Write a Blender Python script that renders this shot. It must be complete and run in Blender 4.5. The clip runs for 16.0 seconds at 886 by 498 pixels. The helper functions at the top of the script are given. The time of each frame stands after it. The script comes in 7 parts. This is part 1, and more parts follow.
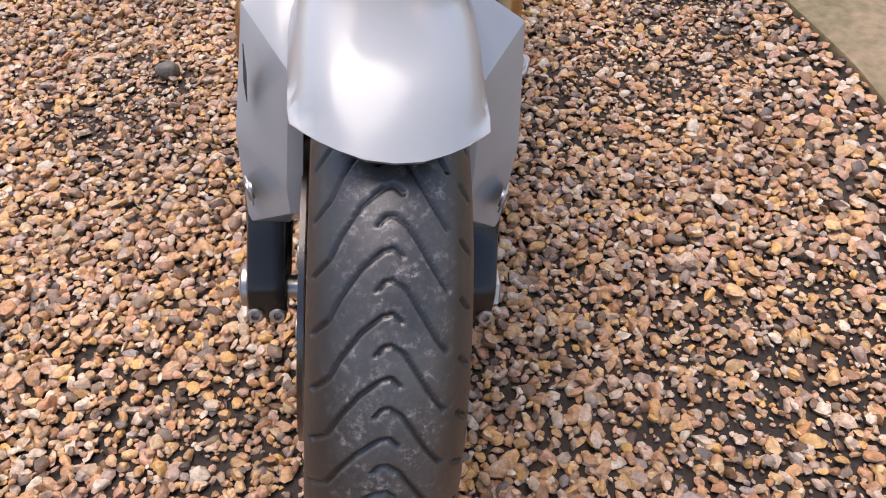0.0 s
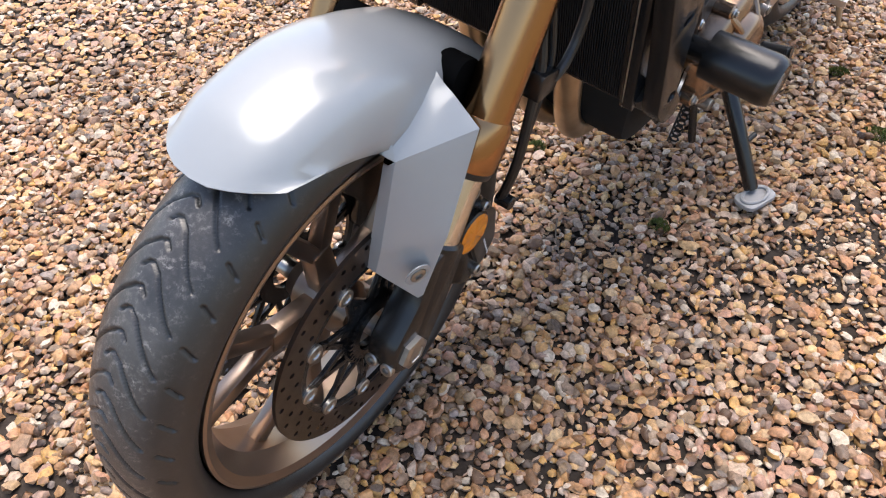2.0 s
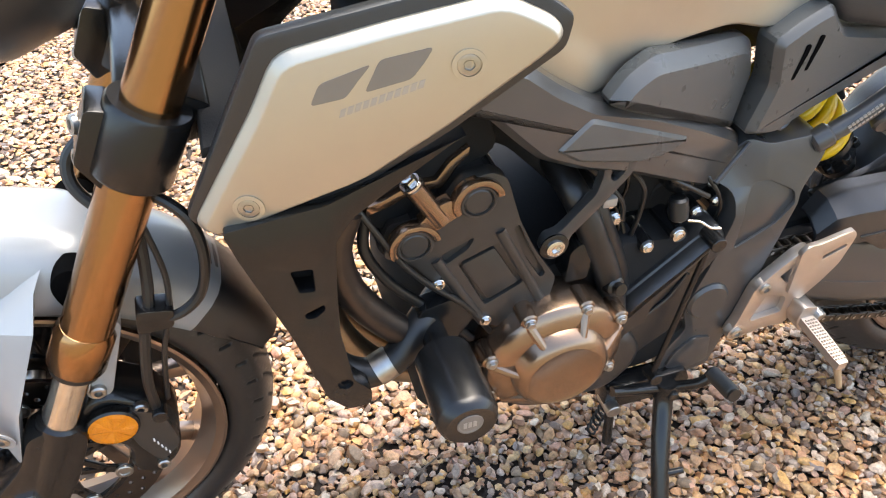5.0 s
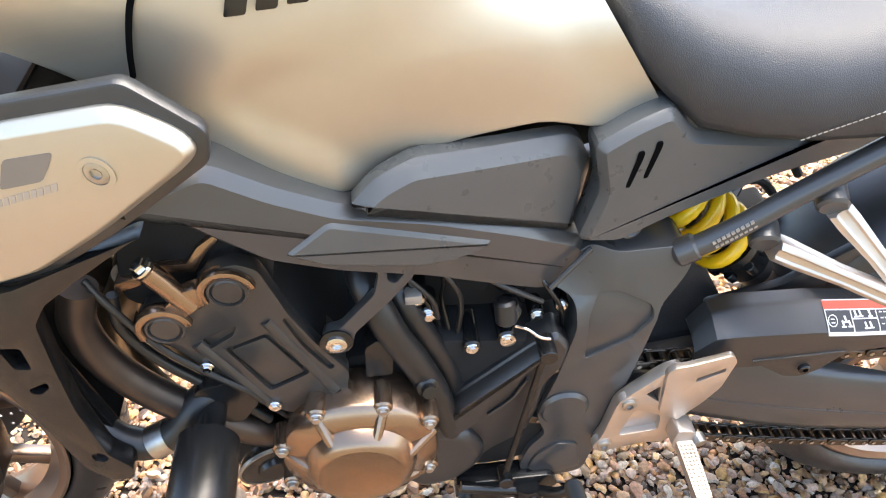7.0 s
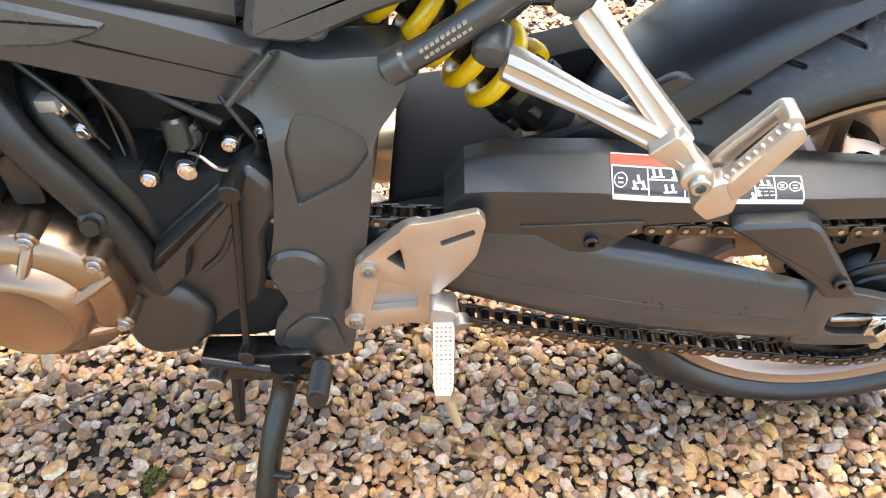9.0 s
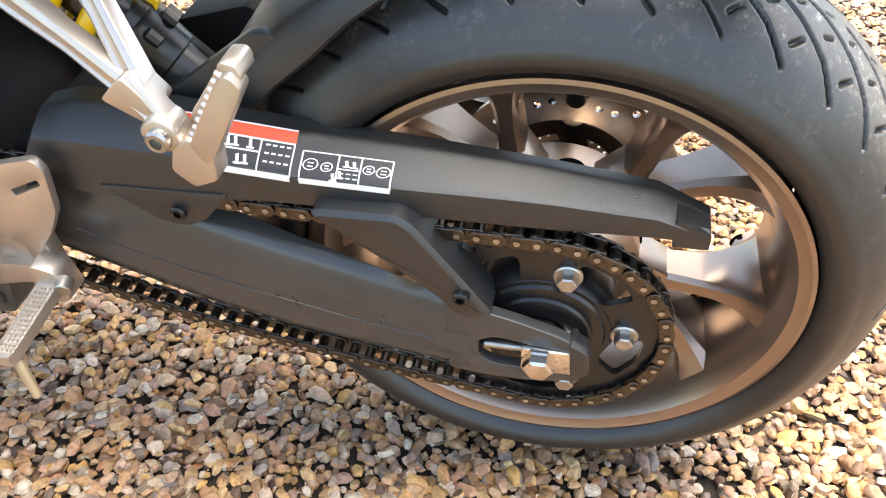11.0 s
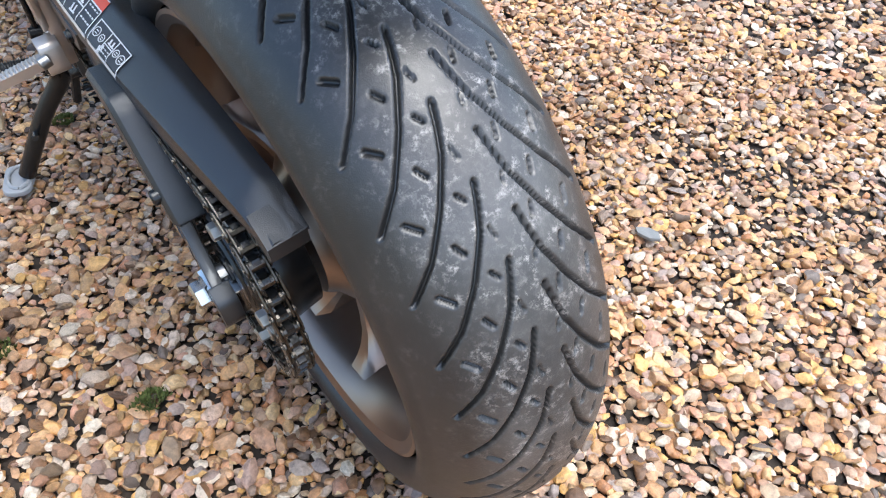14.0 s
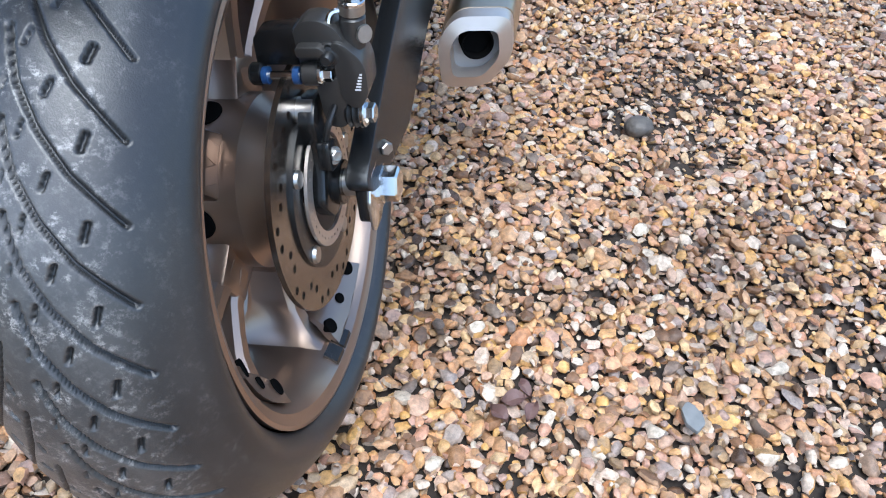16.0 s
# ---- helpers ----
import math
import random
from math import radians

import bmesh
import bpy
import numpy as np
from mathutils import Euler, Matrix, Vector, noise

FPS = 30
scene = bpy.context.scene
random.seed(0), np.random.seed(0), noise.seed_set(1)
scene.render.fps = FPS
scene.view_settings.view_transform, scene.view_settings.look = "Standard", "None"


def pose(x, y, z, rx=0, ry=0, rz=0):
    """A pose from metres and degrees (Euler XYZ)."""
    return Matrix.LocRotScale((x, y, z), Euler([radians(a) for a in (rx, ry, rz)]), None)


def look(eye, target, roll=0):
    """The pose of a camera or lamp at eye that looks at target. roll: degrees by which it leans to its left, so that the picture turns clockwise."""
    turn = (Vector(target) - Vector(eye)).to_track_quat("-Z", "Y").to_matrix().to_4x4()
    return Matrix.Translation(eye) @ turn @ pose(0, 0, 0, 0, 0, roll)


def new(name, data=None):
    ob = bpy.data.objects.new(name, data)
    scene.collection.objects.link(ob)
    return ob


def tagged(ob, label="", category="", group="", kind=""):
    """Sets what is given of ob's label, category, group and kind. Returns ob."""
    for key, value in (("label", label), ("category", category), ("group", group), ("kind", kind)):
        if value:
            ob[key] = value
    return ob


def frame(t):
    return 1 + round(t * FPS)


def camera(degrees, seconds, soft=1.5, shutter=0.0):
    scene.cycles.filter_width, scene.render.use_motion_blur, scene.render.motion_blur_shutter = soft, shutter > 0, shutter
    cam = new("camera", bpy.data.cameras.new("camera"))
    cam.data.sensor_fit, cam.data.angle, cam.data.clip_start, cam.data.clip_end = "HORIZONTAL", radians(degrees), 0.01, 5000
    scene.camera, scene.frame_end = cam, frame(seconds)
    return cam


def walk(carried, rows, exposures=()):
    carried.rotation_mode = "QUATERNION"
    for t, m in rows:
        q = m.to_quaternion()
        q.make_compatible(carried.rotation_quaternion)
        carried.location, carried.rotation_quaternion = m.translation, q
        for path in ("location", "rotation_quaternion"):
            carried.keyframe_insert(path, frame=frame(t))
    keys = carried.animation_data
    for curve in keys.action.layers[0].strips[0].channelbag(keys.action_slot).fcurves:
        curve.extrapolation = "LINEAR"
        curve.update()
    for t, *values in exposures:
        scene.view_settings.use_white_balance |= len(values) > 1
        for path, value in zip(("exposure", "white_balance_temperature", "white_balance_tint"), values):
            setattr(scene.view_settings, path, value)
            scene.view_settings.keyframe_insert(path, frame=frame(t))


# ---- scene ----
cam = camera(59.9, 16.0, 1.1)
PATH = [
    (0, (-0.0010, 0.0081, 0.8902), (-0.0416, 1.3926, -0.5938), -3.30),
    (0.5, (0.1543, -0.0315, 0.9236), (-0.1736, 1.3185, -0.5562), -4.20),
    (1, (0.2801, -0.0152, 0.9277), (-0.3045, 1.2525, -0.5461), -4.50),
    (1.5, (0.3613, 0.0416, 0.9328), (-0.4476, 1.2150, -0.5136), -4.40),
    (2, (0.4466, 0.1726, 0.9318), (-0.5816, 1.2322, -0.4618), -4.50),
    (2.5, (0.5623, 0.2883, 0.9094), (-0.6232, 1.2616, -0.4192), -3.70),
    (3, (0.6120, 0.4080, 0.9064), (-0.6993, 1.2789, -0.3745), -3.40),
    (3.5, (0.6384, 0.5481, 0.9135), (-0.7704, 1.3094, -0.3339), -2.90),
    (4, (0.6638, 0.6638, 0.9318), (-0.8293, 1.3083, -0.2832), -2.40),
    (4.5, (0.7064, 0.7805, 0.9582), (-0.8699, 1.2982, -0.2131), -2.30),
    (4.7, (0.7135, 0.8161, 0.9703), (-0.8891, 1.2890, -0.1817), -2.10),
    (6.8, (0.6445, 1.1744, 1.0394), (-1.0373, 1.3154, -0.0883), -1.00),
    (7, (0.6597, 1.2200, 1.0272), (-1.0180, 1.3185, -0.1116), -1.20),
    (7.5, (0.6943, 1.3195, 0.9906), (-0.9592, 1.3530, -0.1878), -1.10),
    (8, (0.6882, 1.3916, 0.9541), (-0.9389, 1.3621, -0.2588), -1.40),
    (8.5, (0.6415, 1.4738, 0.8983), (-0.9521, 1.3966, -0.3552), -1.70),
    (9, (0.5857, 1.5814, 0.8455), (-0.9876, 1.4677, -0.4334), -1.90),
    (9.5, (0.5562, 1.6920, 0.8079), (-1.0038, 1.5337, -0.4811), -1.70),
    (10, (0.5410, 1.8219, 0.7491), (-1.0241, 1.6007, -0.5248), -1.40),
    (10.2, (0.5400, 1.8747, 0.7369), (-1.0262, 1.6291, -0.5319), -1.10),
    (12.3, (0.3258, 2.2066, 0.8201), (-1.1104, 1.4108, -0.3745), -0.80),
    (12.5, (0.3116, 2.2513, 0.8252), (-1.0739, 1.3895, -0.3827), -0.70),
    (13, (0.2781, 2.3680, 0.8313), (-0.9683, 1.3774, -0.4273), 0.20),
    (13.5, (0.2152, 2.4472, 0.7998), (-0.8445, 1.3337, -0.5268), 1.20),
    (14, (0.1025, 2.4979, 0.7897), (-0.7298, 1.2687, -0.5948), 1.90),
    (14.5, (-0.0264, 2.5172, 0.7826), (-0.6039, 1.1916, -0.6415), 2.10),
    (15, (-0.1736, 2.5497, 0.7958), (-0.4984, 1.1612, -0.6486), 2.70),
    (15.5, (-0.2943, 2.5355, 0.7917), (-0.3603, 1.1175, -0.6587), 3.10),
    (16, (-0.4151, 2.4888, 0.7947), (-0.2213, 1.0871, -0.6608), 3.80),
]
EXPOSURES = [(0, 0.94, 6850, 19), (1.5, 1.22, 6750, 14), (2.5, 1.41, 6850, 12), (3.5, 1.68, 6950, 10), (4.7, 2.06, 7000, 9), (7, 2.45, 6900, 9), (10, 2.43, 7350, 6), (12.5, 1.68, 6800, 8), (14.5, 1.38, 5700, 5), (16, 1.17, 5400, 4)]
walk(cam, [(t, look(eye, target, roll)) for t, eye, target, roll in PATH], EXPOSURES)

# ---- light ----
world = bpy.data.worlds.new("overcast_sky")
scene.world = world
world.use_nodes = True
wn = world.node_tree.nodes
sky = wn.new("ShaderNodeTexSky")
sky.sky_type, sky.sun_disc = "NISHITA", False
sky.sun_elevation, sky.sun_rotation = radians(65), radians(340)
sky.air_density, sky.dust_density, sky.ozone_density = 1.0, 2.5, 1.0
wn["Background"].inputs["Strength"].default_value = 0.15
world.node_tree.links.new(sky.outputs["Color"], wn["Background"].inputs["Color"])
sun = new("sun", bpy.data.lights.new("sun", "SUN"))
sun.data.energy, sun.data.angle, sun.data.color = 1.68, radians(46), (1.0, 0.96, 0.90)
sun.matrix_basis = look((-0.17, 0.24, 2.0), (0, 0, 0))


# ---- materials ----
def mat(name, c, rough=0.5, metal=0.0, c2=None, scale=30.0, mix=0.5, bump=0.0, bscale=400.0, rvar=0.1, coat=0.0, big=6.0, spec=0.5):
    """A surface of two colours, worn at a large and a fine scale, with a fine relief."""
    m = bpy.data.materials.new(name)
    m.use_nodes = True
    n, l = m.node_tree.nodes, m.node_tree.links
    b = n["Principled BSDF"]
    co = n.new("ShaderNodeTexCoord")
    fine, broad = n.new("ShaderNodeTexNoise"), n.new("ShaderNodeTexNoise")
    fine.inputs["Scale"].default_value, fine.inputs["Detail"].default_value = scale, 6
    broad.inputs["Scale"].default_value, broad.inputs["Detail"].default_value = big, 4
    for t in (fine, broad):
        l.new(co.outputs["Object"], t.inputs["Vector"])
    add = n.new("ShaderNodeMath")
    add.operation = "MULTIPLY_ADD"
    l.new(fine.outputs["Fac"], add.inputs[0])
    add.inputs[1].default_value = 0.5
    half = n.new("ShaderNodeMath")
    half.operation = "MULTIPLY"
    half.inputs[1].default_value = 0.5
    l.new(broad.outputs["Fac"], half.inputs[0])
    l.new(half.outputs[0], add.inputs[2])
    ramp = n.new("ShaderNodeMapRange")
    ramp.inputs["From Min"].default_value, ramp.inputs["From Max"].default_value = 0.35, 0.65
    ramp.inputs["To Max"].default_value = mix
    l.new(add.outputs[0], ramp.inputs["Value"])
    mx = n.new("ShaderNodeMix")
    mx.data_type = "RGBA"
    mx.inputs[6].default_value = (*c, 1)
    mx.inputs[7].default_value = (*(c2 or [v * 0.75 for v in c]), 1)
    l.new(ramp.outputs[0], mx.inputs[0])
    l.new(mx.outputs[2], b.inputs["Base Color"])
    rr = n.new("ShaderNodeMapRange")
    rr.inputs["To Min"].default_value, rr.inputs["To Max"].default_value = max(0.03, rough - rvar), min(1, rough + rvar)
    l.new(add.outputs[0], rr.inputs["Value"])
    l.new(rr.outputs[0], b.inputs["Roughness"])
    b.inputs["Metallic"].default_value = metal
    b.inputs["Specular IOR Level"].default_value = spec
    b.inputs["Coat Weight"].default_value = coat
    b.inputs["Coat Roughness"].default_value = 0.08
    if bump:
        tex = n.new("ShaderNodeTexNoise")
        tex.inputs["Scale"].default_value, tex.inputs["Detail"].default_value = bscale, 3
        l.new(co.outputs["Object"], tex.inputs["Vector"])
        bp = n.new("ShaderNodeBump")
        bp.inputs["Strength"].default_value, bp.inputs["Distance"].default_value = bump, 0.002
        l.new(tex.outputs["Fac"], bp.inputs["Height"])
        l.new(bp.outputs[0], b.inputs["Normal"])
    return m


PAINT = mat("silver_paint", (0.30, 0.315, 0.32), 0.42, 0.0, (0.285, 0.30, 0.305), 60, 0.5, 0, 1500, 0.03, 1.0)
PAINT.node_tree.nodes["Principled BSDF"].inputs["Coat Roughness"].default_value = 0.17
TANKPAINT = mat("matt_silver_paint", (0.53, 0.49, 0.405), 0.45, 0.85, (0.50, 0.46, 0.38), 60, 0.5, 0, 1500, 0.03, 0.1)
PLASTIC = mat("grained_black_plastic", (0.014, 0.015, 0.0165), 0.31, 0, (0.018, 0.019, 0.021), 60, 0.5, 0.22, 1400, 0.03, 0, 4, 0.75)
SATIN = mat("satin_black_frame_paint", (0.046, 0.046, 0.046), 0.28, 0.1, (0.052, 0.051, 0.050), 40, 0.5, 0.04, 1200, 0.025, 0.3, 4)
BLACK = mat("engine_black", (0.007, 0.0073, 0.0076), 0.24, 0.0, (0.011, 0.011, 0.011), 45, 0.6, 0.08, 700, 0.10, 0, 6, 0.5)
HOUSING = mat("engine_casing_grey_black", (0.036, 0.034, 0.032), 0.32, 0.2, (0.050, 0.046, 0.041), 40, 0.6, 0.1, 600, 0.1, 0.2)
BRONZE = mat("bronze_casing", (0.31, 0.215, 0.15), 0.24, 0.92, (0.22, 0.15, 0.105), 14, 0.4, 0.03, 900, 0.07)
WHEEL = mat("bronze_wheel_paint", (0.34, 0.26, 0.205), 0.30, 0.9, (0.27, 0.205, 0.165), 18, 0.5, 0.03, 900, 0.07)
GOLD = mat("gold_anodised_fork", (0.39, 0.22, 0.105), 0.20, 1.0, (0.36, 0.20, 0.09), 8, 0.3, 0, 900, 0.03, 0, 3)
CHROME = mat("polished_chrome", (0.72, 0.70, 0.66), 0.14, 1.0, (0.55, 0.53, 0.50), 40, 0.4, 0, 400, 0.06)
STEEL = mat("zinc_steel", (0.50, 0.49, 0.47), 0.34, 1.0, (0.30, 0.28, 0.25), 120, 0.6, 0.05, 900, 0.1)
DISC = mat("brake_disc_steel", (0.15, 0.14, 0.135), 0.30, 1.0, (0.08, 0.073, 0.07), 60, 0.7, 0.05, 700, 0.1)
DISC2 = mat("bright_brake_disc_steel", (0.36, 0.33, 0.30), 0.24, 1.0, (0.20, 0.17, 0.14), 60, 0.7, 0.05, 700, 0.1)
ALU = mat("cast_aluminium", (0.58, 0.515, 0.455), 0.36, 0.85, (0.46, 0.40, 0.35), 35, 0.6, 0.06, 900, 0.1)
CHAIN = mat("oily_chain_steel", (0.15, 0.135, 0.115), 0.30, 1.0, (0.035, 0.030, 0.026), 260, 0.8, 0.1, 900, 0.12)
RUBBER = mat("hose_rubber", (0.011, 0.011, 0.011), 0.36, 0, (0.018, 0.0175, 0.017), 80, 0.5, 0.06, 800, 0.08, 0, 6, 0.5)
PIPE = mat("heat_stained_pipe", (0.10, 0.078, 0.065), 0.42, 0.8, (0.045, 0.037, 0.032), 25, 0.8, 0.05, 700, 0.1)
EXHAUST = mat("stainless_exhaust", (0.55, 0.46, 0.34), 0.34, 1.0, (0.34, 0.25, 0.16), 30, 0.8, 0.05, 700, 0.12)
YELLOW = mat("yellow_spring_enamel", (0.80, 0.52, 0.01), 0.28, 0, (0.72, 0.44, 0.01), 40, 0.5, 0.02, 900, 0.08, 0.4)
PLATE = mat("yellow_reflective_plate", (0.90, 0.80, 0.0), 0.30, 0, (0.86, 0.72, 0.0), 15, 0.5, 0.02, 900, 0.1, 0.3)
INK = mat("black_print", (0.03, 0.03, 0.035), 0.45)
ORANGE = mat("orange_reflector", (0.78, 0.26, 0.004), 0.15, 0, (0.58, 0.13, 0.0), 120, 0.6, 0.6, 500, 0.05, 0.5)
COVER = mat("dark_grey_cover_plastic", (0.066, 0.068, 0.067), 0.28, 0.0, (0.074, 0.076, 0.074), 60, 0.5, 0.15, 1400, 0.03, 0, 4)
VINYL = mat("black_vinyl", (0.034, 0.035, 0.038), 0.48, 0, (0.044, 0.045, 0.048), 40, 0.5, 0.35, 900, 0.06, 0, 6, 0.5)
WHITE = mat("white_print", (0.75, 0.75, 0.74), 0.4)
GREYCAST = mat("grey_cast_metal", (0.32, 0.32, 0.32), 0.5, 0.2)
DULL = mat("dull_black", (0.012, 0.0125, 0.013), 0.75, 0, (0.020, 0.019, 0.018), 60, 0.5, 0.2, 500, 0.05, 0, 6, 0.2)
BLUE = mat("blue_rubber_ring", (0.02, 0.06, 0.17), 0.35)
RED = mat("red_print", (0.70, 0.085, 0.035), 0.4)
BADGE = mat("badge_dark_chrome", (0.05, 0.05, 0.05), 0.25, 0.8)
DECAL = mat("grey_decal", (0.22, 0.20, 0.175), 0.4, 0.3)
DECAL2 = mat("pale_grey_decal", (0.42, 0.39, 0.35), 0.4, 0.4)
PEGTAN = mat("tan_worn_pin", (0.45, 0.36, 0.24), 0.45, 0.6)
# Near-black without sheen: the shade inside hollows, put into the colour of solid parts.
SHADEBLACK = mat("painted_shade_black", (0.004, 0.004, 0.004), 0.95, 0, (0.006, 0.006, 0.006), 60, 0.5, 0, 400, 0.04, 0, 6, 0.0)


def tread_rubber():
    """Tyre rubber with pale road dust and some painted sky sheen on its tread; the grooves are clean."""
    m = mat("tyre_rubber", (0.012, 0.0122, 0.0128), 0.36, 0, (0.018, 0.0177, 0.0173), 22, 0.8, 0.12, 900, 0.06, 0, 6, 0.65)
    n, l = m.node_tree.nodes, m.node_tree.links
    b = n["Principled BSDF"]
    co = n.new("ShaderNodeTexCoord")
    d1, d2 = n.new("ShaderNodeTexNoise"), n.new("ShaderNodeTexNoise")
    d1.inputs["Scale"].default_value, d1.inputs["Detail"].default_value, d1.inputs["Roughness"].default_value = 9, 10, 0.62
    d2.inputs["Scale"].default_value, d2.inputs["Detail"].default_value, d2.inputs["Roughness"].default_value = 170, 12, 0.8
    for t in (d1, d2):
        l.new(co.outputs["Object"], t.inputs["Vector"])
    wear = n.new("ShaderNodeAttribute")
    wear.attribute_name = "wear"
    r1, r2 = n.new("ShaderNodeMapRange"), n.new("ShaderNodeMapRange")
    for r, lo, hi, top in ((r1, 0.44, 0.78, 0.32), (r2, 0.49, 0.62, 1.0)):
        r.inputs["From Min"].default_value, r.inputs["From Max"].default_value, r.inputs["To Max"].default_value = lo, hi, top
    # This least amount of pale colour paints the tread's sky sheen along with the dust.
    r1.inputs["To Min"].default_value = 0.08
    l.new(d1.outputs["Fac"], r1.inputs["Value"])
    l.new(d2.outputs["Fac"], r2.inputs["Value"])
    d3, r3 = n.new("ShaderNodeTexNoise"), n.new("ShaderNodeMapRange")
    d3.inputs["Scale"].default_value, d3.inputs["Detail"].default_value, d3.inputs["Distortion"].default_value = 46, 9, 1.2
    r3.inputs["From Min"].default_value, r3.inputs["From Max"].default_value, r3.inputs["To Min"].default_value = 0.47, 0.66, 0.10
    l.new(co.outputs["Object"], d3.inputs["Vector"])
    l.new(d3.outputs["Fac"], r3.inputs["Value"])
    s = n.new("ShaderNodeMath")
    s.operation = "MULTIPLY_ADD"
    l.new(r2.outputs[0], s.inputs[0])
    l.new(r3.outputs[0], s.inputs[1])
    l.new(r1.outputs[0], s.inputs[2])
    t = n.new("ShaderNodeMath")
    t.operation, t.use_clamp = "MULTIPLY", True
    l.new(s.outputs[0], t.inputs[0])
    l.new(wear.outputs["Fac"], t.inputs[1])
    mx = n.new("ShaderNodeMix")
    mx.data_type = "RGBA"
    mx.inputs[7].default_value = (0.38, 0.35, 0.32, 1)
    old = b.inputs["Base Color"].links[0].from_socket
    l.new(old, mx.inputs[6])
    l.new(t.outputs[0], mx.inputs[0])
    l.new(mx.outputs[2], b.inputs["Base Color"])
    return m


def ramp_of(n, stops):
    r = n.new("ShaderNodeValToRGB")
    while len(r.color_ramp.elements) < len(stops):
        r.color_ramp.elements.new(0.5)
    for e, (p, c) in zip(r.color_ramp.elements, stops):
        e.position, e.color = p, (*c, 1)
    return r


def stone_material(name, island=True, single=False):
    """Flint gravel: tan, ochre, pink, grey and white stones, each of its own colour, mottled, with earth on them in patches."""
    m = bpy.data.materials.new(name)
    m.use_nodes = True
    n, l = m.node_tree.nodes, m.node_tree.links
    b = n["Principled BSDF"]
    co = n.new("ShaderNodeTexCoord")
    if single:
        src = n.new("ShaderNodeObjectInfo").outputs["Random"]
    elif island:
        src = n.new("ShaderNodeNewGeometry").outputs["Random Per Island"]
    else:
        v = n.new("ShaderNodeTexVoronoi")
        v.inputs["Scale"].default_value = 48
        l.new(co.outputs["Object"], v.inputs["Vector"])
        sep = n.new("ShaderNodeSeparateColor")
        l.new(v.outputs["Color"], sep.inputs[0])
        src = sep.outputs[0]
        far_edge = v.outputs["Distance"]
    ramp = ramp_of(n, [(0.0, (0.055, 0.034, 0.024)), (0.09, (0.25, 0.125, 0.055)), (0.18, (0.54, 0.31, 0.155)), (0.28, (0.13, 0.10, 0.082)), (0.38, (0.60, 0.335, 0.10)),
                       (0.48, (0.49, 0.25, 0.15)), (0.58, (0.29, 0.23, 0.195)), (0.68, (0.62, 0.40, 0.185)), (0.78, (0.41, 0.18, 0.072)), (0.88, (0.56, 0.405, 0.295)), (1.0, (0.58, 0.485, 0.365))])
    l.new(src, ramp.inputs[0])
    spots = n.new("ShaderNodeTexNoise")
    spots.inputs["Scale"].default_value, spots.inputs["Detail"].default_value, spots.inputs["Roughness"].default_value = 130, 6, 0.7
    broad = n.new("ShaderNodeTexNoise")
    broad.inputs["Scale"].default_value, broad.inputs["Detail"].default_value = 2.2, 5
    for t in (spots, broad):
        l.new(co.outputs["Object"], t.inputs["Vector"])
    r1 = n.new("ShaderNodeMapRange")
    r1.inputs["From Min"].default_value, r1.inputs["From Max"].default_value, r1.inputs["To Min"].default_value, r1.inputs["To Max"].default_value = 0.3, 0.7, 0.46, 1.40
    l.new(spots.outputs["Fac"], r1.inputs["Value"])
    r2 = n.new("ShaderNodeMapRange")
    r2.inputs["From Min"].default_value, r2.inputs["From Max"].default_value, r2.inputs["To Min"].default_value, r2.inputs["To Max"].default_value = 0.42, 0.62, 1.04, 0.78
    l.new(broad.outputs["Fac"], r2.inputs["Value"])
    pr = n.new("ShaderNodeMath")
    pr.operation = "MULTIPLY"
    l.new(r1.outputs[0], pr.inputs[0])
    l.new(r2.outputs[0], pr.inputs[1])
    mul = n.new("ShaderNodeVectorMath")
    mul.operation = "SCALE"
    l.new(ramp.outputs[0], mul.inputs[0])
    l.new(pr.outputs[0], mul.inputs["Scale"])
    l.new(mul.outputs[0], b.inputs["Base Color"])
    b.inputs["Roughness"].default_value = 0.38
    bump = n.new("ShaderNodeBump")
    bump.inputs["Strength"].default_value, bump.inputs["Distance"].default_value = 0.7, 0.003
    l.new(spots.outputs["Fac"], bump.inputs["Height"])
    if not island and not single:
        cell = n.new("ShaderNodeBump")
        cell.inputs["Strength"].default_value, cell.inputs["Distance"].default_value, cell.invert = 1.0, 0.012, True
        l.new(far_edge, cell.inputs["Height"])
        l.new(cell.outputs[0], bump.inputs["Normal"])
        gap, soil = n.new("ShaderNodeMapRange"), n.new("ShaderNodeMix")
        gap.inputs["From Min"].default_value, gap.inputs["From Max"].default_value = 0.36, 0.56
        l.new(far_edge, gap.inputs["Value"])
        soil.data_type = "RGBA"
        soil.inputs[7].default_value = (0.028, 0.019, 0.013, 1)
        l.new(gap.outputs[0], soil.inputs[0])
        l.new(mul.outputs[0], soil.inputs[6])
        l.new(soil.outputs[2], b.inputs["Base Color"])
    l.new(bump.outputs[0], b.inputs["Normal"])
    return m


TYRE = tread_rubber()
STONE = stone_material("gravel_stone")
LONESTONE = stone_material("single_gravel_stone", True, True)
FARSTONE = stone_material("distant_gravel", False)
SOIL = mat("damp_soil_and_grit", (0.014, 0.0095, 0.0065), 0.85, 0, (0.040, 0.027, 0.018), 160, 0.9, 0.9, 260, 0.1, 0, 3)
CONCRETE = mat("mossy_concrete", (0.26, 0.19, 0.12), 0.85, 0, (0.10, 0.095, 0.04), 40, 1.0, 0.9, 160, 0.1, 0, 5)
LEAF = mat("dead_leaf", (0.16, 0.085, 0.075), 0.6, 0, (0.09, 0.055, 0.04), 90, 0.9, 0.5, 300)
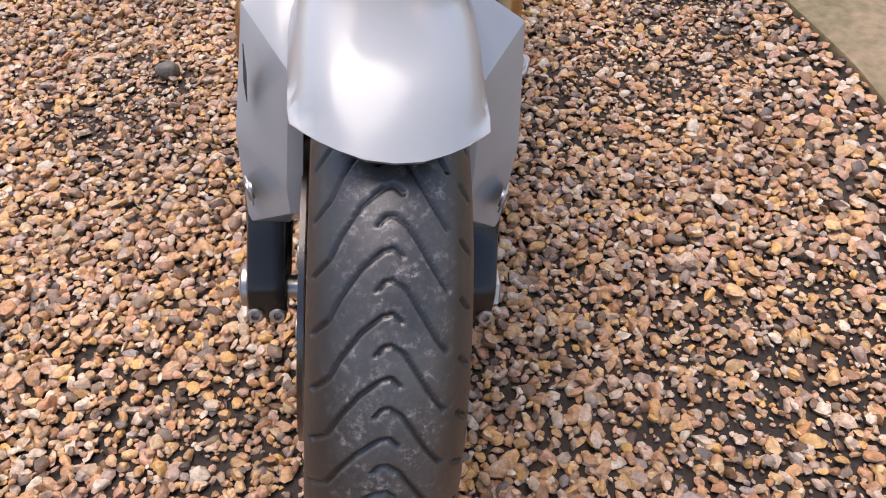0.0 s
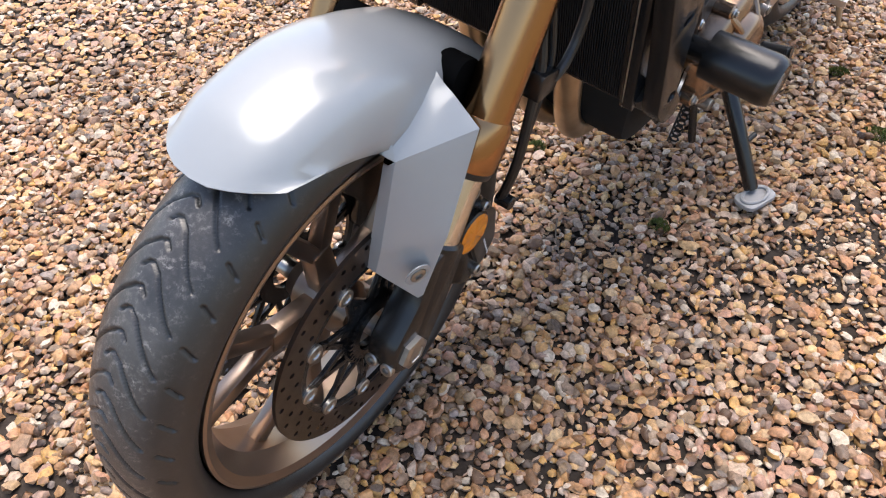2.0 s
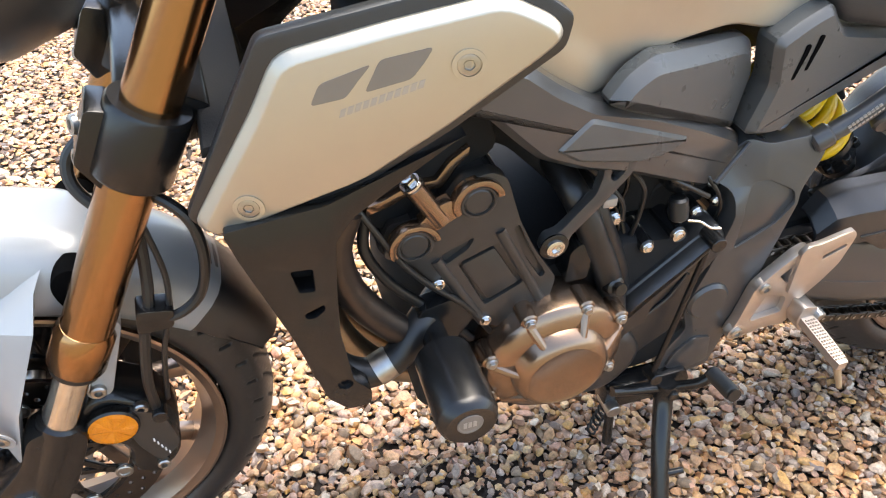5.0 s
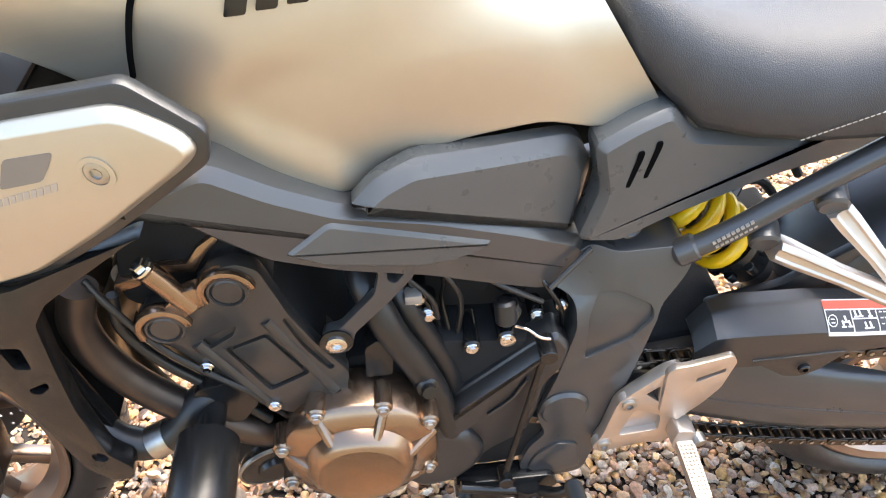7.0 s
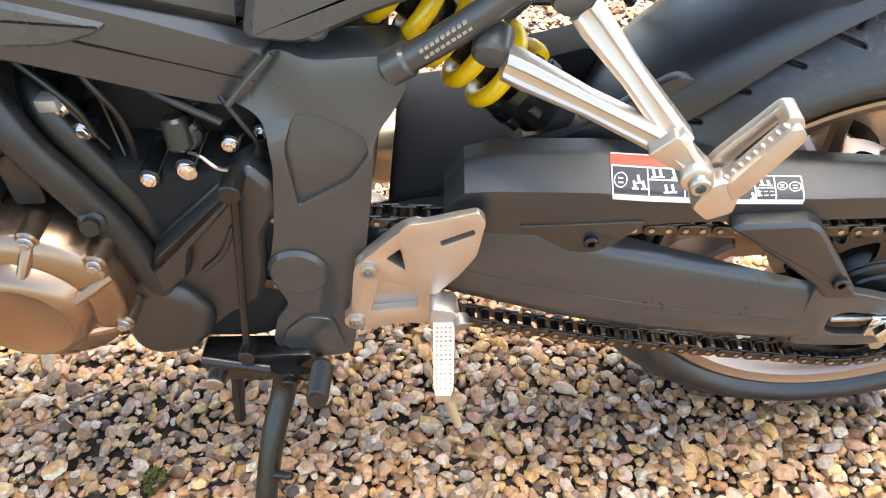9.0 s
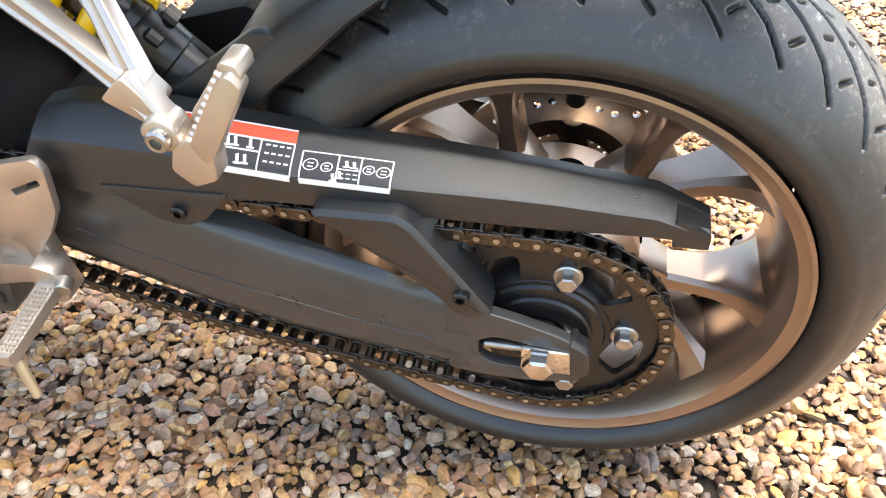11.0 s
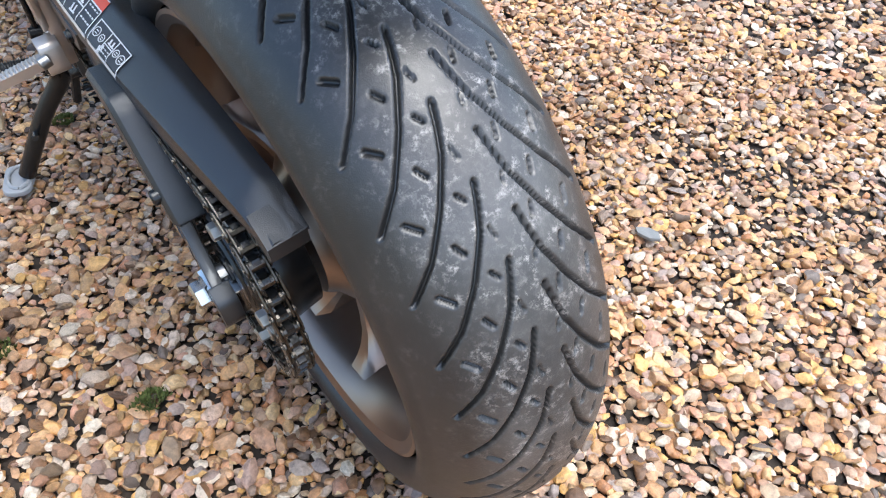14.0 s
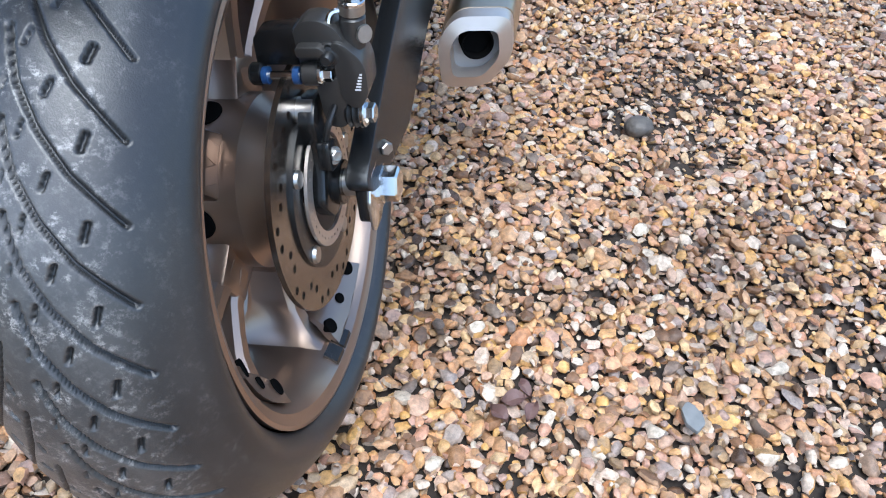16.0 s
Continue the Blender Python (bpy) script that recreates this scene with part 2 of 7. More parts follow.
MOSS = mat("moss", (0.06, 0.09, 0.015), 0.9, 0, (0.12, 0.13, 0.03), 200, 0.9, 0.8, 500)


# ---- shapes ----
def thing(name, label, category, m, kind=""):
    ob = new(name)
    ob.matrix_basis = m
    return tagged(ob, label, category, kind=kind)


def finish(name, bm, material, sharp=35):
    bmesh.ops.recalc_face_normals(bm, faces=bm.faces)
    me = bpy.data.meshes.new(name)
    bm.to_mesh(me)
    bm.free()
    me.materials.append(material)
    me.shade_smooth()
    me.set_sharp_from_angle(angle=radians(sharp))
    return me


def part(name, bm, material, parent, label="", m=None, sharp=35):
    ob = new(name, finish(name, bm, material, sharp) if isinstance(bm, bmesh.types.BMesh) else bm)
    ob.parent = parent
    if m is not None:
        ob.matrix_basis = m
    return tagged(ob, label)


def fillet(pts, r, n=3):
    out = []
    k = len(pts)
    for i in range(k):
        p, a, c = Vector(pts[i]), Vector(pts[i - 1]), Vector(pts[(i + 1) % k])
        da, dc = min(r, 0.45 * (a - p).length), min(r, 0.45 * (c - p).length)
        a, c = p + (a - p).normalized() * da, p + (c - p).normalized() * dc
        for j in range(n + 1):
            t = j / n
            out.append(tuple(a * (1 - t) ** 2 + p * 2 * t * (1 - t) + c * t * t))
    return out


def bevel(bm, width, seg=2, angle=28):
    edges = [e for e in bm.edges if len(e.link_faces) == 2 and e.calc_face_angle(0) > radians(angle)]
    if edges and width > 0:
        bmesh.ops.bevel(bm, geom=edges, offset=width, offset_type="OFFSET", segments=seg, profile=0.5, affect="EDGES", clamp_overlap=True)
    return bm


def shrink(pts, d):
    """A closed outline moved inwards by d."""
    area = sum(pts[i - 1][0] * pts[i][1] - pts[i][0] * pts[i - 1][1] for i in range(len(pts)))
    s = 1 if area > 0 else -1
    out = []
    k = len(pts)
    for i in range(k):
        a, p, c = Vector(pts[i - 1]), Vector(pts[i]), Vector(pts[(i + 1) % k])
        u, v = (p - a).normalized(), (c - p).normalized()
        nu, nv = Vector((-u.y, u.x)) * s, Vector((-v.y, v.x)) * s
        q = (nu + nv)
        q = q / max(0.4, q.length_squared / 2) if q.length > 1e-6 else nu
        out.append(tuple(p + q * d))
    return out


def prism(pts, l0, l1, bev=0.002, r=0.004, shear=None, face=None, seg=2, bm=None):
    """A plate of outline pts (rearward, up) between l0 and l1 across; face=(depth, inset) chamfers its outer side; shear=(at, slope) turns it."""
    own = bmesh.new()
    pts = fillet(pts, r) if r else list(pts)
    levels = [(l0, pts)]
    if face:
        s = 1 if l1 > l0 else -1
        levels += [(l1 - s * face[0], pts), (l1, shrink(pts, face[1]))]
    else:
        levels += [(l1, pts)]
    rings = [[own.verts.new((l, b, u)) for b, u in q] for l, q in levels]
    k = len(pts)
    for a, c in zip(rings, rings[1:]):
        for i in range(k):
            own.faces.new((a[i - 1], a[i], c[i], c[i - 1]))
    own.faces.new(rings[0])
    own.faces.new(rings[-1])
    bmesh.ops.recalc_face_normals(own, faces=own.faces)
    bevel(own, bev, seg)
    if shear:
        for v in own.verts:
            v.co.x += shear[1] * (v.co.y - shear[0])
    return merge(bm, own)


def merge(bm, own):
    if bm is None:
        return own
    me = bpy.data.meshes.new("tmp")
    own.to_mesh(me)
    own.free()
    bm.from_mesh(me)
    bpy.data.meshes.remove(me)
    return bm


def ring2(c, r, n, turn=0.0, ry=None):
    return [(c[0] + r * math.cos(turn + 2 * math.pi * i / n), c[1] + (ry or r) * math.sin(turn + 2 * math.pi * i / n)) for i in range(n)]


def plate(outer, holes, l0, l1, bm=None):
    """A flat plate with real holes."""
    own = bmesh.new()
    edges = []
    for loop in (outer, *holes):
        vs = [own.verts.new((l0, b, u)) for b, u in loop]
        edges += [own.edges.new((vs[i - 1], vs[i])) for i in range(len(vs))]
    bmesh.ops.triangle_fill(own, use_beauty=True, use_dissolve=False, edges=edges)
    g = bmesh.ops.extrude_face_region(own, geom=own.faces[:])
    bmesh.ops.translate(own, vec=(l1 - l0, 0, 0), verts=[v for v in g["geom"] if isinstance(v, bmesh.types.BMVert)])
    return merge(bm, own)


def rev(profile, c=(0, 0, 0), axis=(1, 0, 0), n=24, bm=None, turn=0.0):
    """A turned body: profile of (along the axis, radius)."""
    own = bmesh.new()
    z = Vector(axis).normalized()
    x = z.orthogonal().normalized() if abs(z.x) < 0.99 else Vector((0, 1, 0))
    x = (x - z * x.dot(z)).normalized()
    y = z.cross(x)
    c = Vector(c)
    rows = []
    for h, r in profile:
        if r < 1e-6:
            rows.append([own.verts.new(c + z * h)])
        else:
            rows.append([own.verts.new(c + z * h + (x * math.cos(a) + y * math.sin(a)) * r) for a in (turn + 2 * math.pi * i / n for i in range(n))])
    for a, b in zip(rows, rows[1:]):
        for i in range(n):
            f = [a[i - 1] if len(a) > 1 else a[0], a[i] if len(a) > 1 else None, b[i] if len(b) > 1 else b[0], b[i - 1] if len(b) > 1 else None]
            f = [v for v in f if v]
            if len(f) > 2:
                own.faces.new(f)
    return merge(bm, own)


def rod(a, b, r, bev=0.001, n=16, bm=None, r2=None):
    a, b = Vector(a), Vector(b)
    h = (b - a).length
    r2 = r2 or r
    return rev([(0, 0), (0, r - bev), (bev, r), (h - bev, r2), (h, r2 - bev), (h, 0)], a, b - a, n, bm)


def spline(pts, res=6):
    p = [Vector(q) for q in pts]
    p = [p[0] * 2 - p[1]] + p + [p[-1] * 2 - p[-2]]
    out = []
    for i in range(1, len(p) - 2):
        for j in range(res):
            t = j / res
            a, b, c, d = p[i - 1], p[i], p[i + 1], p[i + 2]
            out.append(0.5 * (2 * b + (c - a) * t + (2 * a - 5 * b + 4 * c - d) * t * t + (3 * b - a - 3 * c + d) * t ** 3))
    return out + [p[-2]]


def tube(pts, r, n=10, res=6, bm=None, flat=1.0, bend=True):
    own = bmesh.new()
    q = spline(pts, res) if bend else [Vector(p) for p in pts]
    t0 = (q[1] - q[0]).normalized()
    x = t0.orthogonal().normalized()
    rows = []
    for i, p in enumerate(q):
        t = (q[min(i + 1, len(q) - 1)] - q[max(i - 1, 0)]).normalized()
        x = (x - t * x.dot(t)).normalized()
        y = t.cross(x)
        rad = r if not isinstance(r, (list, tuple)) else r[0] + (r[1] - r[0]) * i / (len(q) - 1)
        rows.append([own.verts.new(p + (x * math.cos(a) + y * math.sin(a) * flat) * rad) for a in (2 * math.pi * k / n for k in range(n))])
    for a, b in zip(rows, rows[1:]):
        for k in range(n):
            own.faces.new((a[k - 1], a[k], b[k], b[k - 1]))
    own.faces.new(rows[0])
    own.faces.new(rows[-1])
    return merge(bm, own)


def loft(rings, close=True, caps=True, bm=None):
    own = bmesh.new()
    rows = [[own.verts.new(p) for p in ring] for ring in rings]
    k = len(rows[0])
    for a, b in zip(rows, rows[1:]):
        for i in range(0 if close else 1, k):
            own.faces.new((a[i - 1], a[i], b[i], b[i - 1]))
    if caps:
        own.faces.new(rows[0])
        own.faces.new(rows[-1])
    return merge(bm, own)


def box(x0, x1, y0, y1, z0, z1, bev=0.002, bm=None):
    return prism([(y0, z0), (y1, z0), (y1, z1), (y0, z1)], x0, x1, bev, 0, bm=bm)


def socket_bolt(c, axis, r, parent, material=None, h=None, name="bolt"):
    h = h or r * 0.8
    bm = rev([(-0.002, 0), (-0.002, r), (h * 0.75, r), (h, r * 0.82), (h, r * 0.5)], c, axis, 18)
    rev([(h, r * 0.5), (h * 0.25, r * 0.48), (h * 0.25, 0)], c, axis, 6, bm)
    return part(name, bm, material or STEEL, parent)


def hex_bolt(c, axis, r, parent, material=None, h=None, name="bolt"):
    h = h or r
    bm = rev([(-0.001, 0), (-0.001, r * 1.45), (0.0015, r * 1.45), (0.0025, r * 1.3), (0.0025, 0)], c, axis, 20)
    rev([(0.0025, 0), (0.0025, r), (h - r * 0.12, r), (h, r * 0.85), (h, r * 0.5), (h - 0.001, 0.0)], c, axis, 6, bm)
    return part(name, bm, material or STEEL, parent)


# ---- the motorcycle's frame of reference: x to its left, y to its rear, z up; it leans on its side stand ----
bike = thing("motorcycle", "silver motorcycle with gold forks leaning on its side stand", "motorcycle", pose(-0.1368, 0.5298, -0.0186, 0.693, 8.2, 2.118))
STEER = Matrix.Translation((0, 0.125, 0.452)) @ Matrix.Rotation(radians(2.1), 4, Vector((0, 0.44, 0.898))) @ Matrix.Translation((0, -0.125, -0.452))
FRONT = STEER @ Matrix.Translation((0, 0, 0.30))
REAR = Matrix.Translation((0, 1.45, 0.315))


# ---- wheels ----
def seg_dist(px, py, line):
    d = np.full(px.shape, 1e9)
    for (ax, ay), (bx, by) in zip(line, line[1:]):
        vx, vy = bx - ax, by - ay
        t = np.clip(((px - ax) * vx + (py - ay) * vy) / (vx * vx + vy * vy + 1e-9), 0, 1)
        d = np.minimum(d, np.hypot(px - ax - t * vx, py - ay - t * vy))
    return d


def tyre_mesh(name, big, crown, half, max_half, bead, bead_half, pitches, rows, cols, grooves, dust=1.0):
    """A tyre about the x axis. grooves: (half width in mm, points of (degrees, mm across)), repeated at every pitch; angles grow from front over the top."""
    pitch = 360.0 / pitches
    th = np.arange(rows) * pitch / rows
    half_a = math.asin(half / crown)
    a = np.linspace(-half_a, half_a, cols)
    w = crown * np.sin(a)
    drop = crown * (1 - np.cos(a))
    TH, A = np.meshgrid(th, a * crown * 1000, indexing="ij")
    mm = big * 1000 * math.pi / 180
    depth = np.zeros(TH.shape)
    for gw, gd, line in grooves:
        pts = [(t, math.asin(max(-0.999, min(0.999, x / 1000 / crown))) * crown * 1000) for t, x in line]
        lo = min(t for t, x in pts)
        for k in range(-6, 7):
            l2 = [((t - pitch * math.floor(lo / pitch) + k * pitch) * mm, x) for t, x in pts]
            if max(t for t, x in l2) < -8 or min(t for t, x in l2) > pitch * mm + 8:
                continue
            d = seg_dist(TH * mm, A, l2)
            s = np.clip((gw + 0.90 - d) / 1.4, 0, 1)
            depth = np.maximum(depth, gd * s * s * (3 - 2 * s))
    side = []
    r_edge = big - drop[0]
    for t in np.linspace(0, 1, 11)[1:]:
        r = r_edge + (bead - r_edge) * t
        x = half + (max_half - half) * math.sin(min(1, t * 2.2) * math.pi / 2) if t < 0.45 else bead_half + (max_half - bead_half) * math.cos((t - 0.45) / 0.55 * math.pi / 2) ** 0.8
        side.append((x, r))
    n_all = rows * pitches
    ang = np.arange(n_all) * 2 * math.pi / n_all
    xs, rs, ws = [], [], []
    for x, r in reversed(side):
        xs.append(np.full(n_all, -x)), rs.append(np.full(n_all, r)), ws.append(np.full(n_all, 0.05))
    for j in range(cols):
        dj = np.tile(depth[:, j], pitches) / 1000
        xs.append(np.full(n_all, w[j]) - np.sin(a[j]) * dj), rs.append(big - drop[j] - np.cos(a[j]) * dj)
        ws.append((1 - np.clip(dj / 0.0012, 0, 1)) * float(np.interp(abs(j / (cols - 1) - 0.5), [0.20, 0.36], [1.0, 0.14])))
    for x, r in side:
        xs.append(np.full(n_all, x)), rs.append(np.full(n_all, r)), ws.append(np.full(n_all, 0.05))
    X, R, W = np.array(xs), np.array(rs), np.array(ws)
    m = len(xs)
    co = np.stack([X, -R * np.cos(ang), R * np.sin(ang)], axis=2).reshape(-1, 3)
    i, j = np.meshgrid(np.arange(m - 1), np.arange(n_all), indexing="ij")
    j2 = (j + 1) % n_all
    quads = np.stack([i * n_all + j, i * n_all + j2, (i + 1) * n_all + j2, (i + 1) * n_all + j], axis=2).reshape(-1, 4)
    me = bpy.data.meshes.new(name)
    me.from_pydata(co.tolist(), [], quads.tolist())
    me.materials.append(TYRE)
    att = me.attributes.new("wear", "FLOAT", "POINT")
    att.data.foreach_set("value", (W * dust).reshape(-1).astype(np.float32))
    me.shade_smooth()
    return me


def rim_profile(h, r):
    """The section of a cast rim: half width h at the flange, radius r there."""
    out = [(-h, r), (-h + 0.006, r), (-h + 0.009, r - 0.012), (-0.3 * h, r - 0.022), (0.3 * h, r - 0.022), (h - 0.009, r - 0.012), (h - 0.006, r), (h, r)]
    inn = [(h + 0.001, r - 0.004), (h - 0.002, r - 0.009), (h - 0.004, r - 0.014), (h - 0.014, r - 0.021), (h * 0.45, r - 0.030), (-h * 0.45, r - 0.030), (-h + 0.014, r - 0.021), (-h + 0.004, r - 0.014), (-h + 0.002, r - 0.009), (-h - 0.001, r - 0.004)]
    return out + inn + [out[0]]


def bar(a0, r0, a1, r1, w0, w1, l0, l1, bm, bev=0.004):
    """A spoke between two polar places in the wheel's plane."""
    p, q = Vector((r0 * math.cos(a0), r0 * math.sin(a0))), Vector((r1 * math.cos(a1), r1 * math.sin(a1)))
    s = (q - p).normalized()
    t = Vector((-s.y, s.x))
    pts = [tuple(p - t * w0), tuple(p + t * w0), tuple(q + t * w1), tuple(q - t * w1)]
    return prism(pts, l0, l1, bev, 0, bm=bm)


def wheel(name, m, flange_half, flange, hub_r, hub_half, fork_r, spoke_l, arms, turn, w, label, flare=None):
    bm = rev(rim_profile(flange_half, flange), n=120)
    ob = part(name, bm, WHEEL, bike, label, m, 30)
    hub = rev([(-hub_half, 0.012), (-hub_half, hub_r * 0.72), (-hub_half * 0.8, hub_r * 0.8), (-hub_half * 0.6, hub_r), (hub_half * 0.6, hub_r), (hub_half * 0.8, hub_r * 0.8), (hub_half, hub_r * 0.72), (hub_half, 0.012), (-hub_half, 0.012)], n=48)
    part("hub", hub, WHEEL, ob)
    for k in range(5):
        a = turn + k * 2 * math.pi / 5
        if flare:
            s = bar(a, hub_r * 0.8, a, fork_r + 0.004, w[0], w[1], -spoke_l, spoke_l, None)
            for sg in (-1, 1):
                rings = []
                for r, off, w_, l_ in flare:
                    c = [(off * sg + q * w_ / r, s_ * l_ * (1 - 0.22 * (abs(q) > 0.9))) for s_, qs in ((1, (-1, -0.6, 0, 0.6, 1)), (-1, (1, 0.6, 0, -0.6, -1))) for q in qs]
                    rings.append([(l, r * math.cos(a + da), r * math.sin(a + da)) for da, l in c])
                loft(rings, bm=s)
            web = []
            for r, ha, l_ in ((0.180, 0.20, 0.040), (0.186, 0.24, 0.055), (0.195, 0.26, 0.063), (0.2035, 0.27, 0.070)):
                web.append([(l, r * math.cos(a + ha * q), r * math.sin(a + ha * q)) for l, qs in ((0.010 - l_, (-1, -0.5, -0.18, 0.18, 0.5, 1)), (-l_, (1, 0.5, 0.18, -0.18, -0.5, -1))) for q in qs])
            loft(web, bm=s)
            # Casting holes are black discs laid on the web, their inner shade painted, nothing cut.
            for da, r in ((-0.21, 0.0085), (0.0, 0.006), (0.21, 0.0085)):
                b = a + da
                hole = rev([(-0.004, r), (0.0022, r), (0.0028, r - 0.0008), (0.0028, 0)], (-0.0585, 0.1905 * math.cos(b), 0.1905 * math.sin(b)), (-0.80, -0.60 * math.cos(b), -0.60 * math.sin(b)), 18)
                part("casting_hole_disc", hole, SHADEBLACK, ob)
        else:
            s = bar(a, hub_r * 0.8, a, fork_r, w[0], w[1], -spoke_l, spoke_l, None)
            for sg in (-1, 1):
                bar(a + sg * arms * 0.12, fork_r - 0.012, a + sg * arms, flange - 0.024, w[2], w[3], -spoke_l * 0.8, spoke_l * 0.8, s)
        part("spoke", s, WHEEL, ob)
    return ob


front_wheel = wheel("front_wheel", FRONT, 0.052, 0.2315, 0.034, 0.045, 0.100, 0.013, 0.28, 0.454, (0.017, 0.014, 0.0095, 0.0105), "bronze cast front wheel with five forked spokes")
crook_r = [(37.4, -44), (40.5, -37), (44.6, -22.6), (46.7, -9), (47.1, -2), (46.0, 4)]
crook_l = [(50.0, -12.6), (51.1, -8.2), (51.4, -2.6), (50.2, 6.8), (46.8, 18.5), (43.7, 28.7), (41.8, 36)]
dashes = [[(43.4, -55), (45.4, -46)], [(40.5, 46.5), (38.9, 54)]]
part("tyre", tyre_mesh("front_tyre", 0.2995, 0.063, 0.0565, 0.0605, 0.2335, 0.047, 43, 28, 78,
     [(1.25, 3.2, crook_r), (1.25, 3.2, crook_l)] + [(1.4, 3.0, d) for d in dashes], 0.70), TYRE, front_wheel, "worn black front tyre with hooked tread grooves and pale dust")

rear_wheel = wheel("rear_wheel", REAR, 0.080, 0.2265, 0.082, 0.062, 0.110, 0.022, 0.32, 0.82, (0.030, 0.026, 0.016, 0.024), "bronze cast rear wheel with five forked flared spokes",
                   ((0.088, 0.09, 0.013, 0.023), (0.120, 0.14, 0.011, 0.021), (0.145, 0.185, 0.010, 0.024), (0.165, 0.215, 0.011, 0.028), (0.182, 0.24, 0.014, 0.036), (0.195, 0.26, 0.019, 0.046), (0.2035, 0.28, 0.026, 0.056)))
# Black discs on the hub paint the dark of its holes; the hub stays whole.
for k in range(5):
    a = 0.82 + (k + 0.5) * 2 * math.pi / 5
    part("hub_hole_disc", rev([(-0.004, 0.0145), (0.0008, 0.0145), (0.0012, 0.0135), (0.0012, 0)], (0, 0.082 * math.cos(a), 0.082 * math.sin(a)), (0, math.cos(a), math.sin(a)), 24), SHADEBLACK, rear_wheel)
sweep_l = [(120.0, 10.5), (122.5, 14.5), (125.4, 20), (130.8, 35), (136.2, 52), (140.7, 69)]
sweep_r = [(124.9, -6.5), (127.8, -9.5), (130.7, -13.4), (135.6, -26), (140.3, -42), (146.1, -66)]
sipes = [[(130.9, 56), (132.2, 49.5)], [(135.4, 37.5), (136.7, 33.5)], [(139.9, 24.0), (140.9, 20.5)], [(134.9, 14.5), (136.5, 12.5)],
         [(126.2, -49.5), (128.0, -47)], [(130.6, -31.5), (132.2, -28.5)], [(125.2, -18.5), (126.8, -16)], [(130.3, -7.8), (131.5, -6.8)]]
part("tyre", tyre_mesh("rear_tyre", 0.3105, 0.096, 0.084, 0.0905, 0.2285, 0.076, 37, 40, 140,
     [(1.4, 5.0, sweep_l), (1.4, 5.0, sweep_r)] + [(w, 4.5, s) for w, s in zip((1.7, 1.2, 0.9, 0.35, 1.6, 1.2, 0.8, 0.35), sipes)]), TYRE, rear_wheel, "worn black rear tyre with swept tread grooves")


# ---- front wheel parts ----
def brake_disc(parent, x, r_out, r_in, material, holes, name="brake_disc"):
    cut = []
    for k in range(holes):
        a = 2 * math.pi * k / holes
        for j in range(3):
            r = r_in + (r_out - r_in) * (0.22 + 0.28 * j)
            cut.append(ring2((r * math.cos(a + j * 0.09), r * math.sin(a + j * 0.09)), 0.0034, 8))
    part(name, plate(ring2((0, 0), r_out, 90), cut + [ring2((0, 0), r_in, 60)], x - 0.0025, x + 0.0025), material, parent, "drilled steel brake disc")


for s in (1, -1):
    brake_disc(front_wheel, s * 0.068, 0.155, 0.117, DISC, 26)
    lace = plate(ring2((0, 0), 0.050, 40), [ring2((0, 0), 0.028, 24)], s * 0.062, s * 0.070)
    for k in range(10):
        a = 2 * math.pi * k / 10 + 0.1
        arm = bar(a, 0.082, a, 0.112, 0.0055, 0.0070, s * 0.064, s * 0.0695, None, 0.001)
        for q in (-0.314, 0.314):
            bar(a + q, 0.047, a, 0.087, 0.0042, 0.0044, s * 0.064, s * 0.0695, arm, 0.001)
        part("carrier_arm", arm, BLACK, front_wheel)
    part("disc_carrier", lace, BLACK, front_wheel)
    part("carrier_ring", plate(ring2((0, 0), 0.119, 60), [ring2((0, 0), 0.110, 60)], s * 0.065, s * 0.070), BLACK, front_wheel)
    for k in range(10):
        a = 2 * math.pi * k / 10 + 0.1
        c = (s * 0.0705, 0.108 * math.cos(a), 0.108 * math.sin(a))
        part("rivet", rev([(-0.002, 0), (-0.002, 0.0110), (0.002, 0.0110), (0.003, 0.0098), (0.003, 0.0065), (0.0012, 0.0055), (0.0012, 0)], c, (s, 0, 0), 18), STEEL, front_wheel)
tooth = plate([(r * math.cos(a), r * math.sin(a)) for k in range(36) for r, a in ((0.046, k * 0.17453), (0.046, k * 0.17453 + 0.087), (0.041, k * 0.17453 + 0.087), (0.041, k * 0.17453 + 0.1745))], [ring2((0, 0), 0.030, 24)], 0.072, 0.075)
part("sensor_ring", tooth, BLACK, front_wheel)
part("axle", rod((-0.135, 0, 0), (0.132, 0, 0), 0.012), STEEL, front_wheel)


# ---- fork ----
def fork_at(u, x=0.105):
    return Vector((x, 0.087 + 0.496 * (u - 0.452), u))


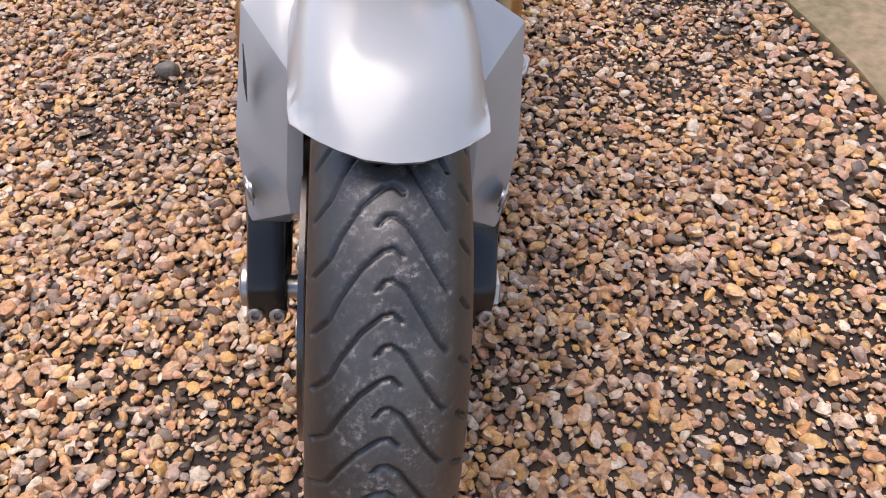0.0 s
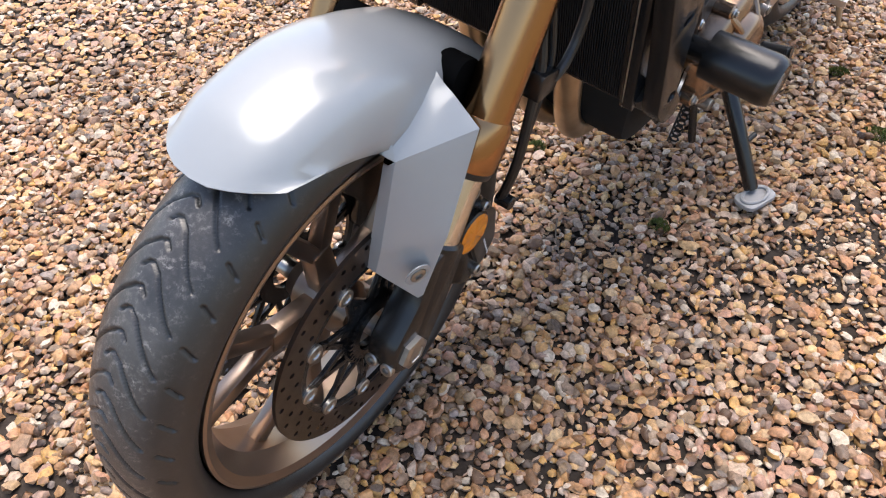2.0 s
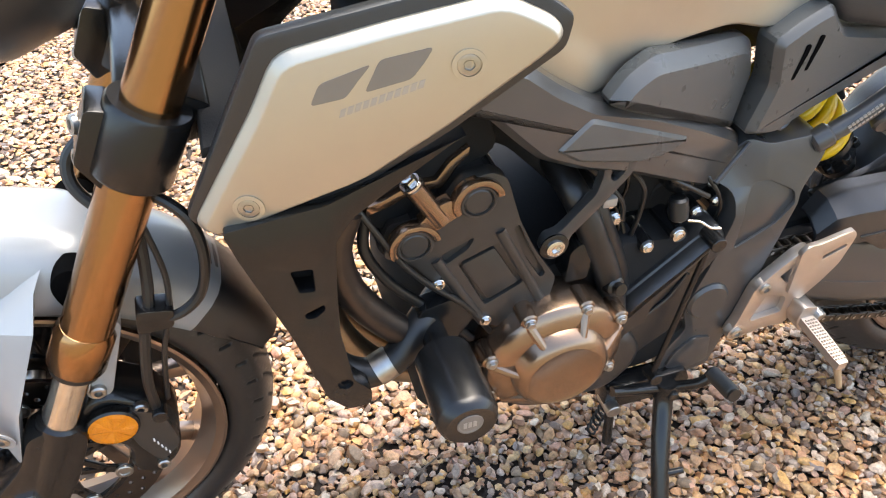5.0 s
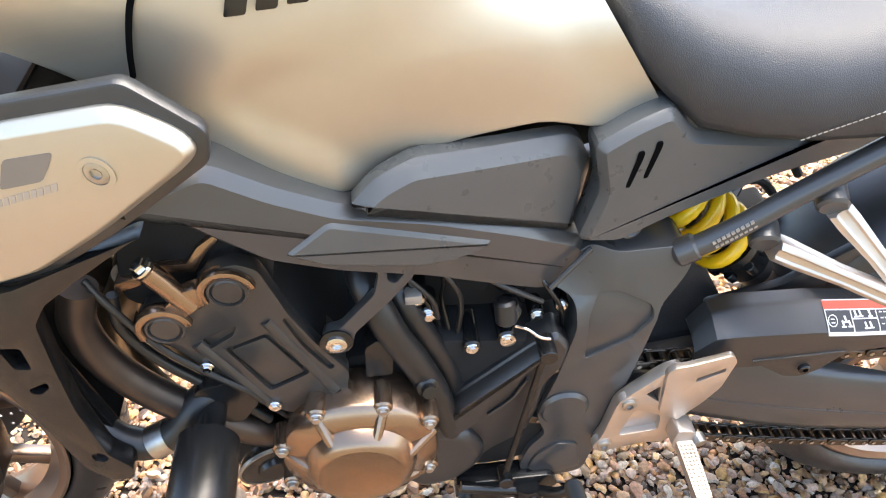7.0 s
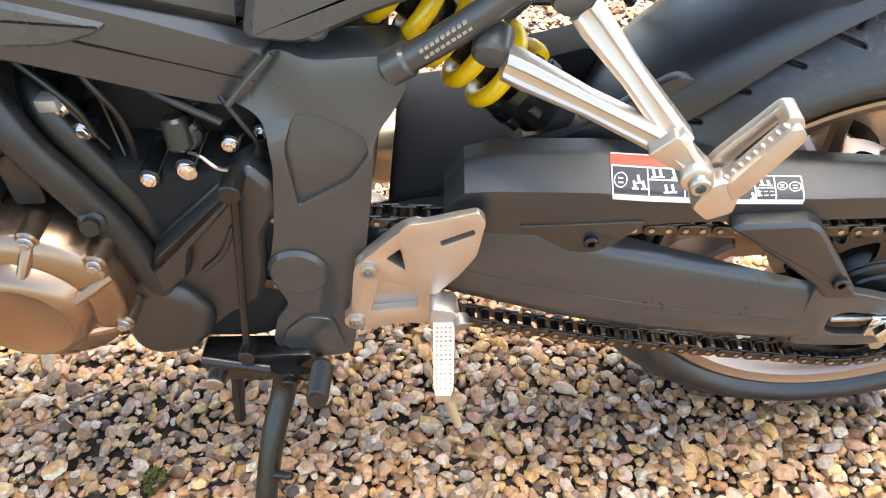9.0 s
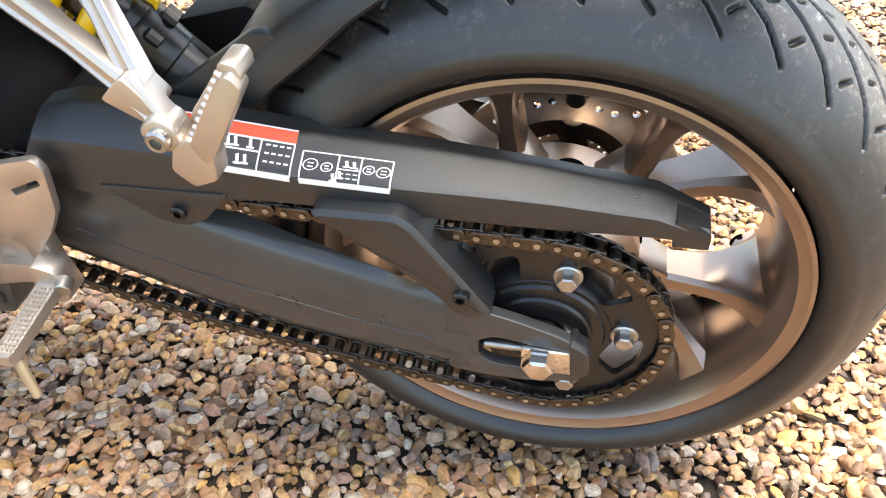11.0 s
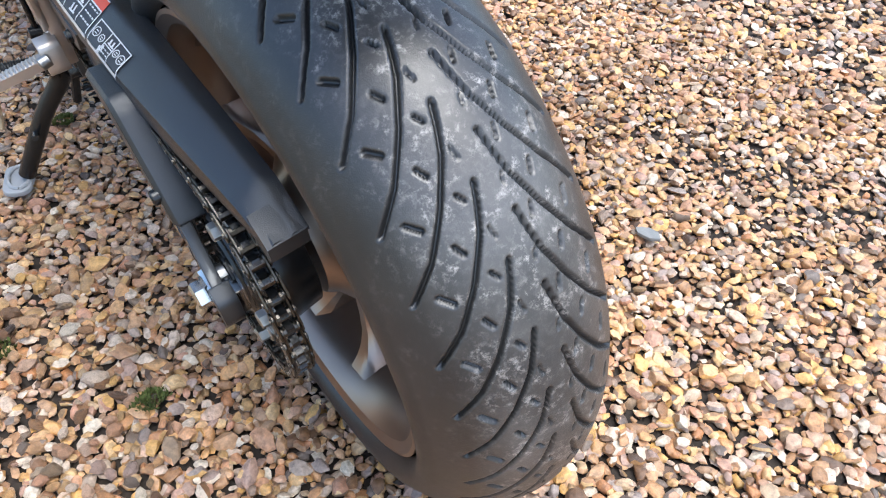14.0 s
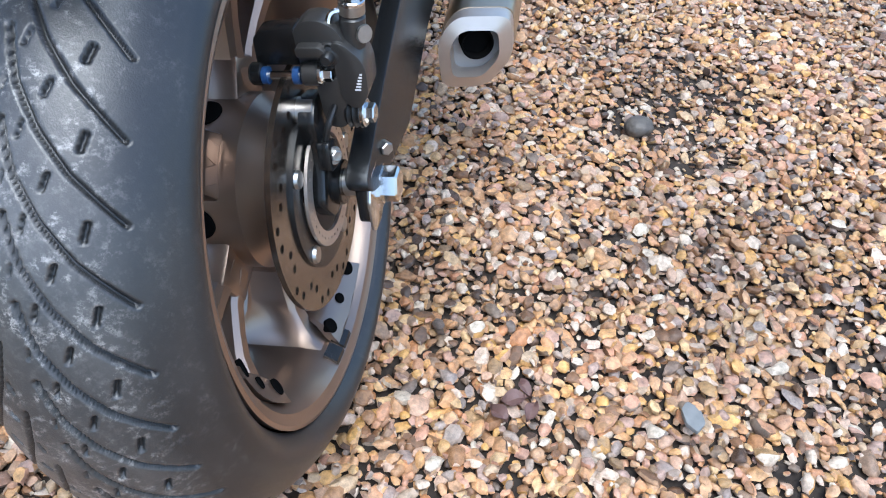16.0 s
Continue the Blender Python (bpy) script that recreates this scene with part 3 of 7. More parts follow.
for s in (1, -1):
    x = s * 0.105
    leg = part("fork_leg", rod(fork_at(0.505, x), fork_at(1.02, x), 0.0255, 0.002, 32), GOLD, bike, "gold anodised fork tube", STEER)
    ax = fork_at(1, x) - fork_at(0, x)
    part("collar", rev([(-0.025, 0.022), (-0.025, 0.0275), (-0.022, 0.0295), (0.022, 0.0295), (0.030, 0.0258), (0.032, 0.022)], fork_at(0.520, x), ax, 32), GOLD, leg)
    part("dust_seal", rev([(-0.012, 0.020), (-0.012, 0.026), (0.0, 0.027), (0.0, 0.020)], fork_at(0.502, x), ax, 28), RUBBER, leg)
    part("slider", rod(fork_at(0.40, x), fork_at(0.51, x), 0.0205, 0.001, 28), CHROME, leg, "polished chrome fork slider")
    foot = prism([(0.000, 0.262), (0.030, 0.270), (0.066, 0.330), (0.095, 0.400), (0.070, 0.425), (0.035, 0.418), (0.012, 0.370), (-0.030, 0.325), (-0.032, 0.285)], s * 0.086, s * 0.125, 0.006, 0.012)
    rev([(0, 0.012), (0, 0.0215), (0.10, 0.0245), (0.125, 0.0245), (0.128, 0.021), (0.128, 0.019)], fork_at(0.305, x), (0, 0.444, 0.896), 28, foot)
    part("axle_clamp", foot, BLACK, leg, "black cast fork foot")
    part("axle_nut", rev([(0, 0), (0, 0.022), (0.006, 0.022), (0.008, 0.018), (0.008, 0.012), (0.004, 0.011), (0.004, 0)], (s * 0.125, 0, 0.302), (s, 0, 0), 6 if s > 0 else 20), STEEL, leg)
    for xb in (0.095, 0.117):
        socket_bolt((s * xb, -0.0305, 0.293), (0, -0.93, 0.30), 0.0085, leg, STEEL, 0.005)
clamp = bmesh.new()
for s in (1, -1):
    c = fork_at(0.745, s * 0.105)
    rev([(-0.032, 0.025), (-0.032, 0.0345), (-0.029, 0.0365), (0.036, 0.0365), (0.040, 0.0345), (0.040, 0.025)], c, (0, 0.444, 0.896), 36, clamp)
    prism([(0.178, 0.742), (0.192, 0.712), (0.215, 0.722), (0.218, 0.785), (0.200, 0.790)], s * 0.075, s * 0.118, 0.003, 0.004, bm=clamp)
prism([(0.215, 0.725), (0.285, 0.735), (0.300, 0.765), (0.260, 0.790), (0.220, 0.785)], -0.10, 0.10, 0.006, 0.01, bm=clamp)
triple = part("lower_triple_clamp", clamp, BLACK, bike, "black cast lower fork clamp", STEER)
for s in (1, -1):
    for b, u in ((0.184, 0.768), (0.178, 0.735)):
        socket_bolt((s * 0.098, b + 0.002, u), (s * 0.35, -0.85, 0.25), 0.0085, triple, STEEL, 0.003)
lamp = part("headlight", rev([(-0.01, 0), (-0.01, 0.050), (0.02, 0.085), (0.07, 0.100), (0.095, 0.102), (0.100, 0.098), (0.100, 0.085)], (0, 0.215, 0.90), (0, -1, -0.08), 48), PLASTIC, bike, "round headlight in a black housing", STEER)
part("bezel", rev([(0.084, 0.1035), (0.090, 0.108), (0.104, 0.106), (0.106, 0.098), (0.100, 0.096)], (0, 0.215, 0.90), (0, -1, -0.08), 48), PAINT, lamp, "silver headlight ring")
part("lens", rev([(0.100, 0.097), (0.108, 0.06), (0.111, 0.0)], (0, 0.215, 0.90), (0, -1, -0.08), 48), CHROME, lamp)

# ---- front mudguard ----
def mudguard(a0, a1, n):
    """Rings of the guard's section; its front edge draws back towards the sides."""
    rings = []
    for i in range(n + 1):
        sec = []
        for k, x in enumerate((0.0, 0.022, 0.042, 0.056, 0.066, 0.072, 0.0745, 0.0745)):
            front = a0 + (6.5 * (x / 0.0745) ** 2.4 + (2.5 if k == 7 else 0) if a0 < 70 else 0)
            t = front + (a1 - front) * i / n
            rc = float(np.interp(t, [60, 66, 75, 90, 105, 120, 140, 165], [0.318, 0.3215, 0.331, 0.3353, 0.331, 0.334, 0.336, 0.334]))
            rs = float(np.interp(t, [60, 66, 70, 80, 92, 100, 120, 135, 150, 165], [0.322, 0.318, 0.308, 0.285, 0.262, 0.254, 0.262, 0.268, 0.285, 0.312]))
            wd = float(np.interp(t, [60, 66, 75, 100, 150, 165], [0.80, 0.83, 0.92, 1.0, 0.92, 0.75]))
            rs = min(rs, rc - 0.006)
            r = max(rs, rc - (0.0, 0.0005, 0.004, 0.011, 0.024, 0.042, 0.042, 0.042)[k])
            r = (r + rs) / 2 if k == 6 else rs if k == 7 else r
            sec.append((x * wd * 1.05, r, radians(t)))
        sec = [(-x, r, t) for x, r, t in reversed(sec)] + sec[1:]
        full = sec + [(x * 0.955, r - 0.003, t) for x, r, t in reversed(sec)]
        rings.append([(x - 0.004, -r * math.cos(t), r * math.sin(t)) for x, r, t in full])
    return rings


guard = part("front_mudguard", loft(mudguard(65.0, 143, 40)), PAINT, bike, "glossy silver painted front mudguard", FRONT, 50)
part("rear_flap", loft([[(x * 0.97, y, z) for x, y, z in r] for r in mudguard(140, 163, 12)]), PLASTIC, guard, "black plastic mudguard flap")
for s in (1, -1):
    fin = bmesh.new()
    at = {k: Vector((s * x, y, z)) for k, (x, y, z) in dict(M=(0.081, 0.021, 0.548), P=(0.088, 0.096, 0.586), F=(0.124, 0.091, 0.567), E=(0.131, 0.044, 0.464), T=(0.122, 0.018, 0.376),
          B=(0.081, -0.008, 0.414), N=(0.084, -0.004, 0.442), G=(0.064, 0.030, 0.580), H=(0.059, 0.106, 0.595), I=(0.070, 0.016, 0.553)).items()}
    for names, swell in (("MPHG", -0.0035), ("MFPP", 0.002), ("MNEF", 0.0035), ("NBTE", -0.0015), ("MGII", 0)):
        a, b, c, d = names
        q = []
        for v in np.linspace(0, 1, 9):
            row = [(at[a] * (1 - u) + at[b] * u) * (1 - v) + (at[d] * (1 - u) + at[c] * u) * v for u in np.linspace(0, 1, 9)]
            for u, w in zip(np.linspace(0, 1, 9), row):
                w.x += s * swell * 4 * (v * (1 - v) if swell < -0.003 else 4 * u * (1 - u) * v * (1 - v))
            q.append([fin.verts.new(w) for w in row])
        for i in range(8):
            for j in range(8):
                fin.faces.new((q[i][j], q[i][j + 1], q[i + 1][j + 1], q[i + 1][j]))
    bmesh.ops.remove_doubles(fin, verts=fin.verts[:], dist=0.0002)
    g = bmesh.ops.extrude_face_region(fin, geom=fin.faces[:])
    for v in g["geom"]:
        if isinstance(v, bmesh.types.BMVert):
            v.co.x = s * min(v.co.x * s - 0.004, v.co.x * s * 0.40 + 0.036)
    bmesh.ops.recalc_face_normals(fin, faces=fin.faces)
    bevel(fin, 0.0036, 4, 20)
    part("fork_cover", fin, PAINT, guard, "silver fork cover", FRONT.inverted() @ STEER)
    socket_bolt((s * 0.1185, 0.013, 0.422), (s, -0.35, -0.1), 0.0088, guard, STEEL, 0.0035).matrix_basis = FRONT.inverted() @ STEER
    part("bolt_recess", rev([(0, 0.0145), (0.0015, 0.0145), (0.0015, 0.0095), (0, 0.0095)], (s * 0.1188, 0.013, 0.422), (s, -0.35, -0.1), 24), PAINT, guard, "", FRONT.inverted() @ STEER)
    # A solid black block; its colour stands in for the recess's shade.
    part("fork_recess_shade", prism([(0.108, 0.580), (0.116, 0.594), (0.130, 0.600), (0.152, 0.590), (0.160, 0.555), (0.135, 0.520), (0.121, 0.535), (0.110, 0.560)], s * 0.050, s * 0.0785, 0.001, 0.012), SHADEBLACK, guard, "black block painting the shaded recess round the fork", FRONT.inverted() @ STEER)
    part("stay", prism([(0.105, 0.545), (0.150, 0.560), (0.165, 0.540), (0.130, 0.440), (0.108, 0.435), (0.103, 0.455)], s * 0.088, s * 0.108, 0.003, 0.008), PAINT, guard, "silver mudguard stay", FRONT.inverted() @ STEER)
    socket_bolt((s * 0.108, 0.118, 0.452), (s, 0, 0), 0.0085, guard).matrix_basis = FRONT.inverted() @ STEER
part("decal", prism([(0.040, 0.500), (0.050, 0.525), (0.042, 0.560), (0.030, 0.530)], -0.118, -0.1186, 0, 0.003), INK, guard, "dark lettering shape", FRONT.inverted() @ STEER)

# ---- front brake calipers, reflectors, hoses ----
for s in (1, -1):
    body = prism([(0.072, 0.425), (0.120, 0.440), (0.165, 0.405), (0.183, 0.360), (0.172, 0.290), (0.140, 0.262), (0.110, 0.285), (0.118, 0.330), (0.085, 0.372)], s * 0.050, s * 0.106, 0.005, 0.014, face=(0.012, 0.008))
    cal = part("front_caliper", body, BLACK, bike, "black four-piston brake caliper", STEER)
    part("bridge", prism([(0.125, 0.420), (0.170, 0.390), (0.178, 0.330), (0.150, 0.300), (0.132, 0.345)], s * 0.098, s * 0.113, 0.004, 0.01), HOUSING, cal)
    part("reflector_holder", rev([(0.0, 0), (0.0, 0.0285), (0.009, 0.0285), (0.011, 0.026)], (s * 0.108, 0.117, 0.393), (s, 0, 0), 36), BLACK, cal)
    lens = bmesh.new()
    hub_v = lens.verts.new((s * 0.1212, 0.117, 0.393))
    fan = []
    for k in range(32):
        a = 2 * math.pi * k / 32
        fan.append([lens.verts.new((s * (x + h * (k // 4 % 2)), 0.117 + r * math.cos(a), 0.393 + r * math.sin(a))) for x, r, h in ((0.1165, 0.0275, 0), (0.1188, 0.0262, 0), (0.1192, 0.0215, 0.0016))])
    for k in range(32):
        p, q = fan[k - 1], fan[k]
        lens.faces.new((p[0], q[0], q[1], p[1]))
        lens.faces.new((p[1], q[1], q[2], p[2]))
        lens.faces.new((p[2], q[2], hub_v))
    part("reflector", lens, ORANGE, cal, "round orange reflector with radial facets", None, 5)
    for b, u in ((0.150, 0.405), (0.150, 0.292)):
        socket_bolt((s * 0.106, b, u), (s, 0, 0), 0.008, cal)
    mark = bmesh.new()
    for k in range(5):
        box(s * 0.1135, s * 0.1142, 0.150 + k * 0.0028, 0.1518 + k * 0.0028, 0.346 - k * 0.0075, 0.3515 - k * 0.0075, 0, mark)
    part("marking", mark, WHITE, cal, "white lettering bars")
hose = part("brake_hose", tube([(0.118, 0.168, 0.410), (0.128, 0.172, 0.470), (0.126, 0.186, 0.540), (0.122, 0.198, 0.575), (0.112, 0.205, 0.62), (0.104, 0.212, 0.70)], 0.0058, 10), RUBBER, bike, "black rubber brake hose", STEER)
part("loop", tube([(0.124, 0.190, 0.555), (0.130, 0.222, 0.558), (0.130, 0.248, 0.580), (0.130, 0.260, 0.625), (0.124, 0.256, 0.665), (0.112, 0.236, 0.687), (0.100, 0.215, 0.690)], 0.0055, 10), RUBBER, hose)
part("sensor_wire", tube([(0.116, 0.182, 0.42), (0.124, 0.196, 0.50), (0.124, 0.215, 0.565), (0.118, 0.220, 0.605), (0.11, 0.214, 0.66)], 0.003, 8), RUBBER, hose)
part("hose_guide", prism([(0.180, 0.545), (0.215, 0.545), (0.220, 0.568), (0.185, 0.575)], 0.108, 0.134, 0.003, 0.005), BLACK, hose)
part("banjo", rod((0.112, 0.170, 0.408), (0.132, 0.170, 0.408), 0.0085), BLACK, hose)
part("upper_hose", tube([(0.06, 0.185, 0.735), (0.066, 0.165, 0.715), (0.078, 0.165, 0.690), (0.095, 0.190, 0.665), (0.10, 0.21, 0.66)], 0.006, 10), RUBBER, hose)

# ---- radiator ----
rad = bmesh.new()
prism([(0.298, 0.742), (0.322, 0.745), (0.378, 0.468), (0.352, 0.460)], -0.155, 0.155, 0.003, 0.004, bm=rad)
radiator = part("radiator", rad, BLACK, bike, "black radiator with fine upright fins")
fins = bmesh.new()
for k in range(100):
    x = -0.148 + k * 0.296 / 99
    prism([(0.2955, 0.735), (0.3005, 0.736), (0.3535, 0.467), (0.3485, 0.466)], x - 0.0006, x + 0.0006, 0, 0, bm=fins)
tagged(part("fin_block", fins, DULL, radiator), kind="stuff")
for s in (1, -1):
    part("end_tank", prism([(0.292, 0.748), (0.328, 0.750), (0.384, 0.466), (0.346, 0.456)], s * 0.155, s * 0.172, 0.004, 0.006), BLACK, radiator)
    part("edge_strip", prism([(0.2915, 0.740), (0.2945, 0.741), (0.3485, 0.460), (0.3455, 0.459)], s * 0.158, s * 0.160, 0.0005, 0), STEEL, radiator)
part("bracket", prism([(0.285, 0.752), (0.330, 0.757), (0.332, 0.765), (0.288, 0.762)], -0.15, 0.16, 0.001, 0.002), DULL, radiator)
wing = plate(fillet([(0.288, 0.700), (0.375, 0.716), (0.495, 0.772), (0.482, 0.765), (0.427, 0.724), (0.396, 0.700), (0.380, 0.676), (0.376, 0.620), (0.374, 0.560), (0.382, 0.486), (0.400, 0.464), (0.397, 0.444), (0.374, 0.440), (0.354, 0.462), (0.330, 0.560), (0.296, 0.668)], 0.006),
             [fillet([(0.337, 0.648), (0.357, 0.648), (0.357, 0.620), (0.342, 0.620)], 0.003), fillet([(0.343, 0.592), (0.363, 0.602), (0.363, 0.594), (0.353, 0.585), (0.345, 0.585)], 0.003), ring2((0.373, 0.482), 0.008, 16)], 0.182, 0.204)
for v in wing.verts:
    v.co.x += 0.10 * (v.co.y - 0.37)
for s in (1, -1):
    w2 = wing.copy()
    for v in w2.verts:
        v.co.x *= s
    p = part("radiator_side_panel", bevel(w2, 0.0025), BLACK, bike, "black plastic radiator side panel")
    socket_bolt((s * 0.198, 0.373, 0.482), (s, 0, 0), 0.0085, p, BLACK, 0.003)
    part("liner", prism([(0.333, 0.655), (0.368, 0.655), (0.368, 0.572), (0.338, 0.572)], s * 0.172, s * 0.178, 0.001, 0.003), DULL, p)
wing.free()
low = part("coolant_hose", tube([(0.166, 0.362, 0.480), (0.170, 0.382, 0.460), (0.170, 0.408, 0.450), (0.166, 0.440, 0.464), (0.150, 0.470, 0.492), (0.10, 0.52, 0.50)], 0.0175, 16), RUBBER, bike, "black rubber lower coolant hose")
part("hose_clamp", tube([(0.170, 0.411, 0.4505), (0.1675, 0.430, 0.458)], 0.0188, 20, 1), STEEL, low, "bright steel hose clamp")

# ---- shrouds ----
for s in (1, -1):
    sh = prism([(0.266, 0.695), (0.287, 0.684), (0.409, 0.737), (0.475, 0.785), (0.550, 0.848), (0.558, 0.860), (0.550, 0.873), (0.512, 0.891), (0.431, 0.872), (0.352, 0.850), (0.330, 0.805)], 0.176, 0.192, 0.0015, 0.014, shear=(0.314, 0.228), face=(0.009, 0.0065), seg=2)
    for v in sh.verts:
        v.co.x *= s
    shroud = part("shroud", sh, TANKPAINT, bike, "matt silver tank shroud with a grey logo shape")
    back = prism([(0.262, 0.700), (0.282, 0.681), (0.412, 0.729), (0.480, 0.778), (0.562, 0.846), (0.566, 0.872), (0.518, 0.905), (0.430, 0.884), (0.342, 0.862)], 0.166, 0.180, 0.003, 0.007, shear=(0.314, 0.228))
    for v in back.verts:
        v.co.x *= s
    part("backing", back, PLASTIC, shroud, "dark grey plastic edge")
    for b, u in ((0.314, 0.719), (0.487, 0.842)):
        x = 0.192 + 0.228 * (b - 0.314)
        socket_bolt((s * (x - 0.0005), b, u), (s, -0.22, 0), 0.0088, shroud, STEEL, 0.002)
        part("bolt_rim", rev([(0, 0.013), (0.001, 0.013), (0.0012, 0.0092), (0, 0.0092)], (s * (x + 0.0003), b, u), (s, -0.22, 0), 28), TANKPAINT, shroud)
    logo = bmesh.new()
    for q in ([(0.372, 0.812), (0.380, 0.830), (0.418, 0.845), (0.408, 0.832), (0.398, 0.818)], [(0.412, 0.822), (0.424, 0.848), (0.462, 0.857), (0.456, 0.846), (0.446, 0.832)]):
        prism(q, 0.1918, 0.1926, 0, 0.004, shear=(0.314, 0.228), bm=logo)
    for v in logo.verts:
        v.co.x *= s
    part("logo", logo, DECAL, shroud, "dark grey logo shape")
    under = bmesh.new()
    for k in range(11):
        b0 = 0.392 + k * 0.0058
        prism([(b0, 0.801 + k * 0.0022), (b0 + 0.0042, 0.8026 + k * 0.0022), (b0 + 0.006, 0.8095 + k * 0.0022), (b0 + 0.0018, 0.808 + k * 0.0022)], 0.1918, 0.1924, 0, 0, shear=(0.314, 0.228), bm=under)
    for v in under.verts:
        v.co.x *= s
    part("lettering", under, DECAL2, shroud, "pale grey lettering bars")

# ---- fuel tank ----
TANK = [(0.36, 0.140, 0.900, 0.150, 0.950, 1.000), (0.42, 0.150, 0.890, 0.163, 0.945, 1.035), (0.48, 0.158, 0.858, 0.170, 0.940, 1.050), (0.53, 0.160, 0.806, 0.170, 0.920, 1.055), (0.57, 0.158, 0.766, 0.168, 0.900, 1.055),
        (0.61, 0.152, 0.746, 0.164, 0.880, 1.050), (0.65, 0.143, 0.737, 0.158, 0.868, 1.045), (0.70, 0.130, 0.760, 0.148, 0.865, 1.032), (0.76, 0.115, 0.763, 0.134, 0.860, 1.010), (0.83, 0.098, 0.762, 0.116, 0.855, 0.975),
        (0.875, 0.086, 0.744, 0.100, 0.845, 0.935), (0.945, 0.070, 0.752, 0.080, 0.825, 0.895)]
KNEE = [(0.554, 0.838), (0.561, 0.862), (0.587, 0.886), (0.625, 0.898), (0.680, 0.915), (0.800, 0.935), (0.900, 0.930)]
KNEE_LOW = [(0.554, 0.838), (0.588, 0.801), (0.631, 0.771), (0.660, 0.735), (0.780, 0.700), (0.900, 0.690)]


def knee(b, u):
    """1 inside the knee hollow of the tank, 0 outside, with a soft edge."""
    hi = float(np.interp(b, [p[0] for p in KNEE], [p[1] for p in KNEE]))
    lo = float(np.interp(b, [p[0] for p in KNEE_LOW], [p[1] for p in KNEE_LOW]))
    d = min((hi - u) / 0.034, (u - lo) / 0.030, (b - 0.552) / 0.034, (0.90 - b) / 0.07)
    d = min(1.0, max(0.0, d))
    return d * d * (3 - 2 * d)


rings = []
for bb in list(np.linspace(0.36, 0.535, 12)) + list(np.linspace(0.545, 0.70, 26)) + list(np.linspace(0.715, 0.945, 16)):
    lb, ub, lm, um, tp = [float(np.mean([np.interp(bb + o, [q[0] for q in TANK], [q[k] for q in TANK]) for o in ((-0.035, -0.0175, 0.0, 0.0175, 0.035) if k != 2 else (-0.012, 0.0, 0.012))])) for k in range(1, 6)]
    sec = [(lb * 0.5, ub + 0.004), (lb - 0.006, ub), (lb, ub + 0.004)]
    for t in (0.06, 0.12, 0.18, 0.25, 0.32, 0.4, 0.47, 0.55, 0.62, 0.7, 0.78, 0.85, 0.93):
        sec.append((lb + (lm - lb) * math.sin(t * math.pi / 2) ** 1.3 - 0.002 * math.sin(t * math.pi), ub + (um - ub) * t))
    for k in range(15):
        t = k / 14 * math.pi / 2
        sec.append((lm * math.cos(t) ** 0.72, um + (tp - um) * math.sin(t) ** 0.9))
    sec[-1] = (0.0, tp)
    full = sec + [(-x, u) for x, u in reversed(sec[:-1])]
    wgt = min(1, max(0, (bb - 0.68) / 0.22))
    ring = []
    for x, u in full:
        y = bb - 0.65 * wgt * (u - 0.75)
        ring.append((x - math.copysign(0.0050 * knee(y, u), x), y, u))
    rings.append(ring)
tank = part("fuel_tank", loft(rings), TANKPAINT, bike, "matt silver fuel tank with a dark badge", None, 60)
for s in (1, -1):
    seam = tube([(s * 0.1645, 0.507, 0.874), (s * 0.1715, 0.513, 0.90), (s * 0.172, 0.520, 0.925), (s * 0.171, 0.528, 0.945), (s * 0.160, 0.535, 0.985), (s * 0.13, 0.54, 1.025)], 0.0022, 8)
    part("panel_gap", seam, SHADEBLACK, tank)
badge = bmesh.new()
for k in range(5):
    b0 = 0.578 + k * 0.021
    prism([(b0, 0.916 + k * 0.0016), (b0 + 0.015, 0.917 + k * 0.0016), (b0 + 0.020, 0.934 + k * 0.0016), (b0 + 0.005, 0.933 + k * 0.0016)], 0.1665 - k * 0.0036, 0.1705 - k * 0.0036, 0.0006, 0.002, bm=badge)
prism([(0.585, 0.944), (0.640, 0.956), (0.648, 0.974), (0.600, 0.978), (0.580, 0.962)], 0.158, 0.164, 0.001, 0.008, bm=badge)
part("badge", badge, BADGE, tank, "dark badge shapes")

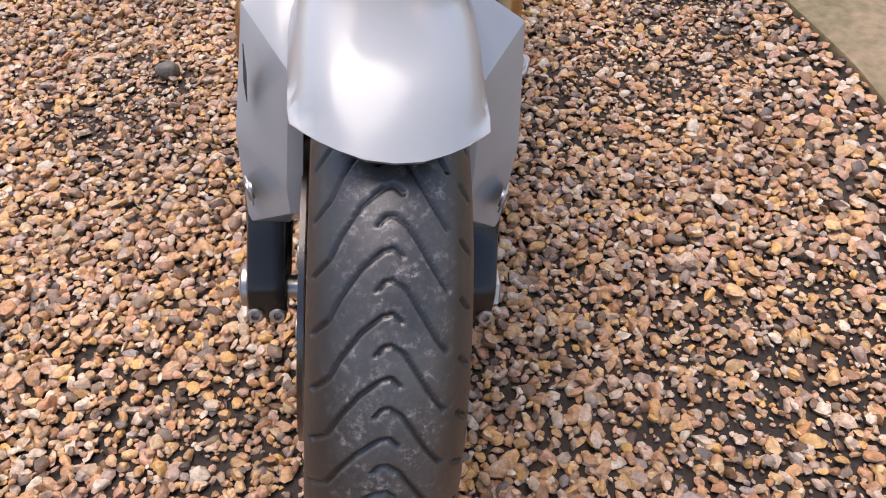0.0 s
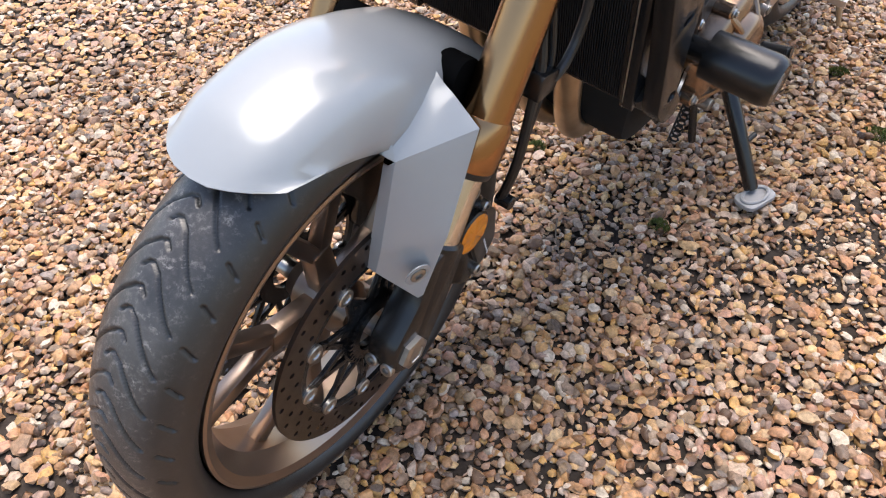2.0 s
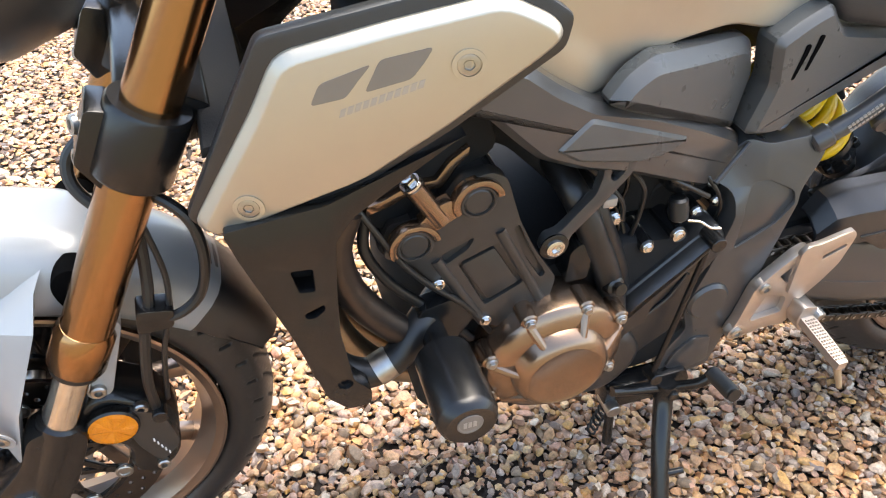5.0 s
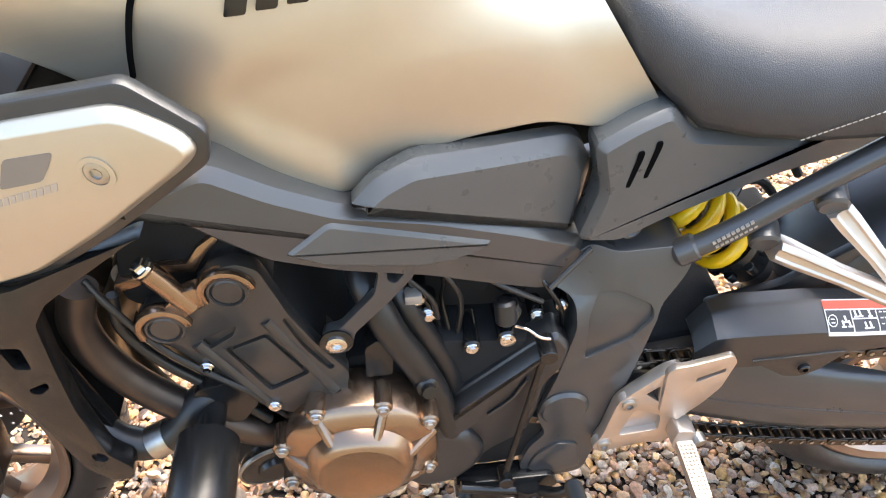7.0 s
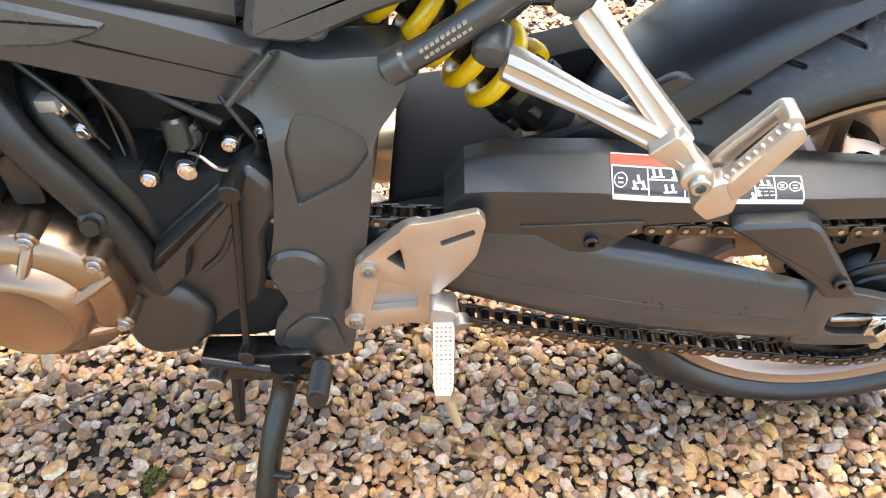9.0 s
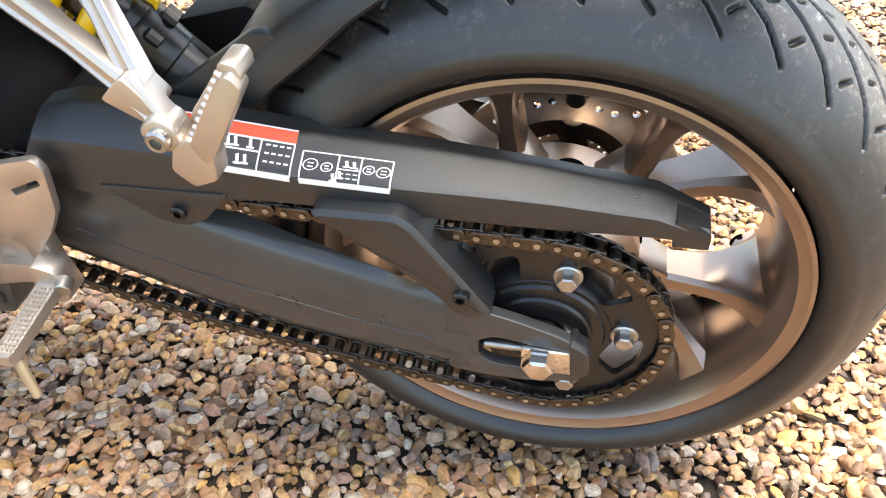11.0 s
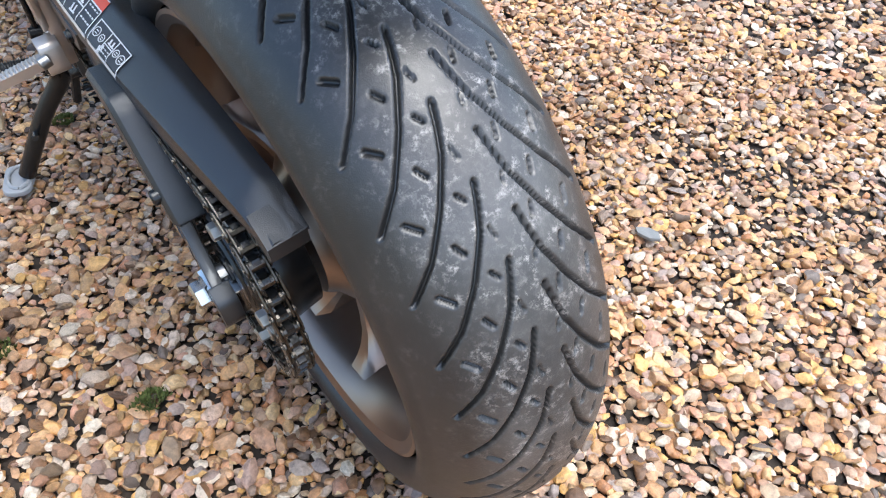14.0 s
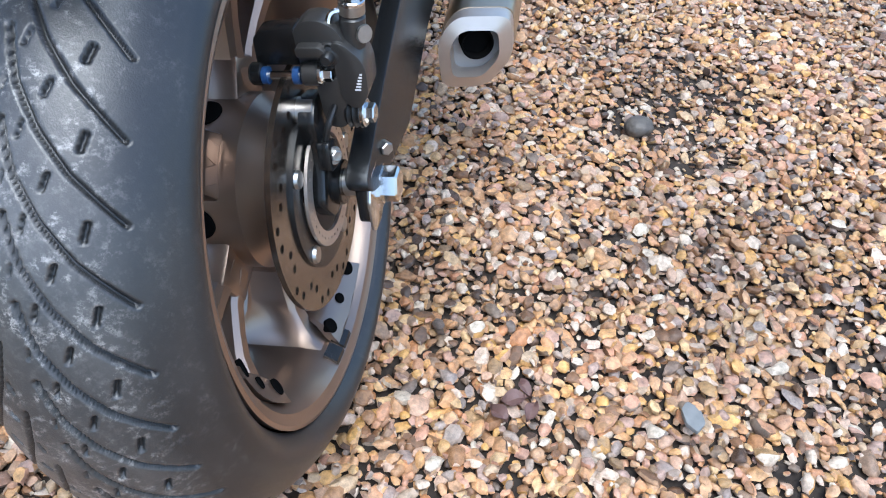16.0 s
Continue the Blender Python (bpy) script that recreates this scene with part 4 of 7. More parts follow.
# ---- frame, covers, seat ----
for s in (1, -1):
    sp = prism([(0.470, 0.800), (0.545, 0.817), (0.590, 0.778), (0.637, 0.745), (0.720, 0.708), (0.800, 0.664), (0.876, 0.618), (0.890, 0.570), (0.830, 0.562), (0.780, 0.590), (0.705, 0.635), (0.629, 0.673), (0.574, 0.708), (0.546, 0.738), (0.510, 0.779)], 0.130, 0.178, 0.005, 0.012, shear=(0.62, -0.32), face=(0.010, 0.008), seg=3)
    inlay = prism([(0.588, 0.716), (0.627, 0.738), (0.774, 0.660), (0.764, 0.653), (0.735, 0.650), (0.700, 0.657), (0.620, 0.691)], 0.172, 0.1815, 0.002, 0.006, shear=(0.62, -0.32), face=(0.004, 0.004))
    for g in (sp, inlay):
        for v in g.verts:
            v.co.x *= s
    fr = part("frame_spar", sp, SATIN, bike, "satin black steel frame spar")
    part("spar_cover", inlay, COVER, fr, "raised dark grey spar cover")
    rec = fillet([(0.880, 0.540), (0.891, 0.565), (0.910, 0.568), (0.949, 0.547), (0.9515, 0.532), (0.932, 0.504), (0.881, 0.474)], 0.006)
    piv = plate(fillet([(0.830, 0.574), (0.848, 0.592), (0.8707, 0.606), (0.8828, 0.617), (0.912, 0.609), (0.9797, 0.611), (0.990, 0.594), (0.981, 0.576), (0.9575, 0.5456), (0.9465, 0.4744), (0.9210, 0.3322), (0.902, 0.2457), (0.841, 0.2368), (0.817, 0.267), (0.829, 0.3105), (0.848, 0.3352), (0.834, 0.3755), (0.853, 0.446), (0.8675, 0.523), (0.866, 0.5564), (0.852, 0.566)], 0.011), [rec], s * 0.085, s * 0.133)
    for zc in (0.50, 0.53, 0.56, 0.59):
        bmesh.ops.bisect_plane(piv, geom=piv.verts[:] + piv.edges[:] + piv.faces[:], plane_co=(0, 0, zc), plane_no=(0, 0, 1))
    bevel(piv, 0.0040, 3)
    for v in piv.verts:
        v.co.x -= s * (max(0, v.co.z - 0.53) * 0.33 + 0.016 * min(1, max(0, (0.905 - v.co.y) / 0.05)) * min(1, max(0, (v.co.z - 0.545) / 0.03)))
    rp = prism(shrink(rec, -0.003), s * 0.100, s * 0.1296, 0.001, 0)
    for v in rp.verts:
        v.co.x -= s * max(0, v.co.z - 0.53) * 0.33
    pv = part("pivot_plate", piv, SATIN, bike, "satin black frame pivot plate with a five-sided recess")
    part("recess_panel", rp, SATIN, pv)
    part("weld_seam", tube([(s * 0.1165, 0.838, 0.575), (s * 0.111, 0.858, 0.595), (s * 0.104, 0.880, 0.615)], 0.0030, 8, 4), SATIN, pv)
    part("pivot_cap", rev([(0, 0), (0, 0.030), (0.005, 0.030), (0.009, 0.026), (0.009, 0)], (s * 0.130, 0.866, 0.388), (s, 0, 0), 32), SATIN, pv)
    part("lower_panel", prism([(0.838, 0.296), (0.862, 0.318), (0.890, 0.312), (0.897, 0.262), (0.850, 0.248), (0.828, 0.268)], s * 0.130, s * 0.137, 0.002, 0.006), SATIN, pv)
    tb = part("subframe_tube", tube([(s * 0.106, 0.976, 0.600), (s * 0.110, 1.0255, 0.632), (s * 0.110, 1.0695, 0.663), (s * 0.110, 1.115, 0.693), (s * 0.108, 1.25, 0.776)], 0.0118, 18, 4), SATIN, bike, "black steel subframe tube")
    part("weld", rod((s * 0.104, 0.970, 0.596), (s * 0.107, 0.992, 0.6105), 0.0150, 0.004), SATIN, tb)
    lab = bmesh.new()
    for k in range(2):
        for j in range(9):
            b0, u0 = 1.004 + j * 0.0042, 0.617 + j * 0.0029 + k * 0.0048
            prism([(b0 - k * 0.004, u0), (b0 + 0.0028 - k * 0.004, u0 + 0.0020), (b0 + 0.0018 - k * 0.004, u0 + 0.0042), (b0 - 0.0010 - k * 0.004, u0 + 0.0022)], s * 0.1190, s * (0.1224 - k * 0.0006), 0, 0, bm=lab)
    part("label_print", lab, DECAL2, tb, "small pale lettering bars")
    cov = prism([(0.643, 0.745), (0.668, 0.765), (0.700, 0.773), (0.775, 0.757), (0.848, 0.743), (0.864, 0.731), (0.878, 0.700), (0.866, 0.622), (0.800, 0.654), (0.717, 0.696)], 0.150, 0.180, 0.004, 0.010, shear=(0.648, -0.42), face=(0.014, 0.013), seg=3)
    tail = prism([(0.867, 0.745), (0.905, 0.762), (0.940, 0.772), (0.968, 0.738), (1.110, 0.702), (1.20, 0.715), (1.30, 0.770), (1.30, 0.735), (1.17, 0.672), (1.068, 0.662), (0.960, 0.638), (0.905, 0.620), (0.862, 0.632), (0.880, 0.690)], 0.070, 0.110, 0.004, 0.010, shear=(0.90, -0.20), face=(0.010, 0.008), seg=3)
    for v in tail.verts:
        v.co.x = s * max(v.co.x, 0.035)
    for v in cov.verts:
        v.co.x *= s
    part("side_cover", cov, COVER, bike, "dark grey plastic side cover")
    tl = part("rear_side_cover", tail, COVER, bike, "dark grey plastic rear side cover with two slots")
    # Each slot is a black inlay: its shaded depth is painted, not cut.
    for b, u in ((0.905, 0.715), (0.922, 0.722)):
        x = 0.110 - 0.20 * (b - 0.90)
        slot_shade = prism([(b - 0.004, u - 0.020), (b + 0.001, u - 0.020), (b + 0.009, u + 0.012), (b + 0.010, u + 0.020), (b + 0.004, u + 0.020), (b + 0.003, u + 0.010)], s * (x - 0.006), s * (x + 0.0006), 0, 0.002)
        part("slot_shade", slot_shade, SHADEBLACK, tl)
    part("rubber_plug", rev([(0, 0), (0, 0.011), (0.004, 0.011), (0.005, 0.008), (0.003, 0.006), (0.003, 0)], (s * 0.101, 0.918, 0.636), (s, 0.2, 0), 20), PLASTIC, tl)
rings = []
for bb, hw, lo, hi in ((0.885, 0.060, 0.842, 0.885), (0.905, 0.078, 0.805, 0.880), (0.935, 0.088, 0.772, 0.862), (0.97, 0.098, 0.740, 0.845), (1.02, 0.112, 0.732, 0.832), (1.08, 0.120, 0.728, 0.828), (1.15, 0.122, 0.728, 0.835), (1.22, 0.115, 0.742, 0.855), (1.30, 0.10, 0.775, 0.885), (1.40, 0.085, 0.815, 0.915), (1.47, 0.07, 0.85, 0.925)):
    half = [(hw * 0.55, lo), (hw * 0.9, lo + 0.004), (hw * 0.98, lo + 0.016), (hw, lo + (hi - lo) * 0.4), (hw * 0.95, lo + (hi - lo) * 0.66), (hw * 0.8, lo + (hi - lo) * 0.88), (hw * 0.5, hi - 0.002), (0, hi)]
    rings.append([(x, bb, u) for x, u in half] + [(-x, bb, u) for x, u in reversed(half[:-1])])
seat = part("seat", loft(rings), VINYL, bike, "black vinyl seat with pale stitching", None, 70)
st = bmesh.new()
for k in range(26):
    t = k / 25
    b, u, x = 1.055 + 0.12 * t, 0.742 + 0.045 * t, 0.1195 + 0.004 * t
    tube([(x, b, u), (x, b + 0.0032, u + 0.0012)], 0.0007, 5, 1, bm=st)
part("stitching", st, DECAL2, seat, "row of pale stitches")

# ---- engine ----
eng = bmesh.new()
prism([(0.47, 0.30), (0.52, 0.275), (0.80, 0.265), (0.90, 0.31), (0.92, 0.42), (0.86, 0.50), (0.70, 0.52), (0.60, 0.50), (0.52, 0.46), (0.47, 0.40)], -0.135, 0.125, 0.01, 0.02, bm=eng)
prism([(0.425, 0.600), (0.545, 0.682), (0.625, 0.500), (0.558, 0.440)], -0.145, 0.140, 0.006, 0.01, bm=eng)
engine = part("engine", eng, DULL, bike, "black four-cylinder engine with bronze covers")
CASING = fillet([(0.430, 0.600), (0.440, 0.628), (0.470, 0.630), (0.500, 0.656), (0.512, 0.676), (0.540, 0.682), (0.557, 0.672), (0.575, 0.613), (0.594, 0.571), (0.624, 0.520), (0.618, 0.484), (0.575, 0.450), (0.530, 0.478), (0.497, 0.526), (0.487, 0.545), (0.460, 0.583)], 0.007)
POCKETS = [[(0.508, 0.572), (0.552, 0.590), (0.585, 0.524), (0.541, 0.501)], [(0.489, 0.588), (0.526, 0.604), (0.520, 0.590), (0.494, 0.573)], [(0.568, 0.606), (0.574, 0.609), (0.592, 0.566), (0.611, 0.530), (0.605, 0.525), (0.584, 0.562)]]
cas = prism(shrink(CASING, 0.003), 0.10, 0.1505, 0.002, 0)
casing = part("cylinder_block", cas, HOUSING, engine, "dark grey cylinder casing with sunken panels")
part("casing_face", bevel(plate(CASING, [fillet(p, 0.004, 2) for p in POCKETS], 0.140, 0.1565), 0.0022), HOUSING, casing)
part("casing_panel", prism([(0.513, 0.567), (0.549, 0.582), (0.579, 0.525), (0.545, 0.507)], 0.149, 0.1550, 0.002, 0.004), HOUSING, casing)
for c in ((0.462, 0.611), (0.527, 0.652)):
    part("plug_ring", rev([(0, 0.0150), (0, 0.0195), (0.006, 0.0190), (0.007, 0.0180), (0.007, 0.0160), (0.004, 0.0150)], (0.155, *c), (1, 0, 0), 36), HOUSING, casing)
for p, q in (((0.154, 0.553, 0.606), (0.154, 0.607, 0.492)), ((0.154, 0.484, 0.583), (0.154, 0.540, 0.474))):
    part("rib", tube([p, q], 0.0065, 12, 1), HOUSING, casing)
gask = bmesh.new()
for c in ((0.462, 0.611), (0.527, 0.652)):
    arc = [(c[0] + 0.0270 * math.cos(a), c[1] + 0.0270 * math.sin(a)) for a in np.linspace(0.15, 3.65, 18)] + [(c[0] + 0.0195 * math.cos(a), c[1] + 0.0195 * math.sin(a)) for a in np.linspace(3.65, 0.15, 18)]
    prism(arc, 0.150, 0.164, 0.002, 0, bm=gask)
rod((0.153, 0.492, 0.630), (0.155, 0.461, 0.684), 0.0105, 0.003, 20, gask)
prism([(0.466, 0.636), (0.480, 0.622), (0.510, 0.640), (0.500, 0.660), (0.482, 0.654)], 0.146, 0.160, 0.003, 0.004, bm=gask)
prism([(0.4194, 0.6397), (0.422, 0.6503), (0.4382, 0.6548), (0.4672, 0.6691), (0.4908, 0.668), (0.5048, 0.687), (0.5246, 0.7013), (0.524, 0.6921), (0.5111, 0.6793), (0.4971, 0.6579), (0.4703, 0.6599), (0.441, 0.6454)], 0.120, 0.136, 0.0015, 0.002, bm=gask)
part("head_gasket_cover", gask, BRONZE, engine, "bronze head cover edge")
for c in ((0.462, 0.611), (0.527, 0.652)):
    part("cam_plug", rev([(0, 0), (0, 0.0155), (0.009, 0.0155), (0.011, 0.013), (0.011, 0)], (0.150, *c), (1, 0, 0), 30), HOUSING, engine)
hex_bolt((0.155, 0.4605, 0.685), (0.03, -0.5, 0.86), 0.008, engine, CHROME)
part("head_cover", prism([(0.418, 0.622), (0.440, 0.605), (0.560, 0.688), (0.545, 0.735), (0.500, 0.742), (0.430, 0.690)], -0.13, 0.128, 0.008, 0.015), DULL, engine)
sc = rev([(0.0, 0.0), (0.0, 0.086), (0.048, 0.086), (0.053, 0.083), (0.060, 0.068), (0.0615, 0.061), (0.073, 0.0565), (0.078, 0.051), (0.080, 0.046), (0.0785, 0.0435), (0.0785, 0.0)], (0.130, 0.626, 0.408), (1, 0, 0), 56)
stator = part("alternator_cover", sc, BRONZE, engine, "bronze alternator cover")
for k in range(7):
    a = 0.3 + k * 2 * math.pi / 7
    u, v = math.cos(a), math.sin(a)
    pts = [(0.199, 0.626 + 0.054 * u, 0.408 + 0.054 * v), (0.1895, 0.626 + 0.067 * u, 0.408 + 0.067 * v), (0.1755, 0.626 + 0.084 * u, 0.408 + 0.084 * v)]
    part("rib", tube(pts, (0.005, 0.007), 10, 2), BRONZE, stator)
for b, u in ((0.586, 0.484), (0.655, 0.486), (0.543, 0.430), (0.703, 0.455), (0.700, 0.370), (0.545, 0.365)):
    part("lug", rod((0.150, b, u), (0.183, b, u), 0.0105, 0.002), BRONZE, stator)
    hex_bolt((0.183, b, u), (1, 0, 0), 0.0050, stator, STEEL, 0.006)
part("breather", prism([(0.640, 0.500), (0.668, 0.500), (0.672, 0.545), (0.655, 0.556), (0.642, 0.545)], 0.12, 0.150, 0.003, 0.005), BLACK, engine)
part("plug", rev([(0, 0.012), (0.02, 0.012), (0.022, 0.008), (0.03, 0.008), (0.03, 0)], (0.140, 0.700, 0.478), (1, 0.2, 0.3), 20), BLACK, engine)
slide = part("crash_bobbin", rev([(0.0, 0.0), (0.0, 0.014), (0.046, 0.015), (0.048, 0.031), (0.128, 0.0325), (0.136, 0.030), (0.140, 0.026), (0.138, 0.018), (0.1375, 0.0)], (0.152, 0.479, 0.484), (1, 0, 0), 36), BLACK, bike, "black plastic crash bobbin")
part("logo_plate", rev([(0, 0), (0, 0.014), (0.001, 0.0135), (0.001, 0.0115), (0.0004, 0.0112), (0.0004, 0.0)], (0.2897, 0.479, 0.484), (1, 0, 0), 28), DECAL, slide, "round grey logo ring")
lb = bmesh.new()
for k in range(3):
    box(0.2902, 0.2908, 0.472 + k * 0.005, 0.4755 + k * 0.005, 0.480, 0.488, 0, lb)
part("lettering", lb, DECAL2, slide)
part("bracket", prism([(0.455, 0.462), (0.505, 0.455), (0.530, 0.490), (0.505, 0.525), (0.465, 0.515)], 0.135, 0.160, 0.004, 0.01), BLACK, slide)
horn = part("horn", rev([(0, 0), (0, 0.035), (0.01, 0.040), (0.014, 0.040), (0.016, 0.037), (0.016, 0.02), (0.022, 0.018), (0.022, 0)], (0.145, 0.520, 0.370), (1, 0.3, -0.2), 36), BLACK, bike, "black round horn")
part("rim", rev([(0.012, 0.041), (0.016, 0.041), (0.016, 0.0385), (0.012, 0.0385)], (0.145, 0.520, 0.370), (1, 0.3, -0.2), 36), STEEL, horn)
for pts, r in (([(0.080, 0.640, 0.628), (0.122, 0.648, 0.612), (0.138, 0.662, 0.580), (0.142, 0.674, 0.550), (0.142, 0.690, 0.515), (0.140, 0.710, 0.460), (0.138, 0.724, 0.400), (0.13, 0.735, 0.34)], 0.0165), ([(0.080, 0.670, 0.600), (0.112, 0.682, 0.578), (0.118, 0.705, 0.525), (0.118, 0.728, 0.470), (0.116, 0.740, 0.410)], 0.0142)):
    part("coolant_pipe", tube(pts, r, 18), RUBBER, engine, "black coolant hose")
for pts, r in (([(0.150, 0.398, 0.665), (0.152, 0.384, 0.620), (0.152, 0.393, 0.565), (0.152, 0.425, 0.510), (0.150, 0.478, 0.452), (0.140, 0.540, 0.395), (0.11, 0.62, 0.30)], 0.0175), ([(0.138, 0.418, 0.640), (0.142, 0.415, 0.600), (0.144, 0.440, 0.550), (0.146, 0.492, 0.490), (0.146, 0.530, 0.440)], 0.006)):
    part("header_pipe" if r > 0.01 else "cable", tube(pts, r, 16), PIPE if r > 0.01 else RUBBER, engine, "heat-stained exhaust header pipe" if r > 0.01 else "")
for x in (0.07, -0.01, -0.09):
    part("header_pipe", tube([(x, 0.41, 0.60), (x, 0.372, 0.52), (x * 0.95, 0.385, 0.42), (x * 0.8, 0.43, 0.33), (x * 0.6, 0.50, 0.27), (x * 0.4, 0.62, 0.23)], 0.0185, 16), EXHAUST, engine, "stainless exhaust header pipe")
hang = part("engine_hanger", bevel(plate(fillet([(0.660, 0.676), (0.663, 0.652), (0.658, 0.628), (0.622, 0.586), (0.606, 0.582), (0.601, 0.566), (0.608, 0.554), (0.622, 0.553), (0.632, 0.562), (0.635, 0.577), (0.671, 0.617), (0.695, 0.647), (0.700, 0.672)], 0.005), [fillet([(0.671, 0.662), (0.671, 0.645), (0.678, 0.640), (0.688, 0.653), (0.688, 0.662)], 0.004)], 0.144, 0.156), 0.0025), SATIN, bike, "black engine hanger plate with a bright bolt")
part("washer", rev([(0, 0), (0, 0.0165), (0.002, 0.0165), (0.003, 0.0145), (0.003, 0)], (0.157, 0.616, 0.569), (1, 0, 0), 28), BLACK, hang)
socket_bolt((0.160, 0.616, 0.569), (1, 0, 0), 0.0105, hang, CHROME, 0.004)
part("air_box", prism([(0.50, 0.76), (0.60, 0.72), (0.85, 0.60), (0.86, 0.52), (0.70, 0.53), (0.58, 0.66), (0.44, 0.70), (0.44, 0.79)], -0.09, 0.085, 0.01, 0.02), DULL, bike, "black air box behind the frame")
spc = prism([(0.673, 0.278), (0.667, 0.330), (0.6815, 0.372), (0.7255, 0.407), (0.7365, 0.433), (0.8185, 0.506), (0.846, 0.524), (0.864, 0.500), (0.861, 0.469), (0.842, 0.437), (0.836, 0.393), (0.822, 0.346), (0.786, 0.320), (0.739, 0.272), (0.697, 0.263)], 0.100, 0.136, 0.003, 0.008, face=(0.006, 0.006), seg=3)
sprc = part("sprocket_cover", spc, PLASTIC, bike, "black plastic sprocket cover")
part("ridge", prism([(0.6815, 0.370), (0.7265, 0.405), (0.738, 0.431), (0.8195, 0.504), (0.843, 0.521), (0.838, 0.505), (0.810, 0.472), (0.776, 0.436), (0.764, 0.398), (0.738, 0.376)], 0.128, 0.151, 0.003, 0.006, face=(0.008, 0.004), seg=3), PLASTIC, sprc)
part("lower_lobe", prism([(0.675, 0.280), (0.669, 0.330), (0.683, 0.370), (0.720, 0.388), (0.752, 0.374), (0.772, 0.338), (0.765, 0.308), (0.736, 0.276), (0.698, 0.267)], 0.130, 0.152, 0.004, 0.012, face=(0.008, 0.010), seg=3), PLASTIC, sprc)
part("inner_rib", tube([(0.137, 0.775, 0.395), (0.138, 0.800, 0.420), (0.138, 0.818, 0.455)], 0.003, 8, 3), PLASTIC, sprc)
for b, u, x in ((0.792, 0.521, 0.132), (0.755, 0.508, 0.130), (0.700, 0.578, 0.118)):
    part("lug", rod((0.08, b, u), (x, b, u), 0.010), BLACK, engine)
    hex_bolt((x, b, u), (1, 0, 0), 0.0052, engine, CHROME)
part("sensor_plug", rod((0.118, 0.790, 0.566), (0.126, 0.792, 0.538), 0.0115, 0.003, 18), RUBBER, engine)
part("connector", box(0.112, 0.128, 0.686, 0.704, 0.580, 0.592, 0.002), DECAL2, engine, "pale plastic connector")
part("cable", tube([(0.150, 0.405, 0.672), (0.157, 0.421, 0.642), (0.160, 0.449, 0.590), (0.160, 0.478, 0.552), (0.160, 0.519, 0.508), (0.152, 0.551, 0.450)], 0.0035, 10), RUBBER, engine)
for b, u in ((0.487, 0.550), (0.542, 0.478)):
    hex_bolt((0.158, b, u), (1, 0, 0), 0.005, engine, CHROME)
part("starter_motor", rev([(-0.02, 0), (-0.02, 0.020), (0.05, 0.021), (0.060, 0.016), (0.066, 0.009), (0.066, 0)], (0.05, 0.800, 0.575), (1, 0, 0.1), 28), BLACK, engine)
part("cap", rev([(0, 0.012), (0.006, 0.014), (0.012, 0.011), (0.012, 0)], (0.112, 0.795, 0.545), (1, 0, 0.1), 24), HOUSING, engine)
for pts in ([(0.10, 0.70, 0.64), (0.12, 0.735, 0.60), (0.115, 0.745, 0.56), (0.11, 0.74, 0.50)], [(0.10, 0.74, 0.64), (0.115, 0.77, 0.60), (0.12, 0.80, 0.58), (0.12, 0.83, 0.56)], [(0.11, 0.66, 0.64), (0.12, 0.71, 0.585), (0.12, 0.72, 0.55)]):
    part("cable", tube(pts, 0.0032, 8), RUBBER, engine)

thr = part("throttle_body", rev([(-0.03, 0.020), (-0.03, 0.031), (0.004, 0.031), (0.008, 0.028), (0.012, 0.022), (0.012, 0)], (0.062, 0.757, 0.545), (1, 0, 0.15), 32), GREYCAST, engine, "grey cast throttle body")
part("throttle_lever", prism([(0.742, 0.560), (0.760, 0.566), (0.782, 0.556), (0.778, 0.548), (0.758, 0.552)], 0.074, 0.080, 0.001, 0.003), STEEL, thr)
part("air_duct", rod((0.03, 0.795, 0.552), (0.085, 0.797, 0.545), 0.024, 0.004, 24), DULL, engine)
part("solenoid", rev([(0, 0.011), (0.004, 0.012), (0.020, 0.012), (0.024, 0.009), (0.024, 0)], (0.108, 0.797, 0.536), (0.25, 0, 1), 20), BLACK, engine)
part("washer", rev([(0, 0), (0, 0.0085), (0.002, 0.0085), (0.003, 0.0045), (0.003, 0)], (0.133, 0.793, 0.519), (1, 0, 0), 22), CHROME, engine)
for c, r in (((0.118, 0.7105, 0.554), 0.0062), ((0.110, 0.828, 0.529), 0.0055), ((0.106, 0.856, 0.537), 0.0050)):
    part("lug", rod((0.07, c[1], c[2]), c, r * 1.6), BLACK, engine)
    hex_bolt(c, (1, 0, 0), r, engine, CHROME)
for pts in ([(0.085, 0.676, 0.640), (0.110, 0.690, 0.600), (0.118, 0.712, 0.565), (0.112, 0.722, 0.530)], [(0.095, 0.722, 0.630), (0.104, 0.728, 0.590), (0.100, 0.726, 0.556), (0.110, 0.732, 0.520)], [(0.09, 0.815, 0.600), (0.112, 0.835, 0.575), (0.118, 0.852, 0.545), (0.112, 0.858, 0.510)]):
    part("lead", tube(pts, 0.0026, 8), BLACK, engine)
part("wire_clip", tube([(0.133, 0.800, 0.540), (0.140, 0.812, 0.541), (0.146, 0.824, 0.534), (0.150, 0.835, 0.534)], 0.0016, 6), CHROME, engine, "bright wire clip")

